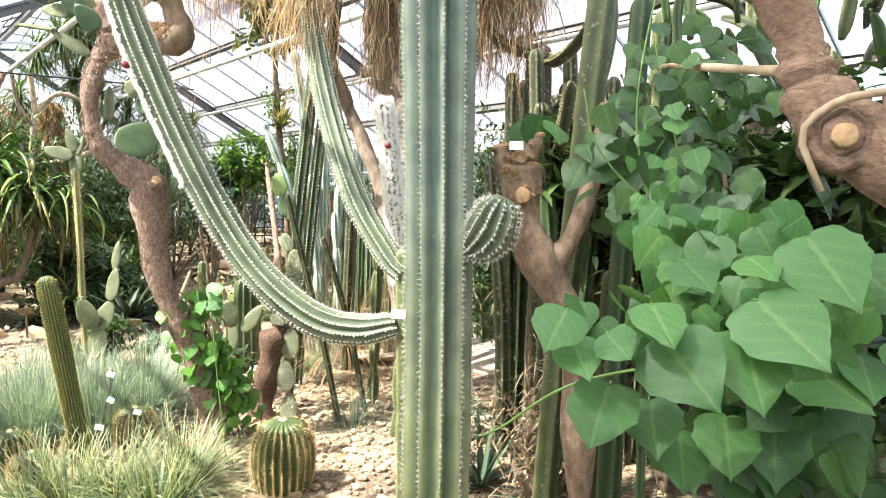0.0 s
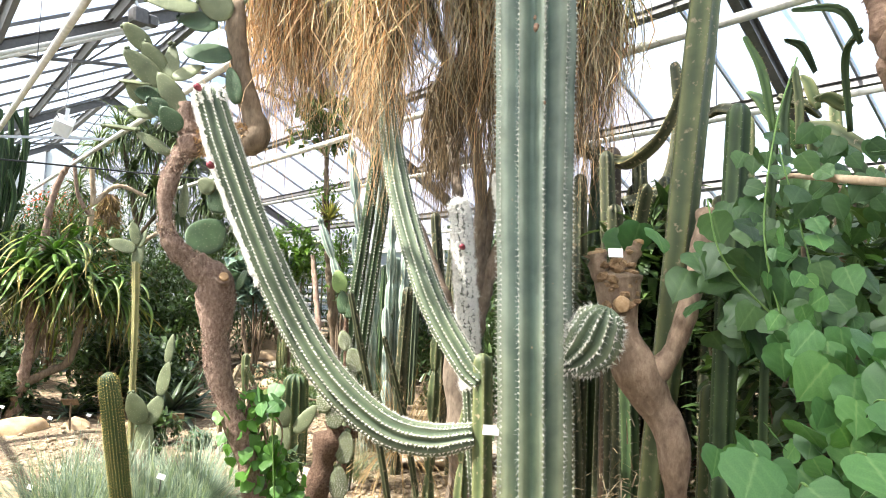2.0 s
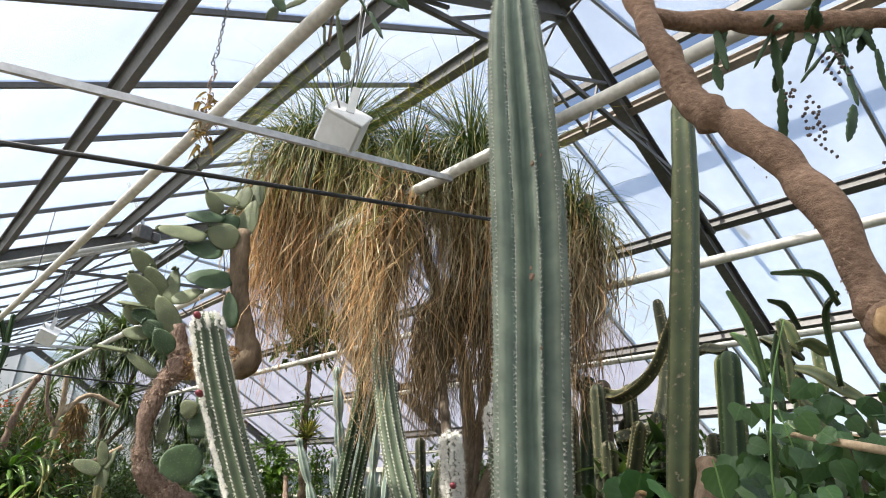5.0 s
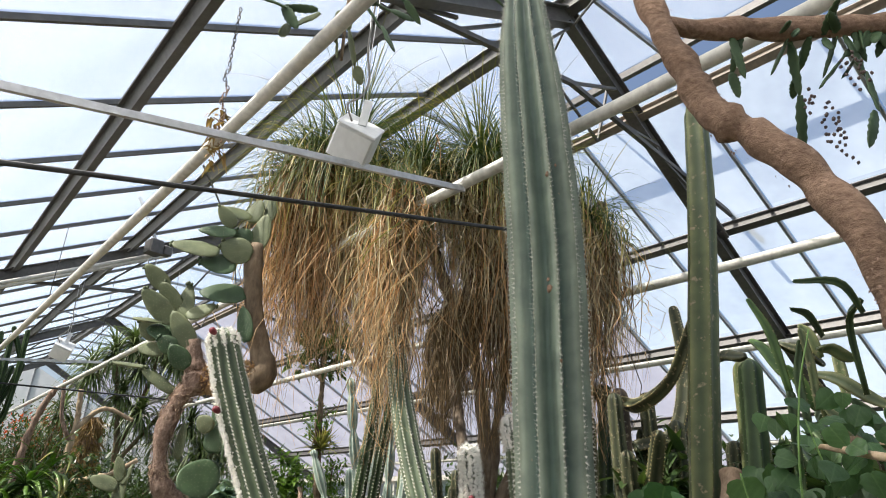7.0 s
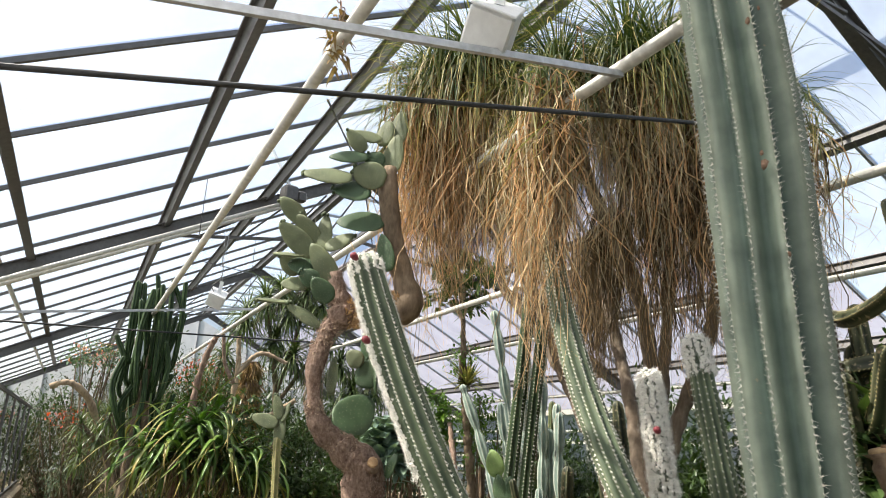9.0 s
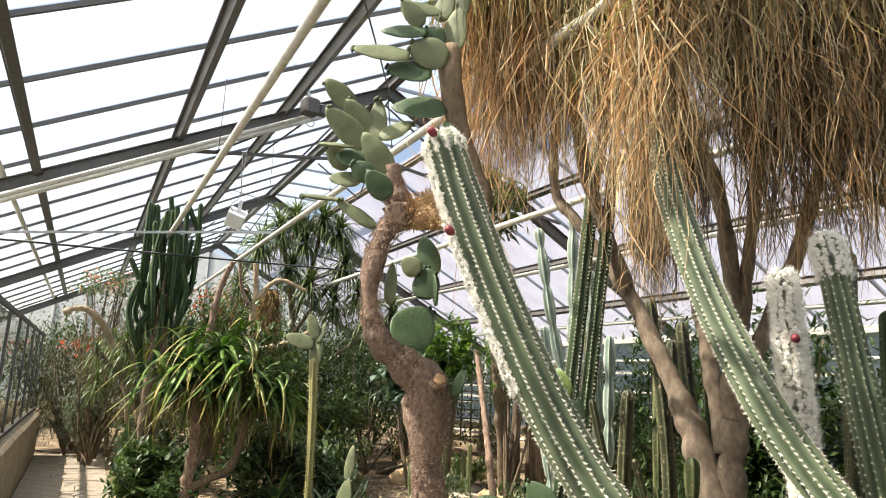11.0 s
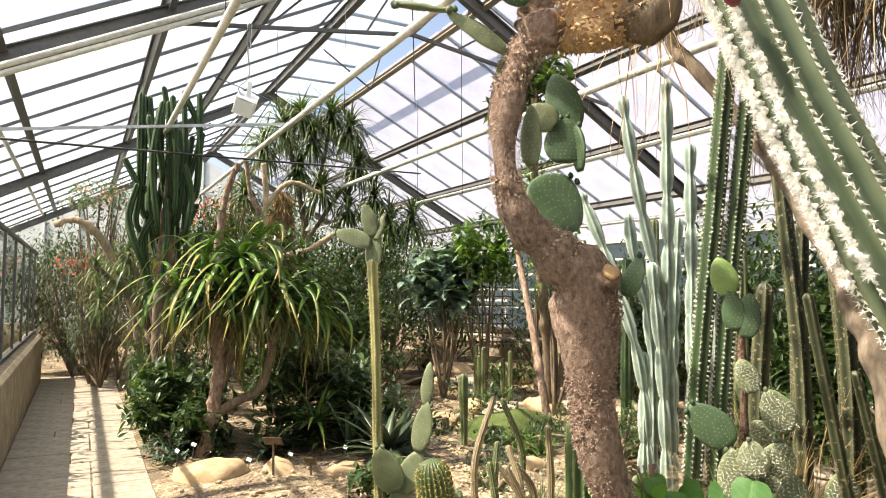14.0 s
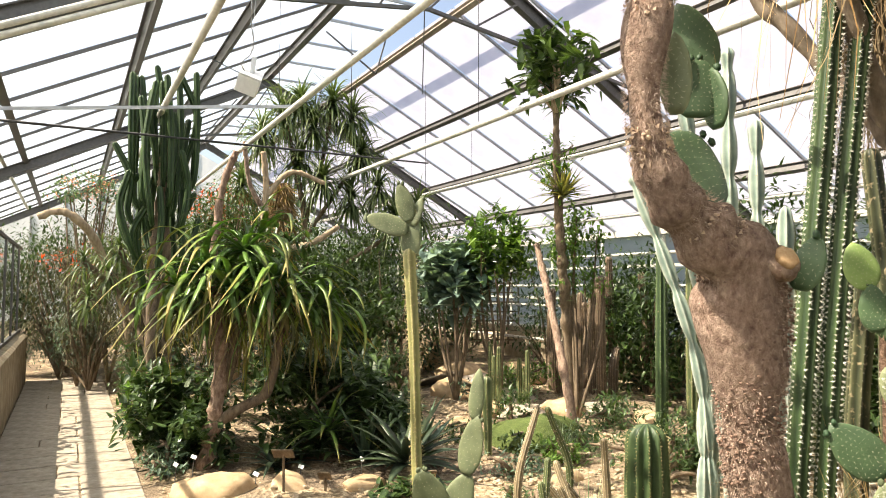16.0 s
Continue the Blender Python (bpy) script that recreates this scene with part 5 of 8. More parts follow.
# Ponytail palm with several heads and a skirt of dry leaves
pony = thing("ponytail_palm", "many-stemmed ponytail palm with a long skirt of dry leaves", "palm")
limb(pony, [(3.42, 1.05, -0.1, 0.138), (3.38, 1.04, 0.6, 0.112), (3.38, 1.15, 1.2, 0.095), (3.33, 1.36, 1.75, 0.066), (3.23, 1.55, 2.21, 0.055), (3.12, 1.61, 2.53, 0.05), (2.88, 1.59, 2.99, 0.045), (2.5, 1.35, 3.5, 0.043), (2.1, 1.05, 3.95, 0.043)], BARK_SMOOTH, 14, 0.35, "trunk")
limb(pony, [(3.44, 1.03, 1.0, 0.086), (3.46, 1.0, 1.6, 0.065), (3.44, 0.95, 2.2, 0.053), (3.3, 0.9, 2.8, 0.045), (2.85, 0.8, 3.4, 0.043), (2.48, 0.67, 3.85, 0.039)], BARK_SMOOTH, 14, 0.35, "trunk")
limb(pony, [(3.44, 1.03, 1.2, 0.077), (3.56, 0.9, 1.9, 0.053), (3.66, 0.7, 2.4, 0.047), (3.66, 0.5, 2.9, 0.043), (3.55, 0.1, 3.5, 0.041), (3.43, -0.23, 3.9, 0.039)], BARK_SMOOTH, 14, 0.35, "trunk")
limb(pony, [(3.26, 1.52, 2.14, 0.05), (3.14, 1.8, 2.6, 0.042), (3.02, 1.93, 2.85, 0.04), (2.93, 2.05, 3.1, 0.037), (2.85, 1.9, 3.6, 0.035), (2.8, 1.4, 4.15, 0.034)], BARK_SMOOTH, 14, 0.35, "trunk")
limb(pony, [(3.46, 1.0, 1.5, 0.052), (3.5, 0.92, 2.2, 0.043), (3.4, 0.7, 3.0, 0.039), (3.0, 0.3, 4.0, 0.036)], BARK_SMOOTH, 14, 0.35, "trunk")


def strands(b, centre, spread, count, drop, arch, width, seed, wave=0.05, fork=0.35, up=0.0):
    """Thin leaves that arch out from a head and then hang down, wavy and uneven."""
    r = np.random.RandomState(seed)
    segs = 11
    s = np.linspace(0, 1, segs + 1)[None, :]
    col = lambda lo, hi: r.uniform(lo, hi, (count, 1))
    ang = col(0, 2 * math.pi)
    rad = np.sqrt(col(0.03, 1.0))
    out = 1 - (1 - np.minimum(s / fork, 1)) ** 2
    ln = drop * (1.05 - 0.6 * col(0, 1) ** 2.2)
    rise = arch * col(0.2, 1.3)
    fall = np.maximum(0, (s - 0.12) / 0.88) ** col(1.1, 1.7)
    amp = wave * col(0.2, 1.0) + (r.rand(count, 1) < 0.3) * col(0.05, 0.2)
    f1, f2, q1, q2 = col(3, 13), col(3, 11), col(0, 6.3), col(0, 6.3)
    x = centre[0] + col(-0.07, 0.07) + np.cos(ang) * rad * spread[0] * out + amp * s * np.sin(f1 * s + q1)
    y = centre[1] + col(-0.07, 0.07) + np.sin(ang) * rad * spread[1] * out + amp * s * np.sin(f2 * s + q2)
    z = centre[2] + col(-0.16, 0.1) + rise * np.sin(np.minimum(s / fork, 1) * math.pi * 0.62) - ln * fall + 0.3 * amp * s * np.cos(f1 * s)
    th = col(0, 6.3) + s * col(-2, 2)
    w = width * col(0.45, 1.0) * np.clip(1.15 - s ** 2.2, 0.16, 1) / 2
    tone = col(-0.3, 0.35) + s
    n0 = len(b.v)
    left = np.stack([x - np.cos(th) * w, y - np.sin(th) * w, z], -1)
    right = np.stack([x + np.cos(th) * w, y + np.sin(th) * w, z], -1)
    b.v.extend(map(tuple, np.stack([left, right], 2).reshape(-1, 3).tolist()))
    b.a.extend(np.repeat(tone, 2, axis=1).ravel().tolist())
    k = (np.arange(count)[:, None] * (segs + 1) * 2 + np.arange(segs)[None, :] * 2).ravel() + n0
    b.f.extend(map(tuple, np.stack([k, k + 1, k + 3, k + 2], 1).tolist()))


pr = random.Random(5)
green, dry, rust, dead = Build(), Build(), Build(), Build()
# heads: place, spread, fullness, share of russet leaves, hanging length
HEADS = (
    ((1.86, 1.13, 3.94), (0.36, 0.36), 11, 0.8, 1.45), ((2.04, 1.03, 4.04), (0.36, 0.36), 11, 0.45, 1.4), ((2.14, 0.86, 3.95), (0.24, 0.26), 6, 0.3, 1.25),
    ((1.98, 0.16, 3.42), (0.09, 0.11), 4, 0.45, 1.3), ((1.86, -0.02, 3.40), (0.06, 0.06), 4, 0.4, 1.2), ((2.08, 0.5, 3.68), (0.14, 0.2), 5, 0.3, 1.4),
    ((2.52, 0.62, 3.98), (0.36, 0.36), 5, 0.25, 0.62), ((2.82, 0.36, 3.97), (0.24, 0.26), 8, 0.4, 1.45), ((3.1, 0.16, 3.98), (0.26, 0.26), 7, 0.25, 1.3),
    ((3.3, -0.06, 3.72), (0.2, 0.2), 5, 0.4, 1.35), ((3.42, -0.22, 3.55), (0.2, 0.2), 4, 0.25, 1.1), ((2.75, 1.25, 4.1), (0.36, 0.36), 6, 0.2, 0.75), ((3.3, 0.55, 4.0), (0.30, 0.30), 6, 0.2, 0.85))
for k, (c, sp, nt, share, drop) in enumerate(HEADS):
    wide = (sp[0] * 1.15, sp[1] * 1.15)
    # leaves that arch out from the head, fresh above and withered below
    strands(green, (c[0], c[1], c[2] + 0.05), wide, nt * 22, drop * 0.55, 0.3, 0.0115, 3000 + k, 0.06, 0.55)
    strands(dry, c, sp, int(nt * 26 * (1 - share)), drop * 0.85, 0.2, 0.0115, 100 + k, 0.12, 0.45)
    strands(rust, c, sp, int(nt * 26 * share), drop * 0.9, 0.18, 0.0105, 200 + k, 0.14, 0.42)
    # dark strands near the centre put the skirt's inner shade into colour
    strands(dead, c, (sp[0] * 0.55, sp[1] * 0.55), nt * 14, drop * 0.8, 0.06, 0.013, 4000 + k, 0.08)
    for j in range(max(2, int(nt * 0.7))):
        a = j * 2.399 + pr.uniform(-0.3, 0.3)
        q = math.sqrt((j + 0.4) / nt)
        at = (c[0] + math.cos(a) * q * sp[0], c[1] + math.sin(a) * q * sp[1], c[2] + 0.1 - 0.28 * q + pr.uniform(-0.1, 0.08))
        ln = drop * pr.uniform(0.55, 1.12)
        thin = pr.uniform(0.03, 0.1)
        n = pr.randint(26, 52)
        red = 0.9 if pr.random() < share else 0.12
        strands(dry, at, (thin, thin), int(n * (1 - red)) + 2, ln, 0.10, 0.0115, 1000 + k * 40 + j, pr.uniform(0.05, 0.2))
        strands(rust, at, (thin * 1.2, thin * 1.2), int(n * red) + 2, ln * 1.05, 0.08, 0.0105, 2000 + k * 40 + j, pr.uniform(0.08, 0.22))
# fountains of fresh leaves above the skirts
for (x, y, z), n, ln in (((2.08, 1.0, 4.15), 330, 0.85), ((1.9, 1.12, 4.05), 240, 0.7), ((1.8, 1.16, 3.92), 150, 0.6), ((2.46, 0.66, 4.05), 200, 0.7), ((2.84, 0.42, 4.15), 300, 0.85), ((3.0, 0.28, 4.1), 160, 0.8), ((3.36, -0.14, 3.72), 110, 0.6), ((2.8, 1.3, 4.2), 200, 0.7), ((3.3, 0.5, 4.1), 160, 0.7), ((2.3, 0.75, 3.85), 120, 0.55)):
    for _ in range(int(n * 1.5)):
        a, e = pr.uniform(0, 2 * math.pi), pr.uniform(-0.1, 1.4)
        d = (math.cos(a) * math.cos(e), math.sin(a) * math.cos(e), math.sin(e))
        blade(green, (x + d[0] * 0.05, y + d[1] * 0.05, z + pr.uniform(-0.12, 0.12)), d, ln * pr.uniform(0.7, 1.4), pr.uniform(0.005, 0.010), pr.uniform(0.8, 4.2), 9, 0, 0, 0.9, pr.choice((-0.45, -0.35, -0.2, 0.1)), 0.0, 0.06)
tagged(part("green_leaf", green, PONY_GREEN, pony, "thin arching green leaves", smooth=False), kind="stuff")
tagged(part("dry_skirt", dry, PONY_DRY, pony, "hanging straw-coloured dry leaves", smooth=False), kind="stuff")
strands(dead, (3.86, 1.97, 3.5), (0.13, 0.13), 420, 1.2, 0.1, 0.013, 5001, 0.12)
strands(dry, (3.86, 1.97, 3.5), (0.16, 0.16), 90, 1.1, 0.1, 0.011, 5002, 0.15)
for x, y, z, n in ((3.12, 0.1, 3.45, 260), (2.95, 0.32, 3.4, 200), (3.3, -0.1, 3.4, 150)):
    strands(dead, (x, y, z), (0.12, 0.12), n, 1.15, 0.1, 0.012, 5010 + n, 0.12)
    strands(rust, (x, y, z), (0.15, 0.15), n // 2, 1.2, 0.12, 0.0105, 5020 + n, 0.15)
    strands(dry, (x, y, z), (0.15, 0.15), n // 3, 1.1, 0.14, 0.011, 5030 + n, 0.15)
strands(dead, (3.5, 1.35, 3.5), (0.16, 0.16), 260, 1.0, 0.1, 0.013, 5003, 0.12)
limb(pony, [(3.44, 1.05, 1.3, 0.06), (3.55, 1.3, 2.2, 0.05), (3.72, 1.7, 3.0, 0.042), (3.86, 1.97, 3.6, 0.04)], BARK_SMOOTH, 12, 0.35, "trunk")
tagged(part("dark_thatch", dead, PONY_DARK, pony, "old dark brown leaves inside the skirt", smooth=False), kind="stuff")
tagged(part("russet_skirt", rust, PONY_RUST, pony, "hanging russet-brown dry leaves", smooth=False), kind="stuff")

# Prickly pear grown into a tree
pear = thing("tree_opuntia", "old prickly pear with a twisted brown trunk", "cactus")
TRUNK = [(1.80, 0.98, -0.1, 0.085), (1.71, 1.0, 0.45, 0.074), (1.57, 1.04, 0.85, 0.07), (1.475, 1.06, 1.1, 0.070), (1.459, 1.06, 1.21, 0.073), (1.454, 1.06, 1.333, 0.083), (1.455, 1.06, 1.47, 0.098), (1.452, 1.06, 1.567, 0.102), (1.405, 1.055, 1.655, 0.090), (1.31, 1.06, 1.735, 0.070), (1.21, 1.065, 1.802, 0.056), (1.15, 1.07, 1.889, 0.049), (1.13, 1.07, 1.991, 0.046), (1.128, 1.07, 2.12, 0.049), (1.14, 1.06, 2.25, 0.053), (1.185, 1.05, 2.34, 0.058), (1.235, 1.02, 2.43, 0.068), (1.21, 1.03, 2.53, 0.055), (1.18, 1.03, 2.66, 0.036)]
limb(pear, TRUNK, BARK_PEAR, 26, 0.55, "trunk")
fuzz(pear, TRUNK, plain("bark_hair", (0.36, 0.27, 0.21), 0.9), 16000, 0.015, 3, 0.0013)
crust(pear, TRUNK[2:9], plain("dark_bark_scale", (0.17, 0.105, 0.075), 0.95), 1500, 0.006, 21, "bark_scale")
fuzz(pear, TRUNK[3:10], plain("pale_bark_scale", (0.4, 0.3, 0.23), 0.95), 600, 0.008, 22, 0.006, 2.2, "bark_scale")
limb(pear, [(1.44, 1.02, 1.62, 0.05), (1.44, 0.965, 1.65, 0.046), (1.437, 0.945, 1.662, 0.042)], BARK_RED, 12, 0.4, "limb_stub")
cut_face(pear, (1.436, 0.938, 1.666), (-0.2, -0.85, 0.5), 0.028)
fuzz(pear, TRUNK[2:9], plain("bark_hair", (0.4, 0.29, 0.22), 0.95), 900, 0.009, 23, 0.003, 0.8, "bark_hair")
knob = Build()
pad(knob, None, (1.24, 1.03, 2.42), (1, -0.45, 0.2), (-0.45, -0.75, 0.3), 0.40, 0.19, 0.10, 9)
part("old_pad", knob, CUT_WOOD, pear, "corky yellow-brown old pad")
fuzz(pear, [(1.26, 1.0, 2.43, 0.075), (1.4, 0.93, 2.46, 0.085), (1.52, 0.87, 2.49, 0.075)], plain("cork_flake", (0.46, 0.3, 0.14), 0.95), 520, 0.03, 8, 0.012, 0.3, "cork_flake")
limb(pear, [(1.42, 0.90, 2.45, 0.04), (1.5, 0.86, 2.455, 0.075), (1.55, 0.845, 2.52, 0.074), (1.51, 0.87, 2.66, 0.062), (1.47, 0.89, 2.8, 0.056), (1.44, 0.905, 2.98, 0.054), (1.42, 0.915, 3.14, 0.058), (1.42, 0.93, 3.3, 0.05)], BARK_GREY, 14, 0.35, "limb")
crust(pear, [(1.28, 1.0, 2.42, 0.07), (1.4, 0.93, 2.45, 0.085), (1.53, 0.87, 2.48, 0.08)], CUT_WOOD, 420, 0.009, 8)
flaky = plain("flaking_bark", (0.45, 0.33, 0.23), 0.9)
for lo, hi, sd in ((8.2, 9.4, 4), (10.6, 11.8, 5), (13.6, 15.6, 6)):
    seg = spline(TRUNK, 181)[int(lo * 10):int(hi * 10) + 1]
    crust(pear, [tuple(q) for q in seg[::3]], flaky, 36, 0.008, sd)
    fuzz(pear, [tuple(q) for q in seg[::3]], flaky, 170, 0.012, sd + 40, 0.012, 1.8, "bark_flake")
EYE = (-0.7, -0.7, 0.15)
FLAT = (-0.35, -0.75, 0.55)
SIDE = (-0.8, -0.45, 0.2)
pads(pear, [
    ((1.40, 0.91, 2.96), (-0.94, 0.34, -0.05), FLAT, 0.27, 0.18), ((1.31, 0.91, 3.12), (-0.94, 0.33, 0.0), FLAT, 0.22, 0.19), ((1.38, 0.93, 3.31), (-0.84, 0.32, 0.43), EYE, 0.12, 0.12),
    ((1.29, 0.94, 3.35), (-0.93, 0.32, -0.16), FLAT, 0.23, 0.12), ((1.42, 0.83, 2.66), (-0.28, 0.12, 0.95), SIDE, 0.22, 0.10), ((1.09, 1.13, 2.70), (-0.96, 0.28, -0.02), FLAT, 0.15, 0.15), ((1.09, 1.03, 2.58), (-0.83, 0.25, 0.49), EYE, 0.12, 0.10), ((1.15, 0.97, 2.48), (-0.64, 0.2, 0.74), EYE, 0.16, 0.11)], PAD_DARK)
pads(pear, [
    ((1.38, 0.88, 3.20), (-0.92, 0.34, 0.25), EYE, 0.2, 0.17), ((1.20, 0.93, 3.19), (-0.96, 0.3, -0.02), FLAT, 0.28, 0.14), ((1.42, 0.94, 3.25), (0.14, -0.06, 0.99), EYE, 0.28, 0.13), ((1.37, 0.96, 3.48), (-0.93, 0.34, 0.17), FLAT, 0.18, 0.11),
    ((1.39, 0.99, 3.46), (0.14, -0.06, 0.99), EYE, 0.18, 0.11), ((1.46, 0.97, 3.46), (0.15, -0.06, 0.99), EYE, 0.25, 0.12), ((1.27, 0.95, 3.38), (-0.63, 0.22, 0.74), SIDE, 0.17, 0.09)], PAD_SKIN)
pads(pear, [
    ((1.18, 1.03, 2.60), (-0.55, 0.17, 0.82), EYE, 0.26, 0.12), ((1.07, 1.10, 2.75), (-0.74, 0.2, 0.65), EYE, 0.27, 0.12), ((1.01, 1.14, 2.95), (-0.73, 0.19, 0.66), EYE, 0.2, 0.1), ((1.09, 1.11, 2.81), (-0.56, 0.16, 0.82), SIDE, 0.22, 0.12),
    ((1.11, 1.07, 2.77), (-0.03, 0.01, 1), EYE, 0.23, 0.1), ((1.11, 1.02, 2.78), (0.78, -0.26, 0.5), FLAT, 0.18, 0.1)], PAD_SKIN)
pads(pear, [
    ((1.02, 1.19, 2.66), (-0.71, 0.19, 0.68), EYE, 0.15, 0.1), ((1.06, 1.12, 2.59), (-0.96, 0.27, -0.07), FLAT, 0.15, 0.11), ((1.03, 1.13, 2.75), (-0.97, 0.26, -0.02), (0, -0.4, 1), 0.18, 0.08), ((0.98, 1.14, 2.48), (-0.97, 0.24, -0.01), (0, -0.4, 1), 0.19, 0.07), ((1.13, 1.06, 2.35), (-0.8, 0.24, 0.55), FLAT, 0.22, 0.075)], PAD_SKIN)
pads(pear, [
    ((1.30, 1.10, 1.82), (0.62, 0.36, 0.55), (-0.35, -0.9, 0.05), 0.33, 0.22), ((1.48, 1.22, 2.06), (0.09, 0.02, 1), (-0.6, -0.8, 0.2), 0.17, 0.14), ((1.53, 1.23, 2.18), (-0.22, 0.2, 0.95), SIDE, 0.23, 0.13),
    ((1.53, 1.19, 2.03), (-0.04, 0.04, 1), (-0.95, 0.3, 0), 0.17, 0.11), ((1.53, 0.97, 1.59), (0.25, -0.15, 0.93), (-0.95, -0.1, 0.1), 0.14, 0.08)], PAD_DARK)
pads(pear, [((1.45, 1.23, 2.19), (-0.58, 0.4, 0.6), EYE, 0.12, 0.1), ((1.22, 1.06, 2.0), (0.05, 0.05, 1), SIDE, 0.2, 0.07)], PAD_SKIN)

# Tall thin golden-spined stem with a few pads
gold = column("golden_stem_cactus", [(1.52, 2.88, -0.1, 0.03), (1.495, 2.905, 0.6, 0.027), (1.483, 2.922, 1.3, 0.028), (1.47, 2.95, 1.75, 0.034)], 5, 0.3, STRAW_SKIN, "thin upright stem with golden spines and pads at its top", SPINE_STRAW, 0.024, 7, 0.022, 0.0013, 1.5, None, 51)
pads(gold, [((1.47, 2.95, 1.72), (0.05, 0, 1), EYE, 0.26, 0.10), ((1.46, 2.95, 1.88), (-0.9, 0.25, 0.25), (-0.3, -0.8, 0.5), 0.22, 0.12), ((1.47, 2.95, 1.92), (-0.25, 0.1, 1), EYE, 0.2, 0.09), ((1.48, 2.94, 1.9), (0.35, -0.1, 1), (-0.8, -0.4, 0), 0.15, 0.06)], PAD_SKIN)
young = thing("prickly_pear", "small grey-green prickly pear with golden spines", "cactus", "prickly pears")
pads(young, [((1.55, 2.75, 0.25), (0.05, 0, 1), EYE, 0.3, 0.16), ((1.53, 2.75, 0.5), (-0.35, 0.1, 1), EYE, 0.27, 0.17), ((1.57, 2.74, 0.5), (0.4, -0.2, 1), EYE, 0.25, 0.14), ((1.64, 2.7, 0.72), (0.2, -0.1, 1), (-0.8, -0.5, 0), 0.28, 0.12), ((1.68, 2.68, 0.97), (0.1, 0, 1), EYE, 0.24, 0.07), ((1.42, 2.8, 0.2), (-0.2, 0, 1), EYE, 0.22, 0.15)], PAD_SKIN)
limb(young, [(1.56, 2.76, -0.1, 0.06), (1.55, 2.75, 0.15, 0.055), (1.55, 2.75, 0.3, 0.04)], BARK_GREY, 10, 0.4, "trunk")
clumps = thing("prickly_pear", "clump of grey-green spiny pads", "cactus", "prickly pears")
pads(clumps, [((2.27, 1.17, 1.0), (-0.43, 0.473, 0.605), EYE, 0.215, 0.143)], PAD_DARK)
pads(clumps, [
    ((2.44, 1.19, 1.19), (-0.19, 0.241, 0.79), EYE, 0.146, 0.0924), ((2.46, 1.06, 1.05), (-0.21, 0.267, 0.781), EYE, 0.181, 0.126), ((2.44, 0.851, 0.773), (0.05, -0.09, 1), EYE, 0.189, 0.118), ((2.35, 1.05, 0.9), (0.15, -0.24, 0.96), EYE, 0.138, 0.126),
    ((2.28, 1.07, 0.9), (-0.1, 0.15, 1), SIDE, 0.138, 0.109), ((2.47, 1.15, 0.98), (-0.26, 0.335, 0.739), EYE, 0.112, 0.0924)], PAD_SKIN, SPINE_WHITE, 0.022, 2.4)
pads(clumps, [
    ((2.3, 1.1, 0.68), (0.1, 0, 1), EYE, 0.206, 0.126), ((2.42, 1.02, 0.68), (0.05, 0, 1), EYE, 0.224, 0.134), ((2.36, 1.06, 0.45), (0.1, 0, 1), EYE, 0.224, 0.126), ((2.34, 1.07, 0.22), (0, 0, 1), EYE, 0.224, 0.126), ((2.36, 1.06, -0.03), (0, 0, 1), EYE, 0.241, 0.126), ((2.25, 1.15, 0.78), (0, 0, 1), SIDE, 0.215, 0.118), ((2.46, 1.12, 0.8), (0, 0, 1), EYE, 0.189, 0.118)], PAD_SKIN, SPINE_WHITE, 0.022, 2.4)
tallpear = thing("prickly_pear", "tall thin prickly pear with light green pads", "cactus", "prickly pears")
pads(tallpear, [((2.43, 1.29, 1.59), (-0.16, 0.21, 0.96), EYE, 0.17, 0.11)], PAD_LIGHT)
pads(tallpear, [((2.46, 1.24, 1.41), (0.06, -0.09, 1), SIDE, 0.19, 0.1), ((2.44, 1.27, 1.44), (-0.06, 0.09, 1), SIDE, 0.17, 0.09)], PAD_DARK)
limb(tallpear, [(2.48, 1.28, -0.1, 0.035), (2.48, 1.27, 0.6, 0.026), (2.46, 1.26, 1.44, 0.016)], BARK_STUMP, 10, 0.4, "trunk")

# Dark pair of columns and the pale blue group
for k, (x, y, h, r) in enumerate(((2.83, 1.74, 3.3, 0.05), (2.92, 1.67, 3.15, 0.046))):
    column("spiny_column_cactus", [(x - 0.12, y + 0.09, -0.1, r * 0.9), (x - 0.03, y + 0.03, 1.2, r), (x + 0.06, y - 0.03, 2.2, r), (x + 0.15, y - 0.1, h, r * 0.9)], 7, 0.3, DARK_SKIN, "dark green column cactus with rows of white spines", SPINE_WHITE, 0.026, 7, 0.019, 0.0034, 1.3, None, 61 + k, "dark columns", areole=0.004)


def jointed(name, rows, r, label, seed, count=6, material=PALE_SKIN, group="pale columns"):
    """A column that swells and pinches where each season's growth begins."""
    s = spline(rows, 70)
    d = np.concatenate([[0], np.cumsum(np.linalg.norm(np.diff(s, axis=0), axis=1))])
    rr = r * (0.36 + 0.66 * np.abs(np.sin(d / 0.36 * math.pi + seed)) ** 0.5)
    rows4 = [(*p, q) for p, q in zip(s[::1], rr)]
    return column(name, rows4, count, 0.3, material, label, SPINE_GREY, 0.04, 4, 0.010, 0.0016, 1.2, 140, seed, group, 1.2)


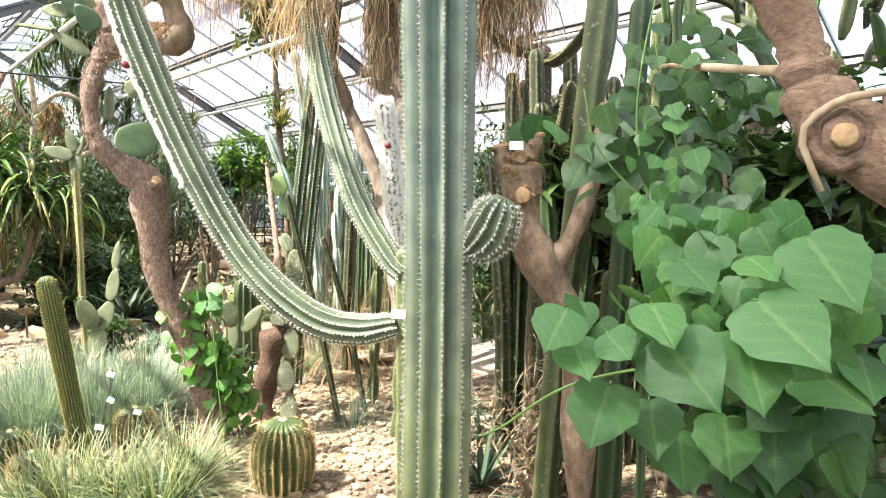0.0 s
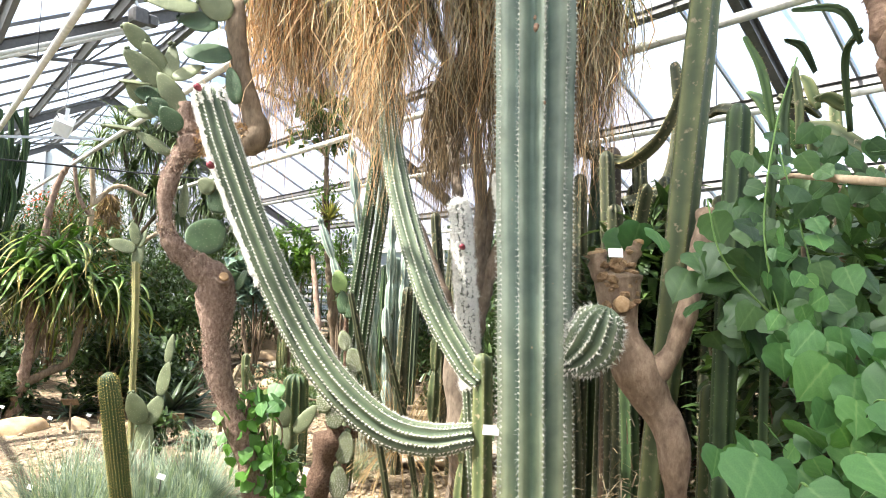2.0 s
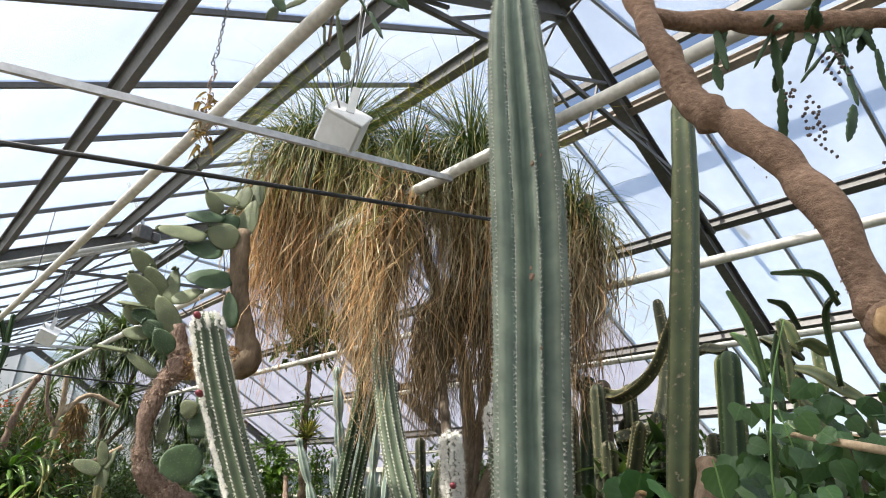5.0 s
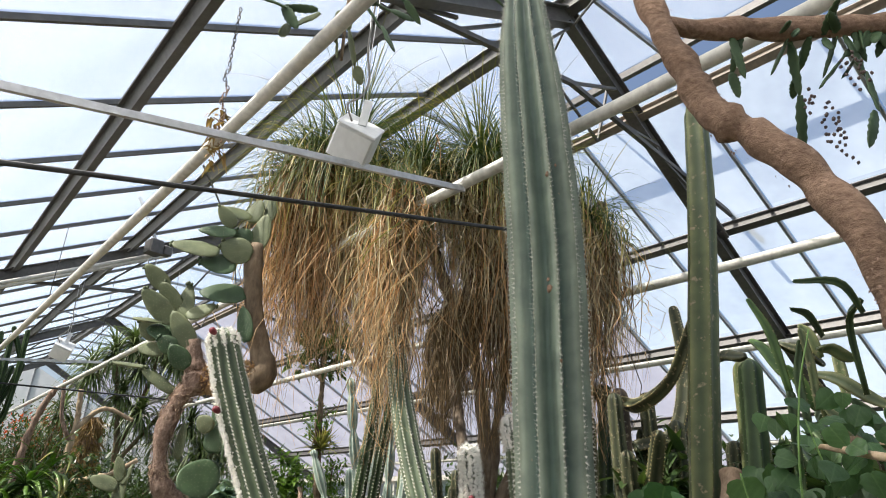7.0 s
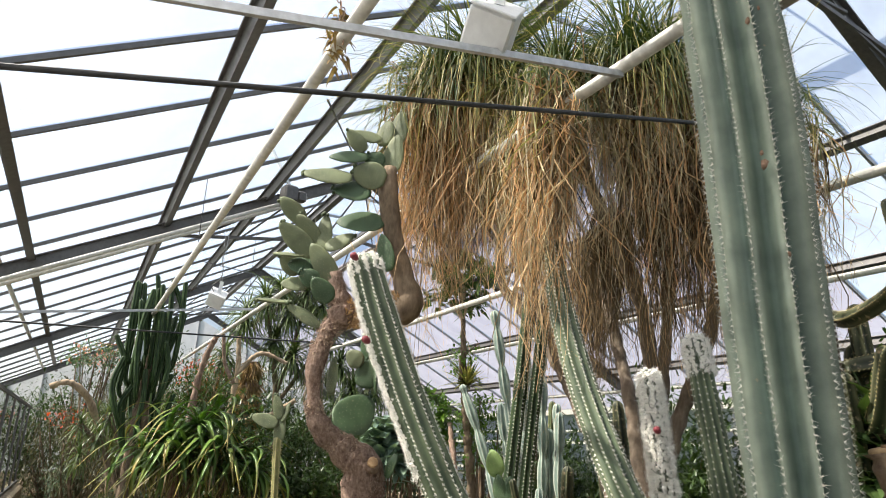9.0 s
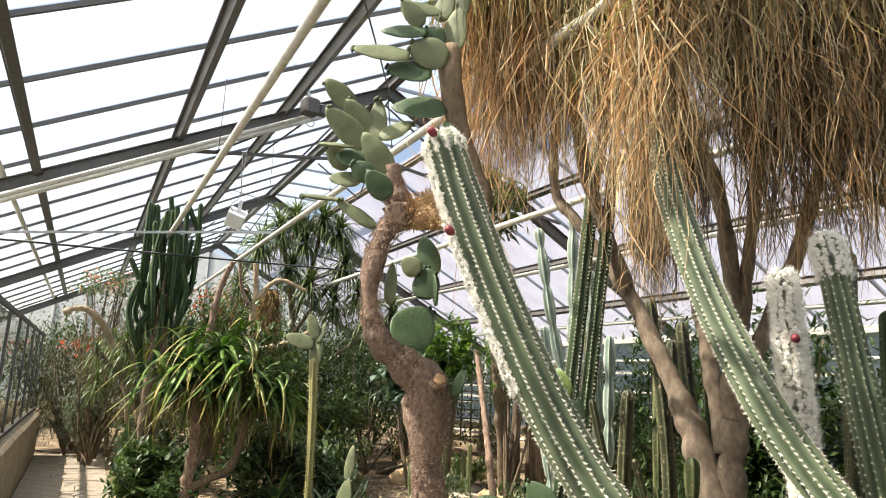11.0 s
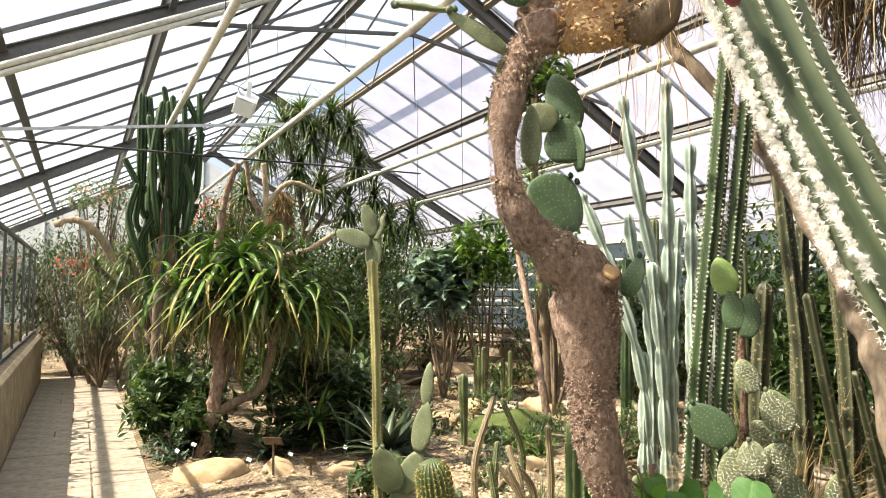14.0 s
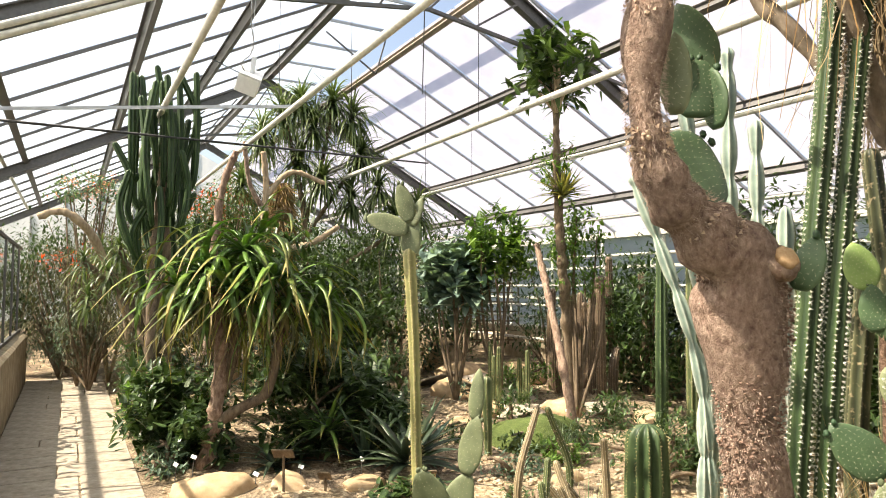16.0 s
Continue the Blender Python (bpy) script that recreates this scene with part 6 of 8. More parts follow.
PALE = "pale blue-grey jointed column cactus"
jointed("blue_column_cactus", [(3.72, 2.86, -0.1), (3.73, 2.83, 1.5), (3.71, 2.8, 3.1)], 0.056, PALE, 1)
jointed("blue_column_cactus", [(3.74, 2.82, -0.1), (3.70, 2.86, 1.4), (3.58, 2.95, 2.3), (3.5, 3.02, 3.0)], 0.054, PALE, 2)
jointed("blue_column_cactus", [(3.8, 2.72, -0.1), (3.82, 2.7, 1.5), (3.81, 2.68, 2.6)], 0.052, PALE, 3)
jointed("blue_column_cactus", [(3.62, 2.92, -0.1), (3.6, 2.94, 0.7), (3.55, 2.98, 1.2), (3.42, 3.1, 1.8), (3.28, 3.22, 2.3)], 0.05, PALE, 4)
jointed("blue_column_cactus", [(3.78, 3.05, -0.1), (3.77, 3.04, 1.2), (3.68, 3.12, 1.9), (3.66, 3.14, 2.15)], 0.05, PALE, 5)
jointed("blue_column_cactus", [(3.92, 2.6, -0.1), (3.9, 2.58, 1.0), (3.91, 2.56, 2.05)], 0.054, PALE, 6)
for k, (x, y, h) in enumerate(((3.66, 2.8, 1.75), (3.78, 2.62, 1.4), (3.9, 2.7, 1.9), (3.56, 2.95, 1.1))):
    jointed("blue_column_cactus", [(x, y, -0.1), (x + 0.02 * k - 0.03, y, h * 0.5), (x - 0.08 + 0.05 * k, y + 0.03, h)], 0.05, PALE, 20 + k)
jointed("blue_column_cactus", [(4.6, 3.6, -0.1), (4.62, 3.6, 1.0), (4.65, 3.55, 2.2)], 0.05, PALE, 10)
jointed("blue_column_cactus", [(3.0, 0.95, -0.1), (3.02, 0.95, 0.6), (3.03, 0.94, 1.25)], 0.045, "olive column cactus among the stems", 12, 5, OLIVE_SKIN)
jointed("blue_column_cactus", [(2.72, 0.3, -0.1), (2.74, 0.28, 0.6), (2.76, 0.27, 1.05)], 0.045, "olive column cactus among the stems", 13, 5, OLIVE_SKIN)


# Aloe tree
aloe = thing("tree_aloe", "tree aloe with drooping green leaves and dry thatch", "aloe")
limb(aloe, [(1.06, 6.1, -0.1, 0.085), (1.1, 6.1, 0.25, 0.075), (1.16, 6.09, 0.64, 0.06), (1.18, 6.1, 1.1, 0.055), (1.1, 6.16, 1.6, 0.05)], BARK_RED, 16, 0.6, "trunk")
limb(aloe, [(1.16, 6.08, 0.42, 0.045), (1.37, 6.05, 0.53, 0.045), (1.58, 6.0, 0.68, 0.045), (1.72, 6.02, 1.3, 0.045)], BARK_GREY, 12, 0.5, "limb")
limb(aloe, [(1.17, 6.08, 0.6, 0.04), (1.28, 6.12, 0.9, 0.038), (1.34, 6.15, 1.75, 0.04)], BARK_GREY, 12, 0.5, "limb")
ar = random.Random(8)
thatch = Build()
for (x, y, z), n, ln in (((1.05, 6.15, 1.72), 38, 1.05), ((1.38, 6.1, 1.92), 38, 1.05), ((1.76, 6.0, 1.5), 36, 1.0), ((0.84, 6.18, 1.6), 22, 0.85), ((2.05, 5.95, 1.42), 24, 0.8), ((1.58, 5.88, 1.68), 22, 0.85), ((1.2, 5.9, 1.6), 20, 0.85)):
    for k in range(n):
        a = k * 2.399 + ar.uniform(-0.2, 0.2)
        e = 1.3 - 1.9 * (k / n) + ar.uniform(-0.12, 0.12)
        d = (math.cos(a) * math.cos(e), math.sin(a) * math.cos(e), math.sin(e))
        b = Build()
        blade(b, (x + d[0] * 0.03, y + d[1] * 0.03, z), d, ln * ar.uniform(0.75, 1.15), ar.uniform(0.058, 0.092), ar.uniform(2.2, 4.4), 10, 0.012, 0.25, 0.97, ar.uniform(-0.1, 0.25), ar.gauss(0, 0.55), 0.05)
        part("leaf", b, ALOE_LEAF, aloe)
    for k in range(20):
        a, e = ar.uniform(0, 6.28), ar.uniform(-1.3, 0.1)
        d = (math.cos(a) * math.cos(e), math.sin(a) * math.cos(e), math.sin(e))
        blade(thatch, (x + d[0] * 0.04, y + d[1] * 0.04, z - ar.uniform(0.05, 0.25)), d, ar.uniform(0.35, 0.8), ar.uniform(0.015, 0.035), ar.uniform(2.5, 6), 8, 0, 0.3, 0.9, ar.uniform(-0.2, 0.4), ar.gauss(0, 0.5), 0.2)
tagged(part("dry_thatch", thatch, ALOE_OLD, aloe, "hanging old olive-brown leaves"), kind="stuff")


def rosette(name, p, n, length, width, material, label, seed, lift=(0.15, 1.3), droop=(0.2, 0.7), thick=0.012, group=""):
    """A ground rosette of fleshy leaves, each leaf a part."""
    r = random.Random(seed)
    t = thing(name, label, "agave", group)
    for k in range(n):
        a = k * 2.399
        e = lift[0] + (lift[1] - lift[0]) * (1 - k / n) + r.uniform(-0.1, 0.1)
        d = (math.cos(a) * math.cos(e), math.sin(a) * math.cos(e), math.sin(e))
        b = Build()
        blade(b, (p[0], p[1], p[2]), d, length * r.uniform(0.75, 1.1), width * r.uniform(0.8, 1.1), r.uniform(*droop), 7, thick, 0.3, 0.98)
        part("leaf", b, material, t)
    return t


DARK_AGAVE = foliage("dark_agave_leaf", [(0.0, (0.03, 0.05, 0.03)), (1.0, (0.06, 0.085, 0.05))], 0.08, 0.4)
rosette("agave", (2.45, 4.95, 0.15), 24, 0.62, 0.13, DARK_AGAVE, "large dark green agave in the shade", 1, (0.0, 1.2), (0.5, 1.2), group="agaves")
rosette("agave", (2.75, 5.35, 0.05), 20, 0.55, 0.12, GREY_LEAF, "broad-leaved silvery agave in the shade", 2, (0.0, 1.2), (0.4, 1.0), group="agaves")
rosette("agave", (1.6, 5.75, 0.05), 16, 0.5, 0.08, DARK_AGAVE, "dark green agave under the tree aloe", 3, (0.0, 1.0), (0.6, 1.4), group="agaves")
rosette("agave", (2.35, 5.6, 0.05), 20, 0.7, 0.08, GREY_LEAF, "grey-green agave behind the aloe", 4, group="agaves")
rosette("agave", (2.05, 5.75, 0.3), 20, 0.55, 0.06, ALOE_LEAF, "green aloe rosette at the tree's foot", 5, (0.0, 1.2), (0.8, 1.8), group="agaves")
rosette("agave", (2.62, -0.6, 0.02), 18, 0.5, 0.045, GREY_LEAF, "narrow-leaved grey agave on the gravel", 6, group="agaves")
rosette("agave", (2.75, -1.2, 0.02), 18, 0.55, 0.04, GREY_LEAF, "narrow-leaved grey agave on the gravel", 7, group="agaves")
rosette("agave", (2.5, -2.0, 0.02), 18, 0.5, 0.04, YUCCA_LEAF, "narrow-leaved green agave on the gravel", 8, group="agaves")


def leafy(name, centre, radii, n, size, material, label, seed, stems=5, wood=BARK_GREY, category="shrub", shape=0.45, group="", foot=None, droop=0.8):
    """A shrub: stems from the ground and a crown of many small leaves in uneven clumps."""
    r = random.Random(seed)
    t = thing(name, label, category, group)
    c, rad = np.array(centre), np.array(radii)
    ends = []
    f = np.array(foot if foot is not None else (centre[0], centre[1], 0.0))
    for k in range(stems):
        q = c + np.array([r.uniform(-0.75, 0.75) for _ in range(3)]) * rad
        m = (f + q) / 2 + np.array((r.uniform(-0.1, 0.1), r.uniform(-0.1, 0.1), 0.1))
        limb(t, [(*f, 0.025), (*m, 0.018), (*q, 0.009)], wood, 7, 0.3, "stem", 10)
        ends.append(q)
    knots = ends + [c + unit([r.gauss(0, 1) for _ in range(3)]) * rad * r.uniform(0.35, 1.0) for _ in range(stems * 5)]
    b = Build()
    for _ in range(n):
        k = knots[r.randrange(len(knots))]
        p = k + np.array([r.gauss(0, 0.17) for _ in range(3)]) * rad
        if p[2] < 0.01:
            continue
        d = unit((r.gauss(0, 1), r.gauss(0, 1), r.gauss(0.1, 0.7)))
        ln = size * r.uniform(0.6, 1.3)
        blade(b, p, d, ln, ln * shape, r.uniform(0, droop), 3, 0, 0.2, 0.98, r.uniform(0, 0.3))
    tagged(part("crown", b, material, t, smooth=False), kind="stuff")
    return t


BLUE_LEAF = foliage("blue_grey_leaf", [(0.0, (0.09, 0.15, 0.13)), (1.0, (0.17, 0.24, 0.21))], 0.15, 0.5)
leafy("shrub", (1.0, 6.75, 0.42), (0.50, 0.9, 0.45), 2600, 0.12, SHRUB_LEAF, "dark leafy shrub spilling over the path's edge", 1)
leafy("shrub", (0.78, 7.9, 0.3), (0.3, 0.7, 0.3), 1100, 0.08, BRIGHT_LEAF, "yellow-green leafy shrub by the path", 2)
leafy("shrub", (1.0, 9.0, 0.5), (0.45, 0.9, 0.5), 1300, 0.1, SHRUB_LEAF, "dark leafy shrub by the path", 3)
leafy("shrub", (0.75, 6.2, 0.15), (0.22, 0.5, 0.15), 900, 0.05, GREY_LEAF, "low grey-green herb at the path's edge", 4)
leafy("shrub", (2.0, 6.4, 0.5), (0.9, 0.8, 0.5), 2600, 0.14, SHRUB_LEAF, "dark shrub in deep shade", 5)
leafy("shrub", (0.0, 14.2, 0.55), (0.9, 0.5, 0.5), 2200, 0.09, GREY_LEAF, "feathery grey-green shrub at the path's end", 6, shape=0.2)
leafy("shrub", (1.5, 13.5, 0.6), (0.7, 0.6, 0.6), 1500, 0.1, SHRUB_LEAF, "green shrub at the path's end", 7)
leafy("shrub", (-0.2, 14.8, 1.7), (1.1, 0.6, 0.9), 2600, 0.1, SHRUB_LEAF, "tall shrub with hanging twigs", 8, shape=0.25)
leafy("shrub", (1.4, 12.3, 1.9), (0.9, 0.8, 0.9), 2600, 0.1, SHRUB_LEAF, "tall thin-leaved green shrub", 9, shape=0.3)
leafy("shrub", (2.6, 11.3, 1.8), (0.9, 0.8, 1.2), 3000, 0.11, SHRUB_LEAF, "dark tall narrow-leaved shrub", 10, shape=0.35)
leafy("shrub", (4.2, 11.0, 1.3), (1.2, 0.8, 1.2), 3200, 0.13, SHRUB_LEAF, "dark tall narrow-leaved shrub", 11, shape=0.35)
leafy("shrub", (2.2, 8.2, 1.2), (0.8, 0.7, 1.1), 2600, 0.12, SHRUB_LEAF, "dark shrub behind the aloe", 12)
leafy("shrub", (3.5, 8.6, 0.8), (0.9, 0.8, 0.8), 2200, 0.13, SHRUB_LEAF, "dark shrub behind the aloe", 13)
leafy("shrub", (-1.6, 8.0, 1.2), (0.6, 4.5, 0.8), 3000, 0.14, SHRUB_LEAF, "plants behind the glass partition", 14, 9)
leafy("shrub", (-1.6, 1.0, 0.9), (0.6, 3.5, 0.6), 2000, 0.14, SHRUB_LEAF, "plants behind the glass partition", 15, 9)
leafy("red_flower_shrub", (0.1, 13.6, 2.0), (0.7, 0.6, 0.35), 170, 0.09, RED_PETAL, "orange-red flowers on thin twigs", 16, 6, group="red flowers")
leafy("red_flower_shrub", (0.25, 13.7, 3.4), (0.6, 0.5, 0.3), 240, 0.07, foliage("pink_petals", [(0, (0.6, 0.16, 0.16)), (1, (0.7, 0.3, 0.28))], 0.3, 0.5), "pink flowers high under the roof", 17, 6, group="red flowers")
leafy("red_flower_shrub", (0.25, 13.7, 3.35), (0.75, 0.6, 0.4), 900, 0.09, GREY_LEAF, "flowering shrub foliage high under the roof", 18, 5, group="red flowers")
leafy("red_flower_shrub", (2.3, 11.8, 3.0), (0.7, 0.5, 0.4), 420, 0.07, RED_PETAL, "rusty red flower heads on bare branches", 19, 9, BARK_PALE, group="red flowers")
leafy("large_leaf_shrub", (4.65, 7.9, 1.75), (0.55, 0.5, 0.55), 900, 0.22, BLUE_LEAF, "shrub with round blue-grey leaves", 20, 7, shape=0.75)
leafy("leafy_shrub", (5.1, 7.5, 2.15), (0.45, 0.4, 0.5), 1100, 0.14, BRIGHT_LEAF, "bright green shrub with glossy leaves", 21, 6)
leafy("leafy_shrub", (5.24, 6.1, 2.1), (0.38, 0.34, 0.6), 1500, 0.08, BRIGHT_LEAF, "leafy climber round a thin trunk", 22, 6)
umbrella = leafy("umbrella_tree", (4.67, 5.79, 4.05), (0.46, 0.42, 0.46), 520, 0.19, GLOSS_LEAF, "slender tree with a loose crown of glossy leaves", 23, 9, BARK_PALE, "tree", 0.42, foot=(4.72, 5.79, 3.55))
leafy("leafy_shrub", (4.88, 6.0, 2.95), (0.28, 0.26, 0.4), 420, 0.075, BRIGHT_LEAF, "sparse leafy twigs on a thin trunk", 28, 6, foot=(4.84, 5.92, 2.6))
limb(umbrella, [(5.35, 6.3, -0.1, 0.08), (5.15, 6.16, 1.25, 0.07), (4.89, 5.97, 2.45, 0.05), (4.7, 5.78, 3.95, 0.03)], BARK_GREY, 12, 0.5, "trunk")
thin = thing("slender_tree", "slanting bare reddish trunk", "tree")
limb(thin, [(4.75, 5.55, -0.1, 0.055), (4.72, 5.65, 0.5, 0.05), (4.8, 6.0, 1.3, 0.042), (4.9, 6.4, 2.1, 0.035)], BARK_RED, 10, 0.5, "trunk")
rosette("bromeliad", (4.86, 5.86, 2.62), 60, 0.42, 0.06, BROMELIA, "yellow bromeliad perched on a trunk", 9, (0.0, 1.4), (0.2, 0.8), 0.004)
leafy("leafy_shrub", (3.9, 5.2, 0.12), (0.4, 0.35, 0.1), 700, 0.05, SHRUB_LEAF, "low green mound plant on the stones", 24, 5)
leafy("leafy_shrub", (5.8, 8.0, 0.25), (0.7, 0.5, 0.25), 1000, 0.08, BRIGHT_LEAF, "green ground plants by the slabs", 25, 5)
leafy("leafy_shrub", (2.75, -1.95, 1.4), (0.35, 0.4, 0.7), 380, 0.16, SHRUB_LEAF, "dark broad-leaved shrub behind the vine", 26, 6, shape=0.55)
leafy("leafy_shrub", (3.3, -2.4, 1.1), (0.6, 0.6, 0.6), 400, 0.17, SHRUB_LEAF, "dark broad-leaved shrub behind the vine", 27, 6, shape=0.5)

# Candelabra euphorbia
cand = thing("candelabra_euphorbia", "dark green candelabra euphorbia with upright arms", "euphorbia")
limb(cand, [(0.78, 7.35, -0.1, 0.06), (0.74, 7.33, 1.0, 0.055), (0.76, 7.32, 2.1, 0.05)], BARK_GREY, 12, 0.5, "trunk")
limb(cand, [(0.95, 7.4, -0.1, 0.05), (0.9, 7.35, 1.0, 0.045), (0.85, 7.31, 2.2, 0.045)], BARK_GREY, 12, 0.5, "trunk")
cr = random.Random(6)
for k in range(34):
    a = k * 2.399
    r = 0.40 * math.sqrt(k / 34)
    x, y = 0.80 + r * math.cos(a), 7.31 + r * math.sin(a) * 0.7
    low = k % 3 == 0
    z0 = cr.uniform(1.75, 2.2) if low else cr.uniform(2.3, 3.0)
    z1 = z0 + (cr.uniform(0.5, 0.9) if low else cr.uniform(0.55, 1.25))
    z1 = min(z1, 4.05 - r * cr.uniform(0.2, 1.0))
    branch(cand, [(0.8 + (x - 0.8) * 0.72, 7.31 + (y - 7.31) * 0.72, z0 - 0.2, 0.024), (0.8 + (x - 0.8) * 0.96, y, z0 - 0.02, 0.032), (x + cr.gauss(0, 0.03), y, (z0 + z1) / 2, 0.036), (x + cr.gauss(0, 0.05), y + cr.gauss(0, 0.03), z1, 0.034)], 5, 0.42, EUPH_SKIN, SPINE_DARK, 0.06, 2, 0.01, 0.002, 1, 14, k, name="arm")
limb(cand, [(0.76, 7.32, 2.0, 0.05), (0.8, 7.31, 2.6, 0.045), (0.82, 7.31, 3.1, 0.035)], BARK_GREY, 10, 0.4, "trunk")


def strap_tree(name, stems, heads, label, seed, leaf=0.74, width=0.042, n=115):
    """A tree of thin trunks whose ends carry tufts of strap leaves."""
    r = random.Random(seed)
    t = thing(name, label, "tree")
    for rows in stems:
        limb(t, rows, BARK_GREY, 10, 0.45, "trunk")
    for p in heads:
        b = Build()
        for k in range(n):
            a, e = k * 2.399, 1.4 - 2.0 * k / n + r.uniform(-0.15, 0.15)
            d = (math.cos(a) * math.cos(e), math.sin(a) * math.cos(e), math.sin(e))
            blade(b, (p[0], p[1], p[2] - 0.18 * k / n), d, leaf * r.uniform(0.6, 1.1), width, r.uniform(1.2, 3.6), 8, 0, 0.25, 0.95, r.uniform(0, 0.3))
        tagged(part("leaf_tuft", b, YUCCA_LEAF, t), kind="stuff")


strap_tree("dragon_tree", ([(3.5, 11.0, -0.1, 0.07), (3.5, 11.0, 1.8, 0.06), (3.4, 10.9, 3.0, 0.05), (3.05, 10.8, 4.4, 0.035)], [(3.45, 10.95, 2.6, 0.045), (3.65, 10.7, 3.6, 0.04), (3.8, 10.55, 4.65, 0.03)], [(3.45, 10.9, 2.4, 0.04), (3.9, 10.6, 3.2, 0.035), (4.25, 10.36, 3.8, 0.03)], [(3.5, 10.95, 1.6, 0.04), (4.5, 10.3, 2.3, 0.035), (5.1, 9.97, 2.85, 0.03)]),
           ((3.01, 10.79, 4.5), (3.8, 10.54, 4.75), (4.25, 10.36, 3.86), (3.28, 10.71, 3.73), (4.08, 10.43, 3.09), (5.12, 9.96, 2.91), (4.5, 10.2, 3.3), (3.5, 10.6, 4.3), (3.3, 10.7, 4.7), (4.1, 10.4, 4.5), (2.7, 10.85, 4.1), (3.6, 10.4, 3.4), (4.7, 10.0, 2.8), (2.4, 10.9, 3.3)), "branching dragon tree with tufts of strap leaves", 3)
strap_tree("dragon_tree", ([(0.95, 9.5, -0.1, 0.05), (0.8, 9.4, 1.2, 0.045), (0.15, 9.2, 1.9, 0.035)], [(0.8, 9.4, 1.2, 0.04), (0.6, 9.3, 1.7, 0.035)], [(0.8, 9.4, 1.2, 0.035), (0.55, 9.5, 1.7, 0.03), (0.35, 9.6, 2.05, 0.028)]), ((0.15, 9.2, 1.95), (0.6, 9.3, 1.8), (0.35, 9.6, 2.1)), "small dragon tree with narrow leaves", 4, 0.4, 0.022, 45)
strap_tree("shrubby_aloe", ([(0.9, 8.5, -0.1, 0.04), (0.8, 8.5, 1.2, 0.035), (0.5, 8.6, 2.05, 0.03)], [(0.9, 8.5, 0.8, 0.035), (0.95, 8.45, 1.6, 0.03), (0.92, 8.4, 2.25, 0.028)], [(0.9, 8.5, 0.6, 0.035), (1.1, 8.6, 1.4, 0.03), (1.25, 8.6, 2.15, 0.028)], [(0.8, 8.5, 0.9, 0.03), (0.4, 8.75, 1.75, 0.028)], [(0.9, 8.5, 0.7, 0.03), (0.7, 8.25, 1.65, 0.028)]),
           ((0.5, 8.6, 2.1), (0.92, 8.4, 2.3), (1.25, 8.6, 2.2), (0.4, 8.75, 1.8), (0.7, 8.25, 1.7), (1.5, 8.5, 1.9), (0.2, 8.9, 1.5)), "shrubby aloe with many small dark spiky rosettes", 9, 0.36, 0.034, 42)
palm = thing("thatched_trunk", "palm trunk clothed in brown dead leaves", "palm")
limb(palm, [(2.62, 9.35, -0.1, 0.13), (2.6, 9.32, 1.4, 0.13), (2.58, 9.25, 2.6, 0.14), (2.56, 9.2, 3.05, 0.09)], BARK_RED, 14, 0.5, "trunk")
fuzz(palm, [(2.61, 9.33, 1.3, 0.14), (2.58, 9.25, 2.4, 0.16), (2.56, 9.2, 3.05, 0.11)], ALOE_DRY, 1500, 0.24, 3, 0.022, 1.6, "dead_leaf")
bough = thing("bare_branch", "smooth tan forked branch without leaves", "branch")
limb(bough, [(2.2, 8.9, -0.1, 0.055), (2.22, 8.9, 1.5, 0.05), (2.24, 8.9, 2.4, 0.046), (2.28, 8.9, 2.85, 0.044), (2.22, 8.85, 3.4, 0.036)], BARK_PALE, 10, 0.4)
limb(bough, [(2.27, 8.9, 2.8, 0.04), (2.6, 8.85, 3.15, 0.036), (3.05, 8.75, 3.02, 0.028)], BARK_PALE, 10, 0.4)
limb(bough, [(2.23, 8.9, 2.0, 0.045), (2.6, 8.75, 2.1, 0.045), (2.9, 8.7, 2.2, 0.042), (3.2, 8.6, 2.42, 0.036)], BARK_PALE, 10, 0.4)
limb(bough, [(2.26, 8.9, 2.6, 0.036), (2.05, 8.85, 2.95, 0.03), (1.95, 8.8, 3.5, 0.024)], BARK_RED, 10, 0.4)
bough2 = thing("bare_branch", "thick tan bent branch over the path", "branch")
limb(bough2, [(0.85, 9.7, -0.1, 0.05), (0.65, 9.5, 1.2, 0.05), (0.32, 9.25, 2.05, 0.05), (0.06, 9.05, 2.4, 0.05), (-0.15, 9.0, 2.48, 0.046), (-0.34, 9.0, 2.4, 0.042)], BARK_PALE, 12, 0.4)
bough3 = thing("bare_branch", "reddish tan upright branch", "branch")
limb(bough3, [(1.6, 9.2, -0.1, 0.06), (1.65, 9.2, 1.8, 0.055), (1.75, 9.1, 2.9, 0.05), (1.9, 9.0, 3.4, 0.045)], BARK_RED, 12, 0.4)

# Dense planting further back
def rear(rows, first):
    for k, (x, y, z, a, c, h, n, size) in enumerate(rows):
        if x < 1.7 and y > 9:
            leafy("background_shrub", (x, y, z), (a, c, h), int(n * 1.2), size * 0.85, SHRUB_GREY, "wispy grey-brown shrub by the far partition", first + k, 14, shape=0.16, group="rear planting")
        else:
            leafy("background_shrub", (x, y, z), (a, c, h), int(n * 1.35), size * 0.74, SHRUB_LEAF, "dense green shrub in the rear planting", first + k, 6, shape=0.36, group="rear planting")


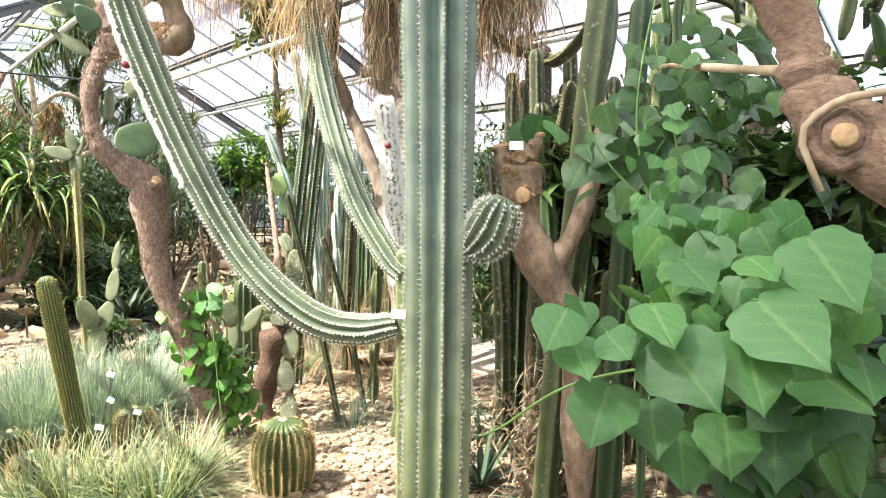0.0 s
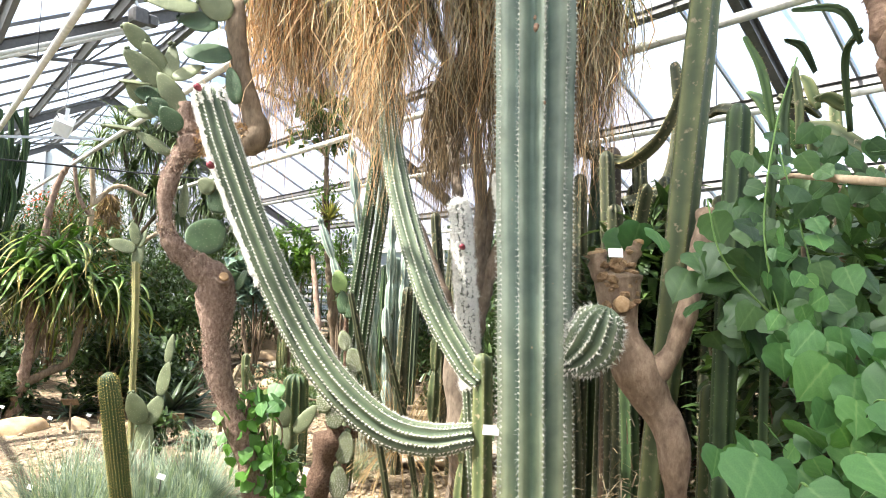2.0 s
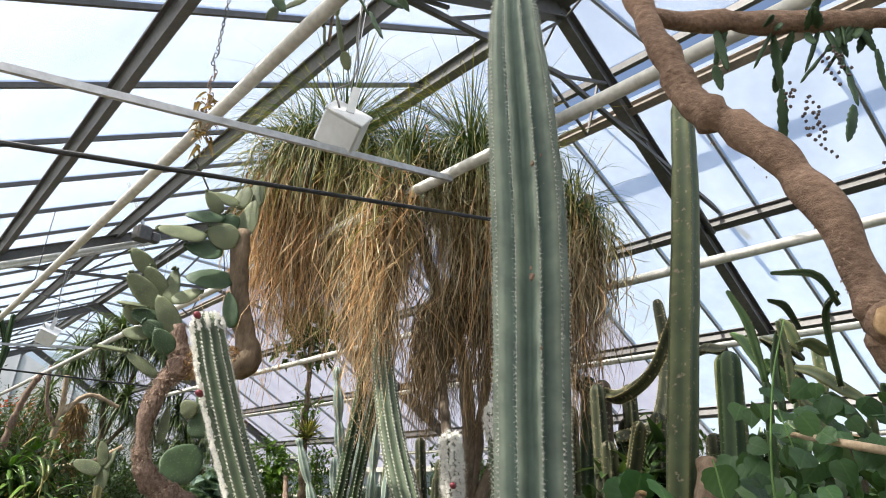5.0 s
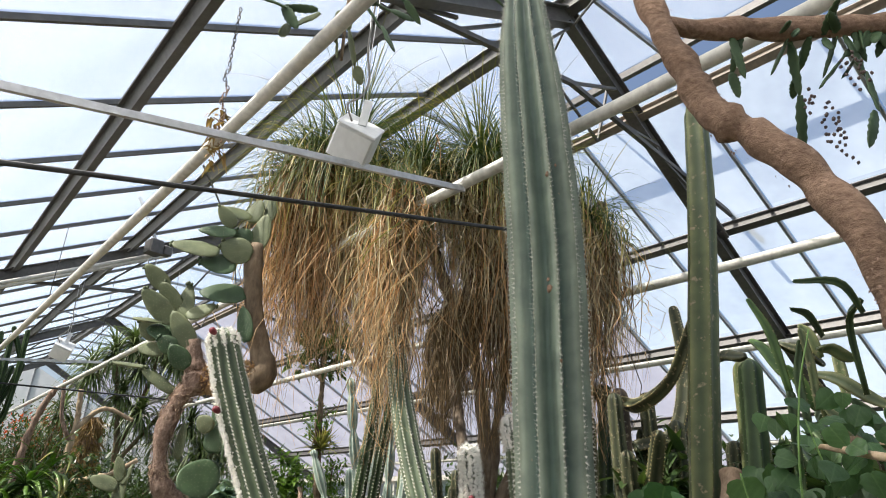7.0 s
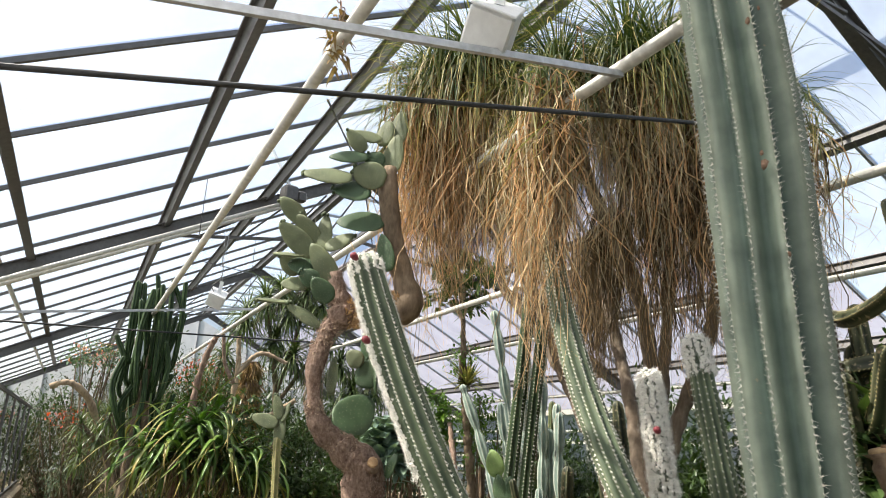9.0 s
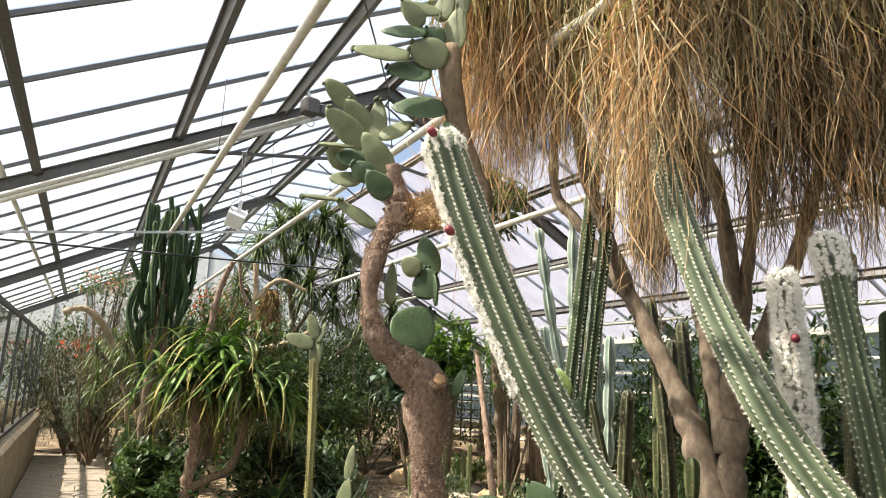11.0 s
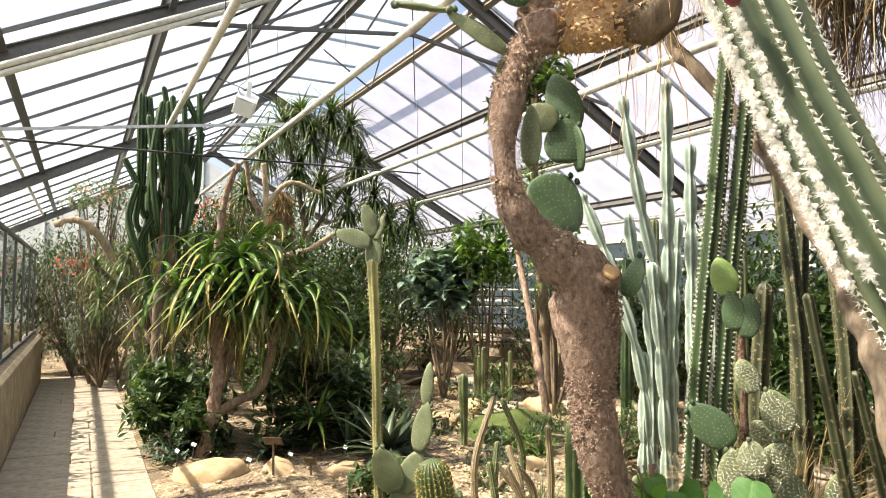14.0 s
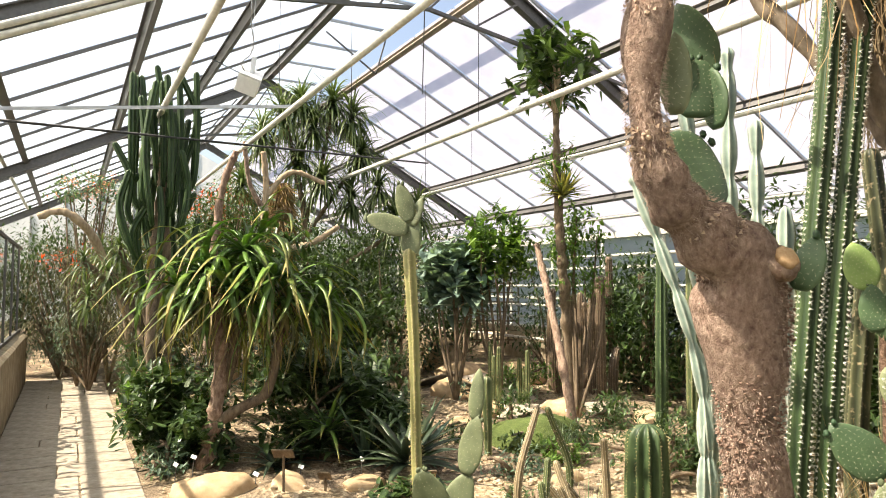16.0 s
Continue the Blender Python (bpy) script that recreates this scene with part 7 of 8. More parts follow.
rear(((3.2, 9.4, 1.2, 0.9, 0.7, 1.1, 2600, 0.12), (4.6, 9.6, 1.4, 1.0, 0.8, 1.2, 2600, 0.13), (6.0, 10.6, 1.4, 1.0, 0.9, 1.3, 2400, 0.13), (5.0, 12.6, 1.6, 1.3, 0.9, 1.5, 2400, 0.14), (2.6, 14.5, 1.7, 1.3, 1.0, 1.6, 2400, 0.14), (4.5, 15.5, 1.8, 1.5, 1.0, 1.7, 2400, 0.15), (6.8, 14.6, 1.6, 1.3, 1.0, 1.5, 2000, 0.15), (0.4, 17.0, 1.8, 1.6, 0.8, 1.7, 2400, 0.15), (7.6, 9.6, 1.3, 0.8, 1.0, 1.2, 1800, 0.13), (7.4, 7.0, 0.9, 0.8, 0.9, 1.0, 2600, 0.17), (7.2, 4.2, 0.9, 0.9, 1.2, 1.0, 2600, 0.18)), 300)
rear(((7.0, 1.6, 0.9, 0.9, 1.2, 1.0, 2600, 0.18), (6.4, -0.6, 1.0, 0.9, 0.9, 1.0, 2400, 0.19), (5.4, -2.2, 1.2, 0.9, 0.8, 1.2, 1800, 0.15), (4.4, -3.2, 1.2, 0.8, 0.8, 1.2, 1500, 0.15), (1.0, 11.0, 1.3, 0.6, 0.9, 1.2, 2800, 0.12), (0.3, 11.6, 1.1, 0.5, 0.7, 1.0, 2200, 0.12), (1.6, 12.6, 1.8, 0.9, 0.7, 1.2, 3000, 0.14), (-0.1, 13.2, 1.4, 0.7, 0.5, 1.1, 2600, 0.13), (1.2, 14.4, 2.0, 1.2, 0.7, 1.4, 3000, 0.15), (0.9, 9.6, 0.8, 0.45, 0.7, 0.8, 2200, 0.1), (3.6, 12.6, 1.9, 1.0, 0.7, 1.5, 3000, 0.15)), 311)
rear(((2.0, 10.6, 1.6, 0.7, 0.6, 1.3, 2600, 0.13), (3.0, 7.6, 0.5, 0.7, 0.6, 0.5, 1800, 0.14), (5.6, 3.2, 0.5, 0.6, 0.7, 0.5, 1400, 0.14), (4.9, 0.6, 0.7, 0.7, 0.7, 0.7, 1800, 0.16), (4.6, -1.0, 0.8, 0.7, 0.7, 0.8, 1800, 0.17), (0.4, 12.6, 1.5, 0.5, 0.6, 1.2, 1800, 0.09), (1.9, 9.8, 2.2, 0.7, 0.6, 0.8, 1800, 0.1), (4.0, 3.8, 0.35, 0.6, 0.5, 0.35, 700, 0.08), (5.2, 1.9, 0.5, 0.7, 0.8, 0.5, 900, 0.1), (6.2, 1.0, 0.9, 0.8, 1.0, 0.95, 2600, 0.18), (6.6, 3.0, 0.9, 0.8, 1.0, 0.95, 2600, 0.18)), 322)
leafy("broadleaf_shrub", (3.05, -2.05, 1.55), (0.36, 0.36, 0.5), 520, 0.15, SHRUB_LEAF, "dark broad-leaved shrub shaded by the vine", 340, 6, shape=0.5)
leafy("broadleaf_shrub", (3.25, -1.35, 1.15), (0.35, 0.35, 0.7), 480, 0.14, SHRUB_LEAF, "dark broad-leaved shrub shaded by the vine", 341, 6, shape=0.42)
leafy("dry_shrub", (2.65, -1.0, 0.5), (0.3, 0.3, 0.45), 700, 0.11, DRY_TWIG, "tangle of dry brown stems and withered leaves", 342, 14, shape=0.07)
rear(((5.9, 2.2, 1.5, 0.7, 0.8, 1.1, 2000, 0.15), (6.7, 4.6, 1.5, 0.7, 0.9, 1.1, 2000, 0.15), (5.6, 0.5, 1.6, 0.6, 0.8, 1.1, 2000, 0.15), (6.2, 3.3, 1.3, 0.6, 0.6, 1.1, 1600, 0.15)), 350)
rear(((6.0, -1.6, 1.1, 0.8, 1.0, 1.2, 2600, 0.19), (7.9, 5.6, 1.0, 0.6, 1.0, 1.1, 2400, 0.18)), 333)
# Low plants between the stones
for k, (x, y, a, h, size, mat) in enumerate(((2.3, 3.6, 0.22, 0.14, 0.06, GREY_LEAF), (2.0, 4.1, 0.25, 0.2, 0.1, SHRUB_LEAF), (2.9, 3.9, 0.2, 0.1, 0.05, SHRUB_LEAF), (3.3, 4.6, 0.3, 0.16, 0.05, GREY_LEAF), (3.9, 4.7, 0.25, 0.14, 0.06, BRIGHT_LEAF), (4.4, 5.0, 0.3, 0.18, 0.06, SHRUB_LEAF), (3.6, 5.9, 0.35, 0.16, 0.05, SHRUB_LEAF), (4.5, 6.4, 0.35, 0.25, 0.07, SHRUB_LEAF), (5.3, 5.6, 0.4, 0.3, 0.08, SHRUB_LEAF), (3.1, 6.6, 0.4, 0.3, 0.1, SHRUB_LEAF), (4.9, 7.7, 0.4, 0.2, 0.06, GREY_LEAF), (2.7, 5.6, 0.3, 0.3, 0.12, SHRUB_LEAF), (1.75, 3.3, 0.16, 0.1, 0.05, SHRUB_LEAF), (5.9, 4.2, 0.4, 0.35, 0.1, SHRUB_LEAF), (4.6, 4.0, 0.35, 0.25, 0.08, SHRUB_LEAF), (2.9, 0.0, 0.25, 0.2, 0.06, GREY_LEAF), (2.2, 1.75, 0.25, 0.25, 0.08, SHRUB_LEAF), (1.85, 2.5, 0.2, 0.14, 0.06, GREY_LEAF))):
    leafy("low_plant", (x, y, h * 0.7), (a, a * 0.9, h), 420, size, mat, "low leafy plant between the stones", 500 + k, 4, shape=0.4, group="low plants")
for k, (x, y, z, a, c, h, n, size) in enumerate(((0.5, 15.6, 1.9, 1.5, 0.6, 1.5, 3200, 0.16), (-0.9, 14.4, 1.5, 0.6, 0.6, 1.3, 2200, 0.14), (2.4, 13.2, 2.2, 1.0, 0.6, 1.5, 3000, 0.15), (5.6, 13.4, 1.8, 1.2, 0.8, 1.6, 3000, 0.17), (7.2, 12.2, 1.5, 1.0, 0.8, 1.4, 2600, 0.17), (8.0, 8.2, 1.2, 0.5, 1.1, 1.2, 2400, 0.18), (8.0, 3.4, 1.1, 0.5, 1.2, 1.1, 2400, 0.18), (7.6, 0.2, 1.1, 0.7, 1.2, 1.1, 2400, 0.18))):
    leafy("background_shrub", (x, y, z), (a, c, h), int(n * 1.3), size * 0.75, SHRUB_LEAF, "dense green shrub in the rear planting", 360 + k, 6, shape=0.36, group="rear planting")
leafy("rusty_shrub", (2.35, 10.9, 2.75), (0.6, 0.5, 0.45), 1500, 0.09, RUST_LEAF, "shrub with rusty brown foliage", 601, 7, BARK_PALE, shape=0.3)
leafy("rusty_shrub", (1.5, 11.6, 2.3), (0.6, 0.5, 0.4), 1200, 0.08, RUST_LEAF, "shrub with rusty brown foliage", 602, 7, BARK_PALE, shape=0.3)
leafy("rusty_shrub", (0.6, 12.4, 1.7), (0.5, 0.5, 0.5), 700, 0.08, RUST_LEAF, "shrub with rusty brown foliage", 603, 6, BARK_PALE, shape=0.3)
leafy("feathery_shrub", (0.15, 12.2, 0.8), (0.5, 0.5, 0.6), 1600, 0.08, GREY_LEAF, "grey feathery shrub by the path", 604, 6, shape=0.2)
for k, (x, y, z, a, h) in enumerate(((4.6, -0.9, 1.6, 0.5, 0.6), (5.2, -1.7, 1.6, 0.6, 0.7), (4.2, -0.1, 1.6, 0.4, 0.5), (5.6, 0.2, 1.7, 0.6, 0.6), (3.7, -1.1, 1.75, 0.35, 0.45), (3.35, -0.55, 1.6, 0.35, 0.5))):
    leafy("background_shrub", (x, y, z), (a, a, h), 1700, 0.15, SHRUB_LEAF, "dark shrub behind the climbing vine", 620 + k, 6, shape=0.42, group="rear planting")


# Barrel cacti and small columns
def barrel(p, r, h, count, label, seed, skin_=BARREL_SKIN, spine=SPINE_GOLD, group="barrel cacti"):
    t = thing("barrel_cactus", label, "cactus", group)
    rows = [(p[0], p[1], p[2] - 0.03, r * 0.8), (p[0], p[1], p[2] + h * 0.25, r), (p[0], p[1], p[2] + h * 0.6, r * 0.98), (p[0], p[1], p[2] + h * 0.8, r * 0.8)]
    branch(t, rows, count, 0.18, skin_, SPINE_BRONZE, 0.015, 9, 0.03, 0.0019, 1.4, 14, seed, 0.35, areole=0.003)
    b = Build()
    stone(b, (p[0], p[1], p[2] + h * 0.8 + r * 0.26), (r * 0.15, r * 0.15, 0.014), seed, 2)
    part("woolly_crown", b, SPINE_STRAW, t)
    return t


barrel((1.80, 0.10, 0.0), 0.165, 0.42, 24, "golden barrel cactus with yellow-spined ribs", 1)
barrel((1.36, 1.15, 0.02), 0.12, 0.28, 22, "small golden barrel cactus in grass", 2)
barrel((1.02, 1.12, 0.02), 0.07, 0.2, 16, "small dark barrel cactus in grass", 3)
barrel((0.72, 1.25, 0.0), 0.12, 0.26, 20, "small golden barrel cactus in grass", 4)
barrel((0.78, 0.98, 0.0), 0.11, 0.2, 20, "small golden barrel cactus in grass", 5)
column("golden_column_cactus", [(1.065, 1.08, -0.05, 0.05), (0.99, 1.08, 0.45, 0.054), (0.93, 1.085, 0.85, 0.056), (0.895, 1.09, 1.07, 0.052)], 22, 0.12, BARREL_SKIN, "leaning fine-ribbed column with a golden woolly top", SPINE_GOLD, 0.016, 6, 0.013, 0.0011, 1.4, None, 71)
column("small_column_cactus", [(3.43, 5.24, -0.1, 0.035), (3.43, 5.24, 0.3, 0.04), (3.42, 5.24, 0.55, 0.055), (3.42, 5.24, 0.7, 0.055)], 5, 0.3, OLIVE_SKIN, "small grey-green column on a thin stem", SPINE_GREY, 0.03, 4, 0.01, 0.0014, 1.2, None, 72)
column("ribbed_cactus", [(2.83, 2.71, -0.05, 0.12), (2.83, 2.71, 0.4, 0.125), (2.83, 2.71, 0.75, 0.115)], 11, 0.3, DARK_SKIN, "stout dark ribbed cactus with pale rib edges", SPINE_STRAW, 0.018, 5, 0.016, 0.0022, 1.2, None, 73, tip=0.7)
sr = random.Random(31)
TAN_SKIN = skin("tan_hairy_skin", (0.17, 0.13, 0.08), (0.42, 0.34, 0.22), scars=0.6)
for k in range(9):
    x, y = 2.55 + sr.uniform(-0.25, 0.3), 3.1 + sr.uniform(-0.25, 0.3)
    h = sr.uniform(0.3, 0.85)
    column("thin_grey_cactus", [(x, y, -0.05, 0.022), (x + sr.gauss(0, 0.04), y, h * 0.5, 0.025), (x + sr.gauss(0, 0.08), y + sr.gauss(0, 0.05), h, 0.02)], 9, 0.12, TAN_SKIN if k % 4 else OLIVE_SKIN, "thin tan hairy cactus stem in a loose clump", SPINE_WHITE, 0.03, 4, 0.008, 0.0012, 1.2, 12, 80 + k, "thin grey stems")
for k in range(14):
    x, y = 7.1 + sr.uniform(-0.8, 0.8), 7.6 + sr.uniform(-0.8, 0.8)
    h = sr.uniform(0.6, 2.1)
    column("brown_column_cactus", [(x, y, -0.1, 0.07), (x + sr.gauss(0, 0.04), y, h * 0.6, 0.07), (x + sr.gauss(0, 0.1), y + sr.gauss(0, 0.05), h, 0.055)], 12, 0.12, bpy.data.materials.get("brown_hairy_skin") or skin("brown_hairy_skin", (0.10, 0.07, 0.05), (0.23, 0.165, 0.115), scars=0.6), "brownish hairy column cactus in a group", SPINE_GREY, 0.06, 3, 0.014, 0.003, 1.2, 12, 100 + k, "brown columns")
for k in range(10):
    x, y = 5.0 + sr.uniform(-0.25, 0.3), 7.2 + sr.uniform(-0.2, 0.3)
    h = sr.uniform(0.4, 0.95)
    column("green_column_cactus", [(x, y, -0.1, 0.03), (x, y, h * 0.5, 0.036), (x, y, h, 0.03)], 7, 0.25, OLIVE_SKIN, "small yellow-green column cactus in a group", SPINE_GOLD, 0.06, 3, 0.012, 0.002, 1.2, 10, 130 + k, "green columns")
for k, (x, y, h, r) in enumerate(((5.0, 4.6, 1.9, 0.06), (5.2, 4.4, 2.3, 0.06), (5.6, 4.7, 1.6, 0.07), (4.9, 3.9, 1.7, 0.055), (5.5, 3.6, 2.1, 0.07), (4.9, -0.4, 1.9, 0.06), (3.9, -0.2, 1.5, 0.05), (5.9, 2.2, 2.0, 0.07))):
    column("green_column_cactus", [(x, y, -0.1, r), (x + 0.02, y, h * 0.5, r * 1.05), (x + 0.04, y, h, r * 0.85)], 7, 0.28, (DARK_SKIN, OLIVE_SKIN, ARM_SKIN)[k % 3], "green column cactus standing among others", SPINE_GREY, 0.05, 4, 0.014, 0.002, 1.2, 16, 150 + k, "background columns")

# Trunk with arching arms behind the tall column, and the jointed group beside it
OLD_ARM = skin("old_olive_skin", (0.024, 0.032, 0.015), (0.15, 0.15, 0.085), scars=0.58)
arch = thing("arching_cactus", "dark old cactus trunk with arching ribbed arms", "cactus")
branch(arch, [(3.42, -0.3, -0.1, 0.07), (3.42, -0.3, 1.3, 0.07), (3.4, -0.3, 2.5, 0.06)], 6, 0.25, bpy.data.materials["brown_hairy_skin"], SPINE_GREY, 0.05, 3, 0.012, 0.002, 1.2, None, 1, name="trunk")
for k, rows in enumerate((((3.38, -0.33, 2.47, 0.036), (3.25, -0.55, 2.42, 0.042), (3.1, -0.85, 2.5, 0.042), (3.02, -1.05, 2.75, 0.038)), ((3.4, -0.25, 2.5, 0.034), (3.3, -0.05, 2.6, 0.04), (3.1, 0.15, 2.85, 0.034)),
                          ((3.45, -0.35, 2.2, 0.05), (3.6, -0.55, 2.3, 0.055), (3.65, -0.62, 2.7, 0.055), (3.62, -0.6, 3.05, 0.04)), ((3.42, -0.3, 1.8, 0.05), (3.2, -0.6, 1.9, 0.05), (3.1, -0.75, 2.2, 0.045)))):
    branch(arch, rows, 4, 0.45, OLD_ARM, SPINE_STRAW, 0.02, 5, 0.012, 0.0022, 1.2, 26, 2 + k, name="arm", areole=0.005)
gr2 = random.Random(41)
for k, (x, y, h) in enumerate(((3.28, -0.18, 2.35), (3.2, -0.5, 2.1), (3.5, -0.62, 2.3), (3.36, -0.72, 1.9), (3.62, -0.4, 2.5), (3.75, -0.8, 2.2), (3.1, -0.3, 1.75), (3.5, -0.05, 2.6), (3.9, -0.5, 2.35), (3.45, -0.95, 2.0), (3.7, 0.0, 2.2), (3.95, -1.2, 2.3), (3.3, -0.42, 2.45), (3.42, -0.52, 2.2), (3.55, -0.25, 2.3), (3.15, -0.62, 1.6),
                                (3.4, 1.9, 1.6), (3.9, 1.95, 2.3), (4.1, 2.05, 2.0), (4.3, 1.85, 2.5), (3.75, 1.6, 2.1), (4.2, 0.7, 2.4), (4.5, 0.95, 2.6), (4.05, 0.4, 2.1), (4.4, 0.35, 2.3))):
    column("spiny_column_cactus", [(x, y, -0.1, 0.05), (x + gr2.gauss(0, 0.03), y, h * 0.5, 0.056), (x + gr2.gauss(0, 0.06), y + gr2.gauss(0, 0.05), h, 0.05)], 6, 0.32, (OLD_ARM, OLD_ARM, OLD_ARM, DARK_SKIN)[k % 4], "dark brownish-green column cactus in a dense group", SPINE_GREY, 0.04, 4, 0.013, 0.002, 1.2, 18, 400 + k, "dense columns")
column("column_cactus", [(3.6, -1.0, -0.1, 0.08), (3.58, -1.03, 1.4, 0.085), (3.58, -1.04, 2.6, 0.075)], 7, 0.25, OLIVE_SKIN, "olive-green rounded column cactus", SPINE_GREY, 0.04, 4, 0.012, 0.0016, 1.2, None, 91)
jr = random.Random(19)
jc = thing("jointed_cactus", "sprawling cactus of flat toothed green joints", "cactus")
for k in range(46):
    p = np.array((jr.uniform(3.2, 3.9), jr.uniform(-2.1, -1.2), jr.uniform(1.7, 2.85)))
    d = unit((jr.gauss(0, 0.5), jr.gauss(0, 0.5), jr.uniform(-0.2, 1)))
    ln = jr.uniform(0.16, 0.34)
    branch(jc, [(*p, 0.016), (*(p + d * ln * 0.3), 0.034), (*(p + d * ln * 0.7 + np.array((0, 0, 0.02))), 0.034), (*(p + d * ln), 0.02)], 3, 0.55, (OLIVE_SKIN, DARK_SKIN, OLD_ARM, DARK_SKIN, IVY_SKIN)[k % 5], SPINE_GREY, 0.035, 3, 0.01, 0.002, 1.2, 10, k, name="joint")
for k in range(4):
    limb(jc, [(3.6 + 0.1 * k, -1.5, -0.1, 0.04), (3.6, -1.6 + 0.05 * k, 1.2, 0.035), (3.4 + 0.15 * k, -1.6, 2.2, 0.03)], BARK_GREY, 8, 0.4, "stem")

# Stump, grasses
stump = thing("tree_stump", "short dark brown broken tree stump", "stump")
limb(stump, [(2.26, 1.22, -0.1, 0.095), (2.26, 1.21, 0.2, 0.08), (2.29, 1.2, 0.42, 0.076), (2.33, 1.17, 0.6, 0.078), (2.35, 1.155, 0.68, 0.06)], BARK_STUMP, 18, 1.3, "trunk")
limb(stump, [(2.3, 1.2, 0.42, 0.05), (2.4, 1.13, 0.58, 0.045), (2.47, 1.09, 0.7, 0.03)], BARK_STUMP, 12, 1.2, "limb")
few = thing("prickly_pear", "small pale pads beside the stump", "cactus", "prickly pears")
pads(few, [((2.12, 1.5, 0.45), (0.1, 0, 1), EYE, 0.22, 0.12), ((2.2, 1.45, 0.6), (0.5, -0.3, 0.8), EYE, 0.24, 0.1), ((2.14, 1.5, 0.64), (-0.2, 0, 1), EYE, 0.2, 0.12), ((2.1, 1.52, 0.1), (0, 0, 1), EYE, 0.36, 0.1), ((2.45, 1.2, 0.6), (0.3, -0.2, 1), EYE, 0.25, 0.09)], PAD_SKIN)


def tussock(name, centre, spread, n, length, material, label, seed, width=0.003, lift=(0.5, 1.5)):
    r = random.Random(seed)
    b = Build()
    for _ in range(n):
        a, e = r.uniform(0, 6.283), r.uniform(*lift)
        d = (math.cos(a) * math.cos(e), math.sin(a) * math.cos(e), math.sin(e))
        q = r.random() ** 0.7
        blade(b, (centre[0] + math.cos(a) * q * spread[0], centre[1] + math.sin(a) * q * spread[1], centre[2]), d, length * r.uniform(0.6, 1.15), width, r.uniform(0.4, 1.8), 6, 0, 0, 0.85, r.uniform(-0.3, 0.3))
    return tagged(part(name, b, material, smooth=False), label, "grass", kind="stuff")


for k, (x, y) in enumerate(((1.0, 1.75), (1.35, 1.8), (1.2, 2.1), (1.6, 1.75), (0.8, 2.0), (1.0, 2.35), (1.75, 2.05), (0.85, 1.55), (1.5, 1.5), (1.2, 1.45))):
    tussock("grass_tussock", (x, y, 0.0), (0.17, 0.17), 400, 0.55, FESTUCA, "tussock of fine blue-grey grass", k, 0.0045, (0.7, 1.5))
for k, (x, y, ln) in enumerate(((1.05, 0.45, 0.42), (1.30, 0.32, 0.45), (0.86, 0.5, 0.4), (1.15, 0.15, 0.4), (1.45, 0.5, 0.36), (0.72, 0.62, 0.36))):
    tussock("grass_tussock", (x, y, 0.0), (0.12, 0.12), 330, ln, STRAW, "tussock of straw-tipped green grass", 20 + k, 0.0055, (0.35, 1.5))
for k, (x, y) in enumerate(((4.1, 5.0), (3.0, 3.4), (3.35, 2.2), (3.1, 2.3), (2.6, 0.6), (3.0, 2.0))):
    tussock("grass_tussock", (x, y, 0.0), (0.12, 0.12), 160, 0.32, STRAW if k % 2 else FESTUCA, "thin dry grass between stones", 40 + k, 0.003, (0.4, 1.5))
tussock("dry_tangle", (3.2, 1.6, 0.35), (0.3, 0.3), 420, 0.7, ALOE_DRY, "tangle of dry stems round the columns", 60, 0.004, (-0.5, 1.5))
tussock("dry_tangle", (2.85, 1.72, 0.6), (0.08, 0.08), 300, 0.3, PONY_DRY, "dry hanging fibres round the columns", 61, 0.003, (-0.8, 1.0))


# Stones, slabs and gravel
def rock(p, size, seed, material=SAND_STONE, label="weathered tan limestone boulder", group="boulders"):
    b = Build()
    stone(b, p, size, seed, 3)
    tagged(part("boulder", b, material, smooth=True), label, "stone", group)


for k, (x, y, z, a, c, h) in enumerate(((1.0, 5.35, 0.02, 0.32, 0.2, 0.15), (1.55, 5.2, 0.0, 0.25, 0.16, 0.1), (2.1, 5.0, 0.0, 0.2, 0.15, 0.08), (4.9, 8.3, 0.05, 0.4, 0.3, 0.2), (5.6, 9.3, 0.1, 0.5, 0.35, 0.25), (4.6, 7.0, 0.03, 0.3, 0.2, 0.14),
                                         (5.3, 6.4, 0.05, 0.3, 0.25, 0.18), (6.1, 10.8, 0.2, 0.6, 0.4, 0.4), (3.6, 4.3, 0.0, 0.16, 0.12, 0.1), (6.6, 9.0, 0.1, 0.4, 0.3, 0.22), (3.3, 2.6, 0.0, 0.14, 0.1, 0.08), (0.7, 2.9, 0.02, 0.22, 0.15, 0.1), (5.9, 5.6, 0.02, 0.22, 0.2, 0.14), (4.0, 6.6, 0.0, 0.2, 0.15, 0.1))):
    rock((x, y, z), (a, c, h), k + 1)
slab = Build()
stone(slab, (5.45, 8.5, 0.05), (0.62, 0.55, 0.05), 55, 3)
tagged(part("stone_slab", slab, PAVER), "flat pale stone slab in the bed", "stone", "stepping slabs")
for k, (x, y, a, c) in enumerate(((5.25, 9.5, 0.55, 0.5), (5.4, 7.5, 0.55, 0.42), (4.95, 6.75, 0.5, 0.36), (5.75, 6.4, 0.5, 0.3), (4.0, 2.0, 0.6, 0.45), (4.6, 1.3, 0.6, 0.5), (4.9, 2.4, 0.5, 0.5))):
    slab = Build()
    stone(slab, (x, y, 0.05), (a, c, 0.045), 70 + k, 3)
    tagged(part("stone_slab", slab, PAVER), "flat pale stone slab in the bed", "stone", "stepping slabs")
slab = Build()
stone(slab, (2.9, 2.1, 0.02), (0.5, 0.35, 0.04), 56, 3)
tagged(part("stone_slab", slab, PAVER), "flat pale stone slab among cacti", "stone")
mound = Build()
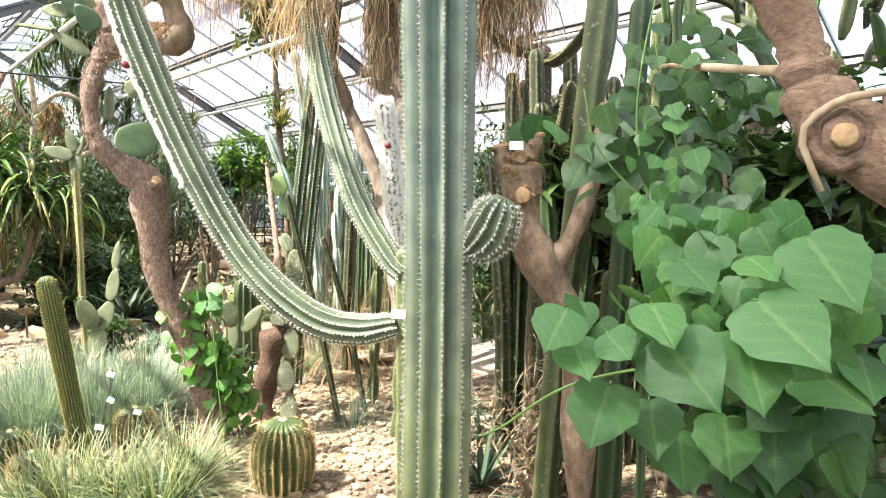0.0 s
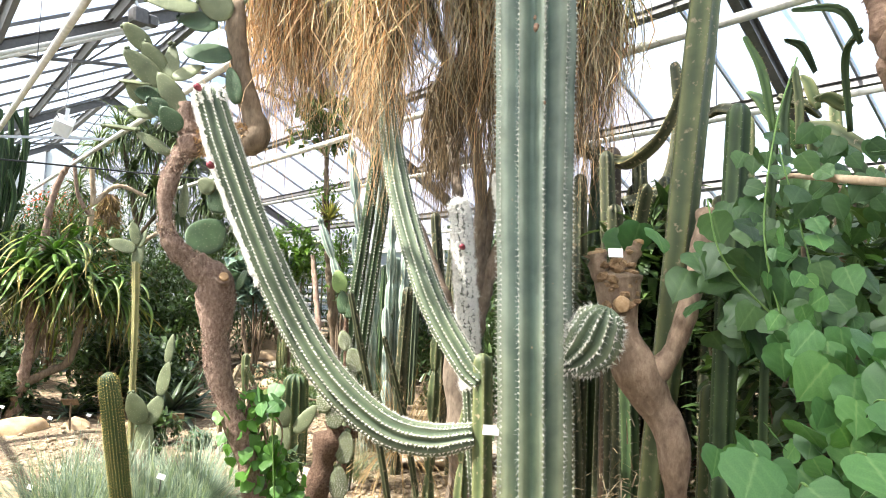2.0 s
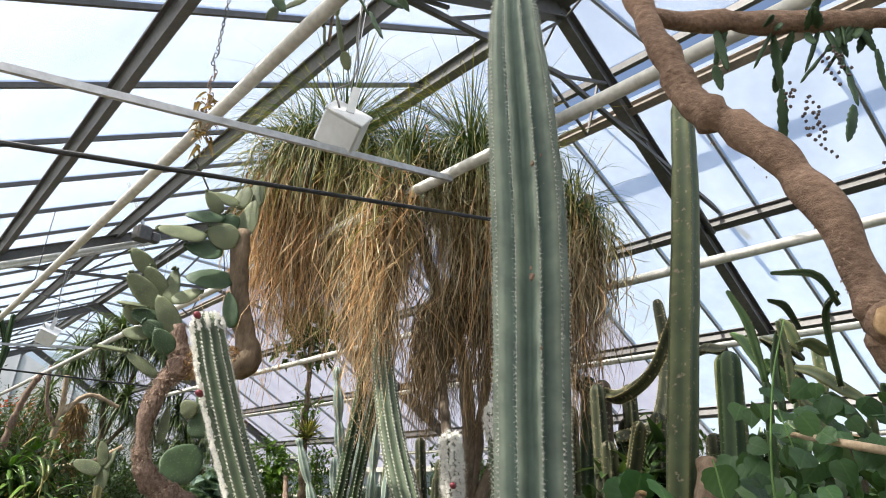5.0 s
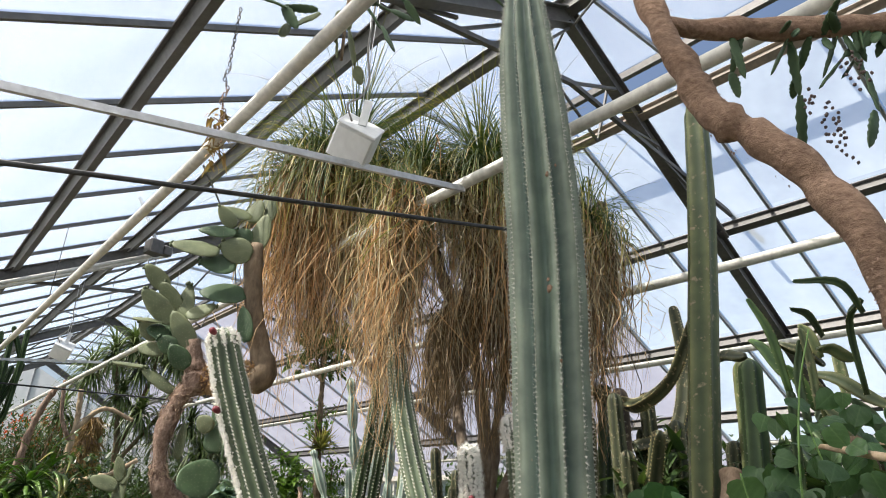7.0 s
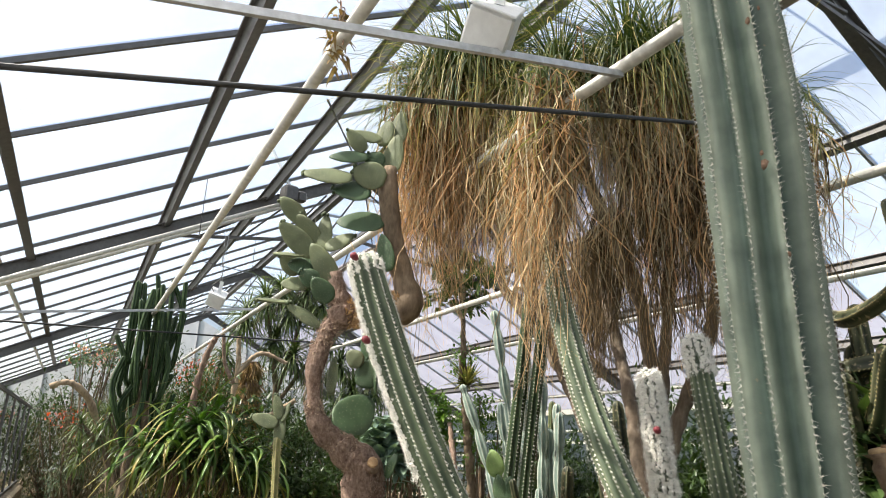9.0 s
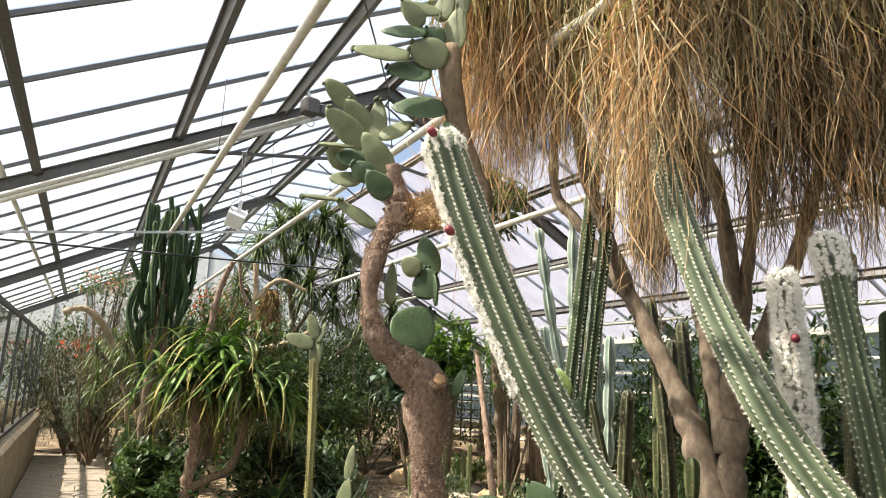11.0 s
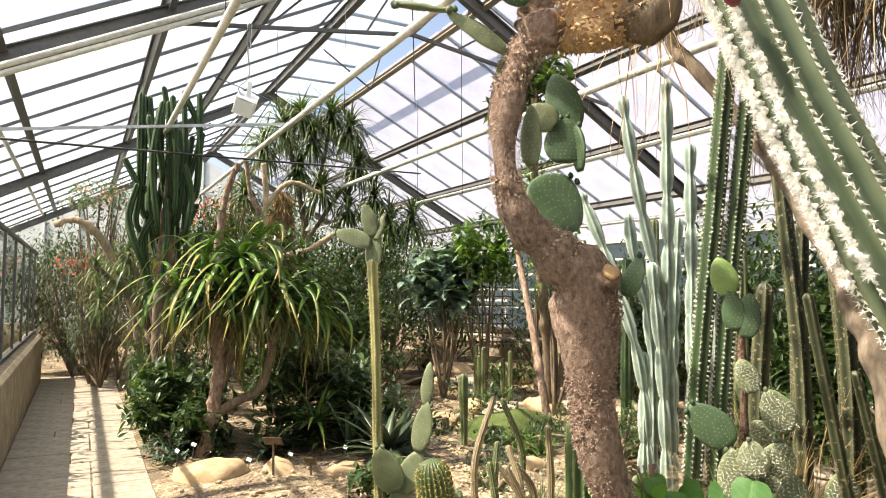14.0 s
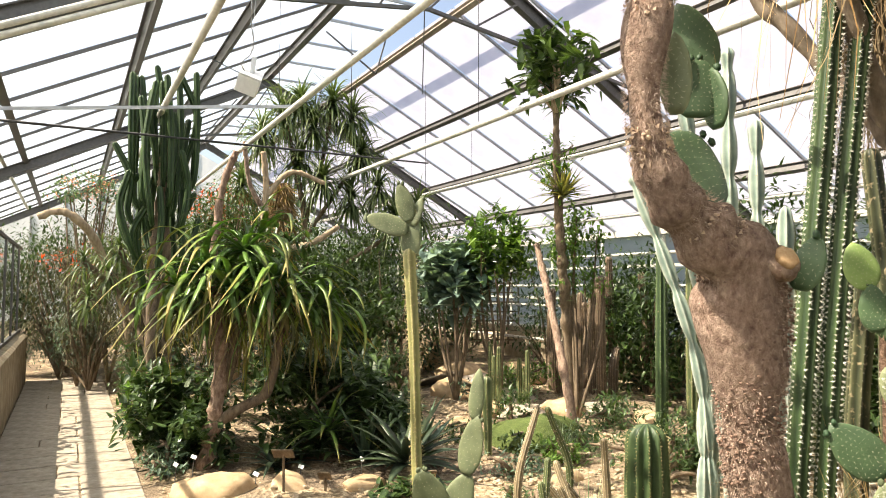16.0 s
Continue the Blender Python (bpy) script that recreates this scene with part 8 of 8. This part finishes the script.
stone(mound, (4.1, 5.55, 0.0), (0.62, 0.55, 0.27), 57, 3)
tagged(part("moss_mound", mound, MOSS), "low mossy green mound", "moss")
gr = random.Random(9)
chips = Build()
tmpl = []
for k in range(8):
    q = Build()
    stone(q, (0, 0, 0), (1, 0.8, 0.6), 200 + k, 1)
    tmpl.append((np.array(q.v), q.f))
for cx, cy, sx, sy, n in ((2.6, 0.3, 0.7, 0.9, 1500), (2.4, 1.6, 0.6, 0.5, 500), (4.6, 6.2, 1.0, 1.2, 1300), (3.2, 3.6, 0.6, 0.9, 900), (2.6, -2.6, 0.6, 0.6, 500), (3.0, -1.2, 0.5, 0.9, 600), (1.3, 3.6, 0.5, 1.2, 500), (6.2, 9.0, 1.2, 1.5, 500)):
    for _ in range(n):
        x, y = gr.gauss(cx, sx), gr.gauss(cy, sy)
        if x < 0.62 or x > 8.6:
            continue
        v, f = tmpl[gr.randrange(8)]
        s = 0.012 + 0.028 * gr.random() ** 2
        a = gr.uniform(0, 6.28)
        rot = np.array(((math.cos(a), -math.sin(a), 0), (math.sin(a), math.cos(a), 0), (0, 0, 1)))
        chips.add((v * s) @ rot.T + (x, y, bed_z(x, y) + s * 0.3), f)
tagged(part("gravel", chips, GRAVEL, smooth=False), "loose pale limestone chips on the bed", "gravel", kind="stuff")


rock((7.0, 4.2, 0.1), (0.38, 0.3, 0.32), 61, BARK_GREY, "large dark brown boulder by the slabs")
for k, (x, y, a, c) in enumerate(((6.4, 3.4, 0.6, 0.5), (7.3, 3.5, 0.6, 0.5), (5.7, 2.7, 0.6, 0.5))):
    slab = Build()
    stone(slab, (x, y, 0.05), (a, c, 0.045), 90 + k, 3)
    tagged(part("stone_slab", slab, PAVER), "flat pale stone slab in the bed", "stone", "stepping slabs")
bench = thing("plank_bench", "low bench of red-brown painted planks", "bench")
for k in range(3):
    b = Build()
    box(b, 7.75, 8.4, 4.0 + k * 0.17, 4.15 + k * 0.17, 0.36, 0.4, 0.006)
    part("plank", b, TERRACOTTA, bench, smooth=False)
for x in (7.85, 8.3):
    b = Build()
    box(b, x - 0.05, x + 0.05, 4.02, 4.46, -0.02, 0.36, 0.006)
    part("leg", b, BARK_GREY, bench, smooth=False)
for k, rows in enumerate((((2.62, 0.78, -0.1, 0.022), (2.5, 0.8, 0.5, 0.024), (2.39, 0.8, 0.92, 0.024), (2.21, 0.8, 1.58, 0.02)), ((2.86, 0.8, -0.1, 0.02), (2.72, 0.8, 0.55, 0.022), (2.62, 0.8, 0.9, 0.022), (2.48, 0.8, 1.3, 0.018)))):
    column("slim_column_cactus", list(rows), 5, 0.25, OLD_ARM, "thin dark leaning cactus stem", SPINE_DARK, 0.04, 3, 0.01, 0.0012, 1.2, None, 480 + k, "slim columns")


# Labels on stakes, hanging boxes, lattice
def plant_label(p, h, turn, size=(0.045, 0.03), lean=0.1, group="plant labels"):
    t = thing("plant_label", "small white plant label on a thin stake", "label", group)
    b = Build()
    bar(b, (0, 0, -0.05), (lean * h, 0, h), 0.006, 0.006)
    part("stake", b, STEEL, t, smooth=False)
    b = Build()
    box(b, -size[0] / 2, size[0] / 2, -0.0015, 0.0015, -size[1] / 2, size[1] / 2)
    o = part("plate", b, LABEL, t, smooth=False)
    o.matrix_local = pose(lean * h, -0.005, h, -30, 18, 0)
    t.matrix_world = pose(*p, 0, 0, turn)


for x, y, h in ((0.54, 14.9, 0.2), (0.76, 5.66, 0.2), (0.9, 5.75, 0.22), (1.3, 5.3, 0.14), (1.69, 5.4, 0.12), (2.1, 5.1, 0.2), (1.2, 1.15, 0.36), (1.3, 1.0, 0.3), (1.05, 0.85, 0.3), (0.72, 2.3, 0.25), (3.9, 5.0, 0.15), (4.9, 5.9, 0.2), (1.25, 1.4, 0.45)):
    plant_label((x, y, 0.0), h, sr.uniform(-60, 0))


def tag_plate(p, turn, tilt, size=(0.05, 0.035)):
    b = Build()
    box(b, -size[0] / 2, size[0] / 2, -0.001, 0.001, -size[1] / 2, size[1] / 2)
    o = tagged(part("plant_tag", b, LABEL, smooth=False), "small white tag fixed to a stem", "label", "plant tags")
    o.matrix_world = pose(*p, tilt, 0, turn)


tag_plate((1.575, -1.185, 1.16), -50, -35, (0.055, 0.035))
tag_plate((1.93, -1.42, 1.78), -45, -25)
tag_plate((3.83, 1.62, 1.5), -45, 0, (0.09, 0.11))


def hanging_box(p, turn, tilt, lean=20):
    """A white sensor housing on a bracket strap, hung on two wires with a slack cable."""
    t = thing("sensor_box", "white sensor housing hung on a strap and wires", "device", "sensor boxes")
    t.matrix_world = Matrix.Translation(p)
    m = Matrix.Rotation(radians(turn), 4, "Z") @ Matrix.Rotation(radians(lean), 4, "Y") @ Matrix.Rotation(radians(tilt), 4, "X")
    b = Build()
    box(b, -0.095, 0.095, -0.085, 0.085, -0.09, 0.07, 0.01)
    house = part("housing", b, WHITE_BOX, t, smooth=False)
    house.matrix_local = m
    b = Build()
    box(b, -0.098, 0.098, -0.088, 0.088, 0.072, 0.082, 0.004)
    part("lid", b, WHITE_BOX, house, smooth=False)
    b = Build()
    sweep(b, np.array([(0, 0, 0.082), (0, 0, 0.082), (0, 0, 0.092), (0, 0, 0.094)]), [0.001, 0.026, 0.026, 0.018], np.ones(16))
    part("pivot_knob", b, WHITE_BOX, house)
    q = m @ Vector((0, 0, 0.095))
    d = Matrix.Rotation(radians(turn), 4, "Z")
    b = Build()
    box(b, -0.021, 0.021, -0.006, 0.0, -0.02, 0.125, 0.004)
    o = part("strap", b, WHITE_BOX, t, smooth=False)
    o.matrix_local = Matrix.Translation(q) @ d @ Matrix.Rotation(radians(8), 4, "Y")
    for k in (-0.012, 0.012):
        b = Build()
        sweep(b, np.array([(k, 0, 0.1), (k * 0.5, 0, 0.4), (k * 2, 0, 0.75)]) + np.array(q), [0.0025] * 3, np.ones(5))
        part("wire", b, GALV, t)
    b = Build()
    sweep(b, spline([(*(np.array(q) + e), 0.005) for e in ((-0.06, 0, -0.02), (-0.09, 0, 0.06), (-0.02, 0.01, 0.14), (0.01, 0, 0.25), (-0.015, 0, 0.42), (0.0, 0, 0.7))], 26)[:, :3], [0.005] * 26, np.ones(6))
    part("cable", b, plain("dusty_cable", (0.2, 0.19, 0.17), 0.7), t)


hanging_box((1.27, -0.42, 3.40), -28, 50, 22)
hanging_box((1.30, 5.71, 3.36), -10, 40, 18)
chain = thing("hanging_chain", "rusty chain slung over a roof pipe", "chain")
cr2 = random.Random(3)
for k in range(34):
    b = Build()
    a = np.linspace(0, 2 * math.pi, 9)
    sweep(b, np.stack([0.008 * np.cos(a), np.zeros(9), 0.015 * np.sin(a)], 1), [0.0028] * 9, np.ones(5), cap=False)
    o = part("link", b, STEEL if k < 20 else BARK_RED, chain)
    o.matrix_local = pose(0.745 + (0.012 * math.sin(k) if k > 14 else 0), -0.03 - 0.004 * max(0, k - 18), 4.12 - k * 0.024, 0, 0, 90 * (k % 2))
b = Build()
for k in range(70):
    z = cr2.uniform(3.22, 3.5)
    blade(b, (0.745 + cr2.gauss(0, 0.02), -0.05 + cr2.gauss(0, 0.02), z), (cr2.gauss(0, 1), cr2.gauss(0, 1), cr2.gauss(-0.5, 0.6)), cr2.uniform(0.04, 0.1), 0.014, 1.5, 4, 0, 0.2, 0.9)
tagged(part("dry_leaf", b, ALOE_DRY, chain, "withered leaves caught in the chain", smooth=False), kind="stuff")
# Vent motor on the steelwork
motor = thing("vent_motor", "grey gear motor of the roof vent on the frame", "motor")
for k, (x0, x1, y0, y1, z0, z1) in enumerate(((-0.13, 0.05, -0.09, 0.09, -0.1, 0.08), (0.06, 0.18, -0.06, 0.06, -0.07, 0.05))):
    b = Build()
    box(b, x0, x1, y0, y1, z0, z1, 0.02)
    part("gearbox" if k == 0 else "drum", b, STEEL, motor, smooth=False)
b = Build()
a = np.linspace(0, 2 * math.pi, 15)
sweep(b, np.stack([0.05 * np.cos(a) - 0.02, np.zeros(15), 0.05 * np.sin(a) - 0.2], 1), [0.007] * 15, np.ones(6), cap=False)
part("chain_wheel", b, GALV, motor)
b = Build()
bar(b, (0.02, 0, 0.0), (-0.35, 0, 0.55), 0.03, 0.03)
part("push_rod", b, GALV, motor, smooth=False)
motor.matrix_world = pose(1.97, 5.35, 4.72, 0, 0, 10)
# Slanted name boards on stakes in front of the aloe
for k, (x, y, h, turn, w) in enumerate(((1.44, 5.0, 0.3, -30, 0.16), (2.35, 4.4, 0.2, -20, 0.12), (1.75, 4.95, 0.12, -35, 0.1))):
    sign = thing("name_board", "grey weathered board on a slanting stake", "sign", "name boards")
    b = Build()
    bar(b, (0, 0.02, -0.1), (0, 0, h), 0.016, 0.016)
    part("stake", b, BARK_GREY, sign, smooth=False)
    b = Build()
    box(b, -w / 2, w / 2, -0.006, 0.006, -0.05, 0.06, 0.003)
    o = part("board", b, BARK_GREY, sign, smooth=False)
    o.matrix_local = pose(0, -0.012, h, 48, 0, 0)
    sign.matrix_world = pose(x, y, bed_z(x, y), 0, 0, turn)
lat = thing("lattice_fence", "dark wooden lattice screen in front of a bright window", "fence")
for k in range(9):
    b = Build()
    bar(b, (7.6 + k * 0.2, 12.9 - k * 0.12, 0.3), (7.6 + k * 0.2, 12.9 - k * 0.12, 2.0), 0.03, 0.03, (0, 1, 0))
    part("slat", b, BARK_GREY, lat, smooth=False)
for k in range(8):
    b = Build()
    bar(b, (7.5, 12.96, 0.4 + k * 0.21), (9.2 - 0.45, 12.15, 0.4 + k * 0.21), 0.03, 0.03)
    part("slat", b, BARK_GREY, lat, smooth=False)
b = Build()
sweep(b, np.array([(3.05, 1.25, 0.02), (3.05, 1.25, 0.02), (3.05, 1.25, 0.26), (3.05, 1.25, 0.3), (3.05, 1.25, 0.3), (3.05, 1.25, 0.25)]), [0.01, 0.10, 0.15, 0.155, 0.14, 0.13], np.ones(20), cap=False)
tagged(part("flower_pot", b, plain("terracotta", (0.32, 0.11, 0.06), 0.85)), "terracotta pot standing among the columns", "pot")
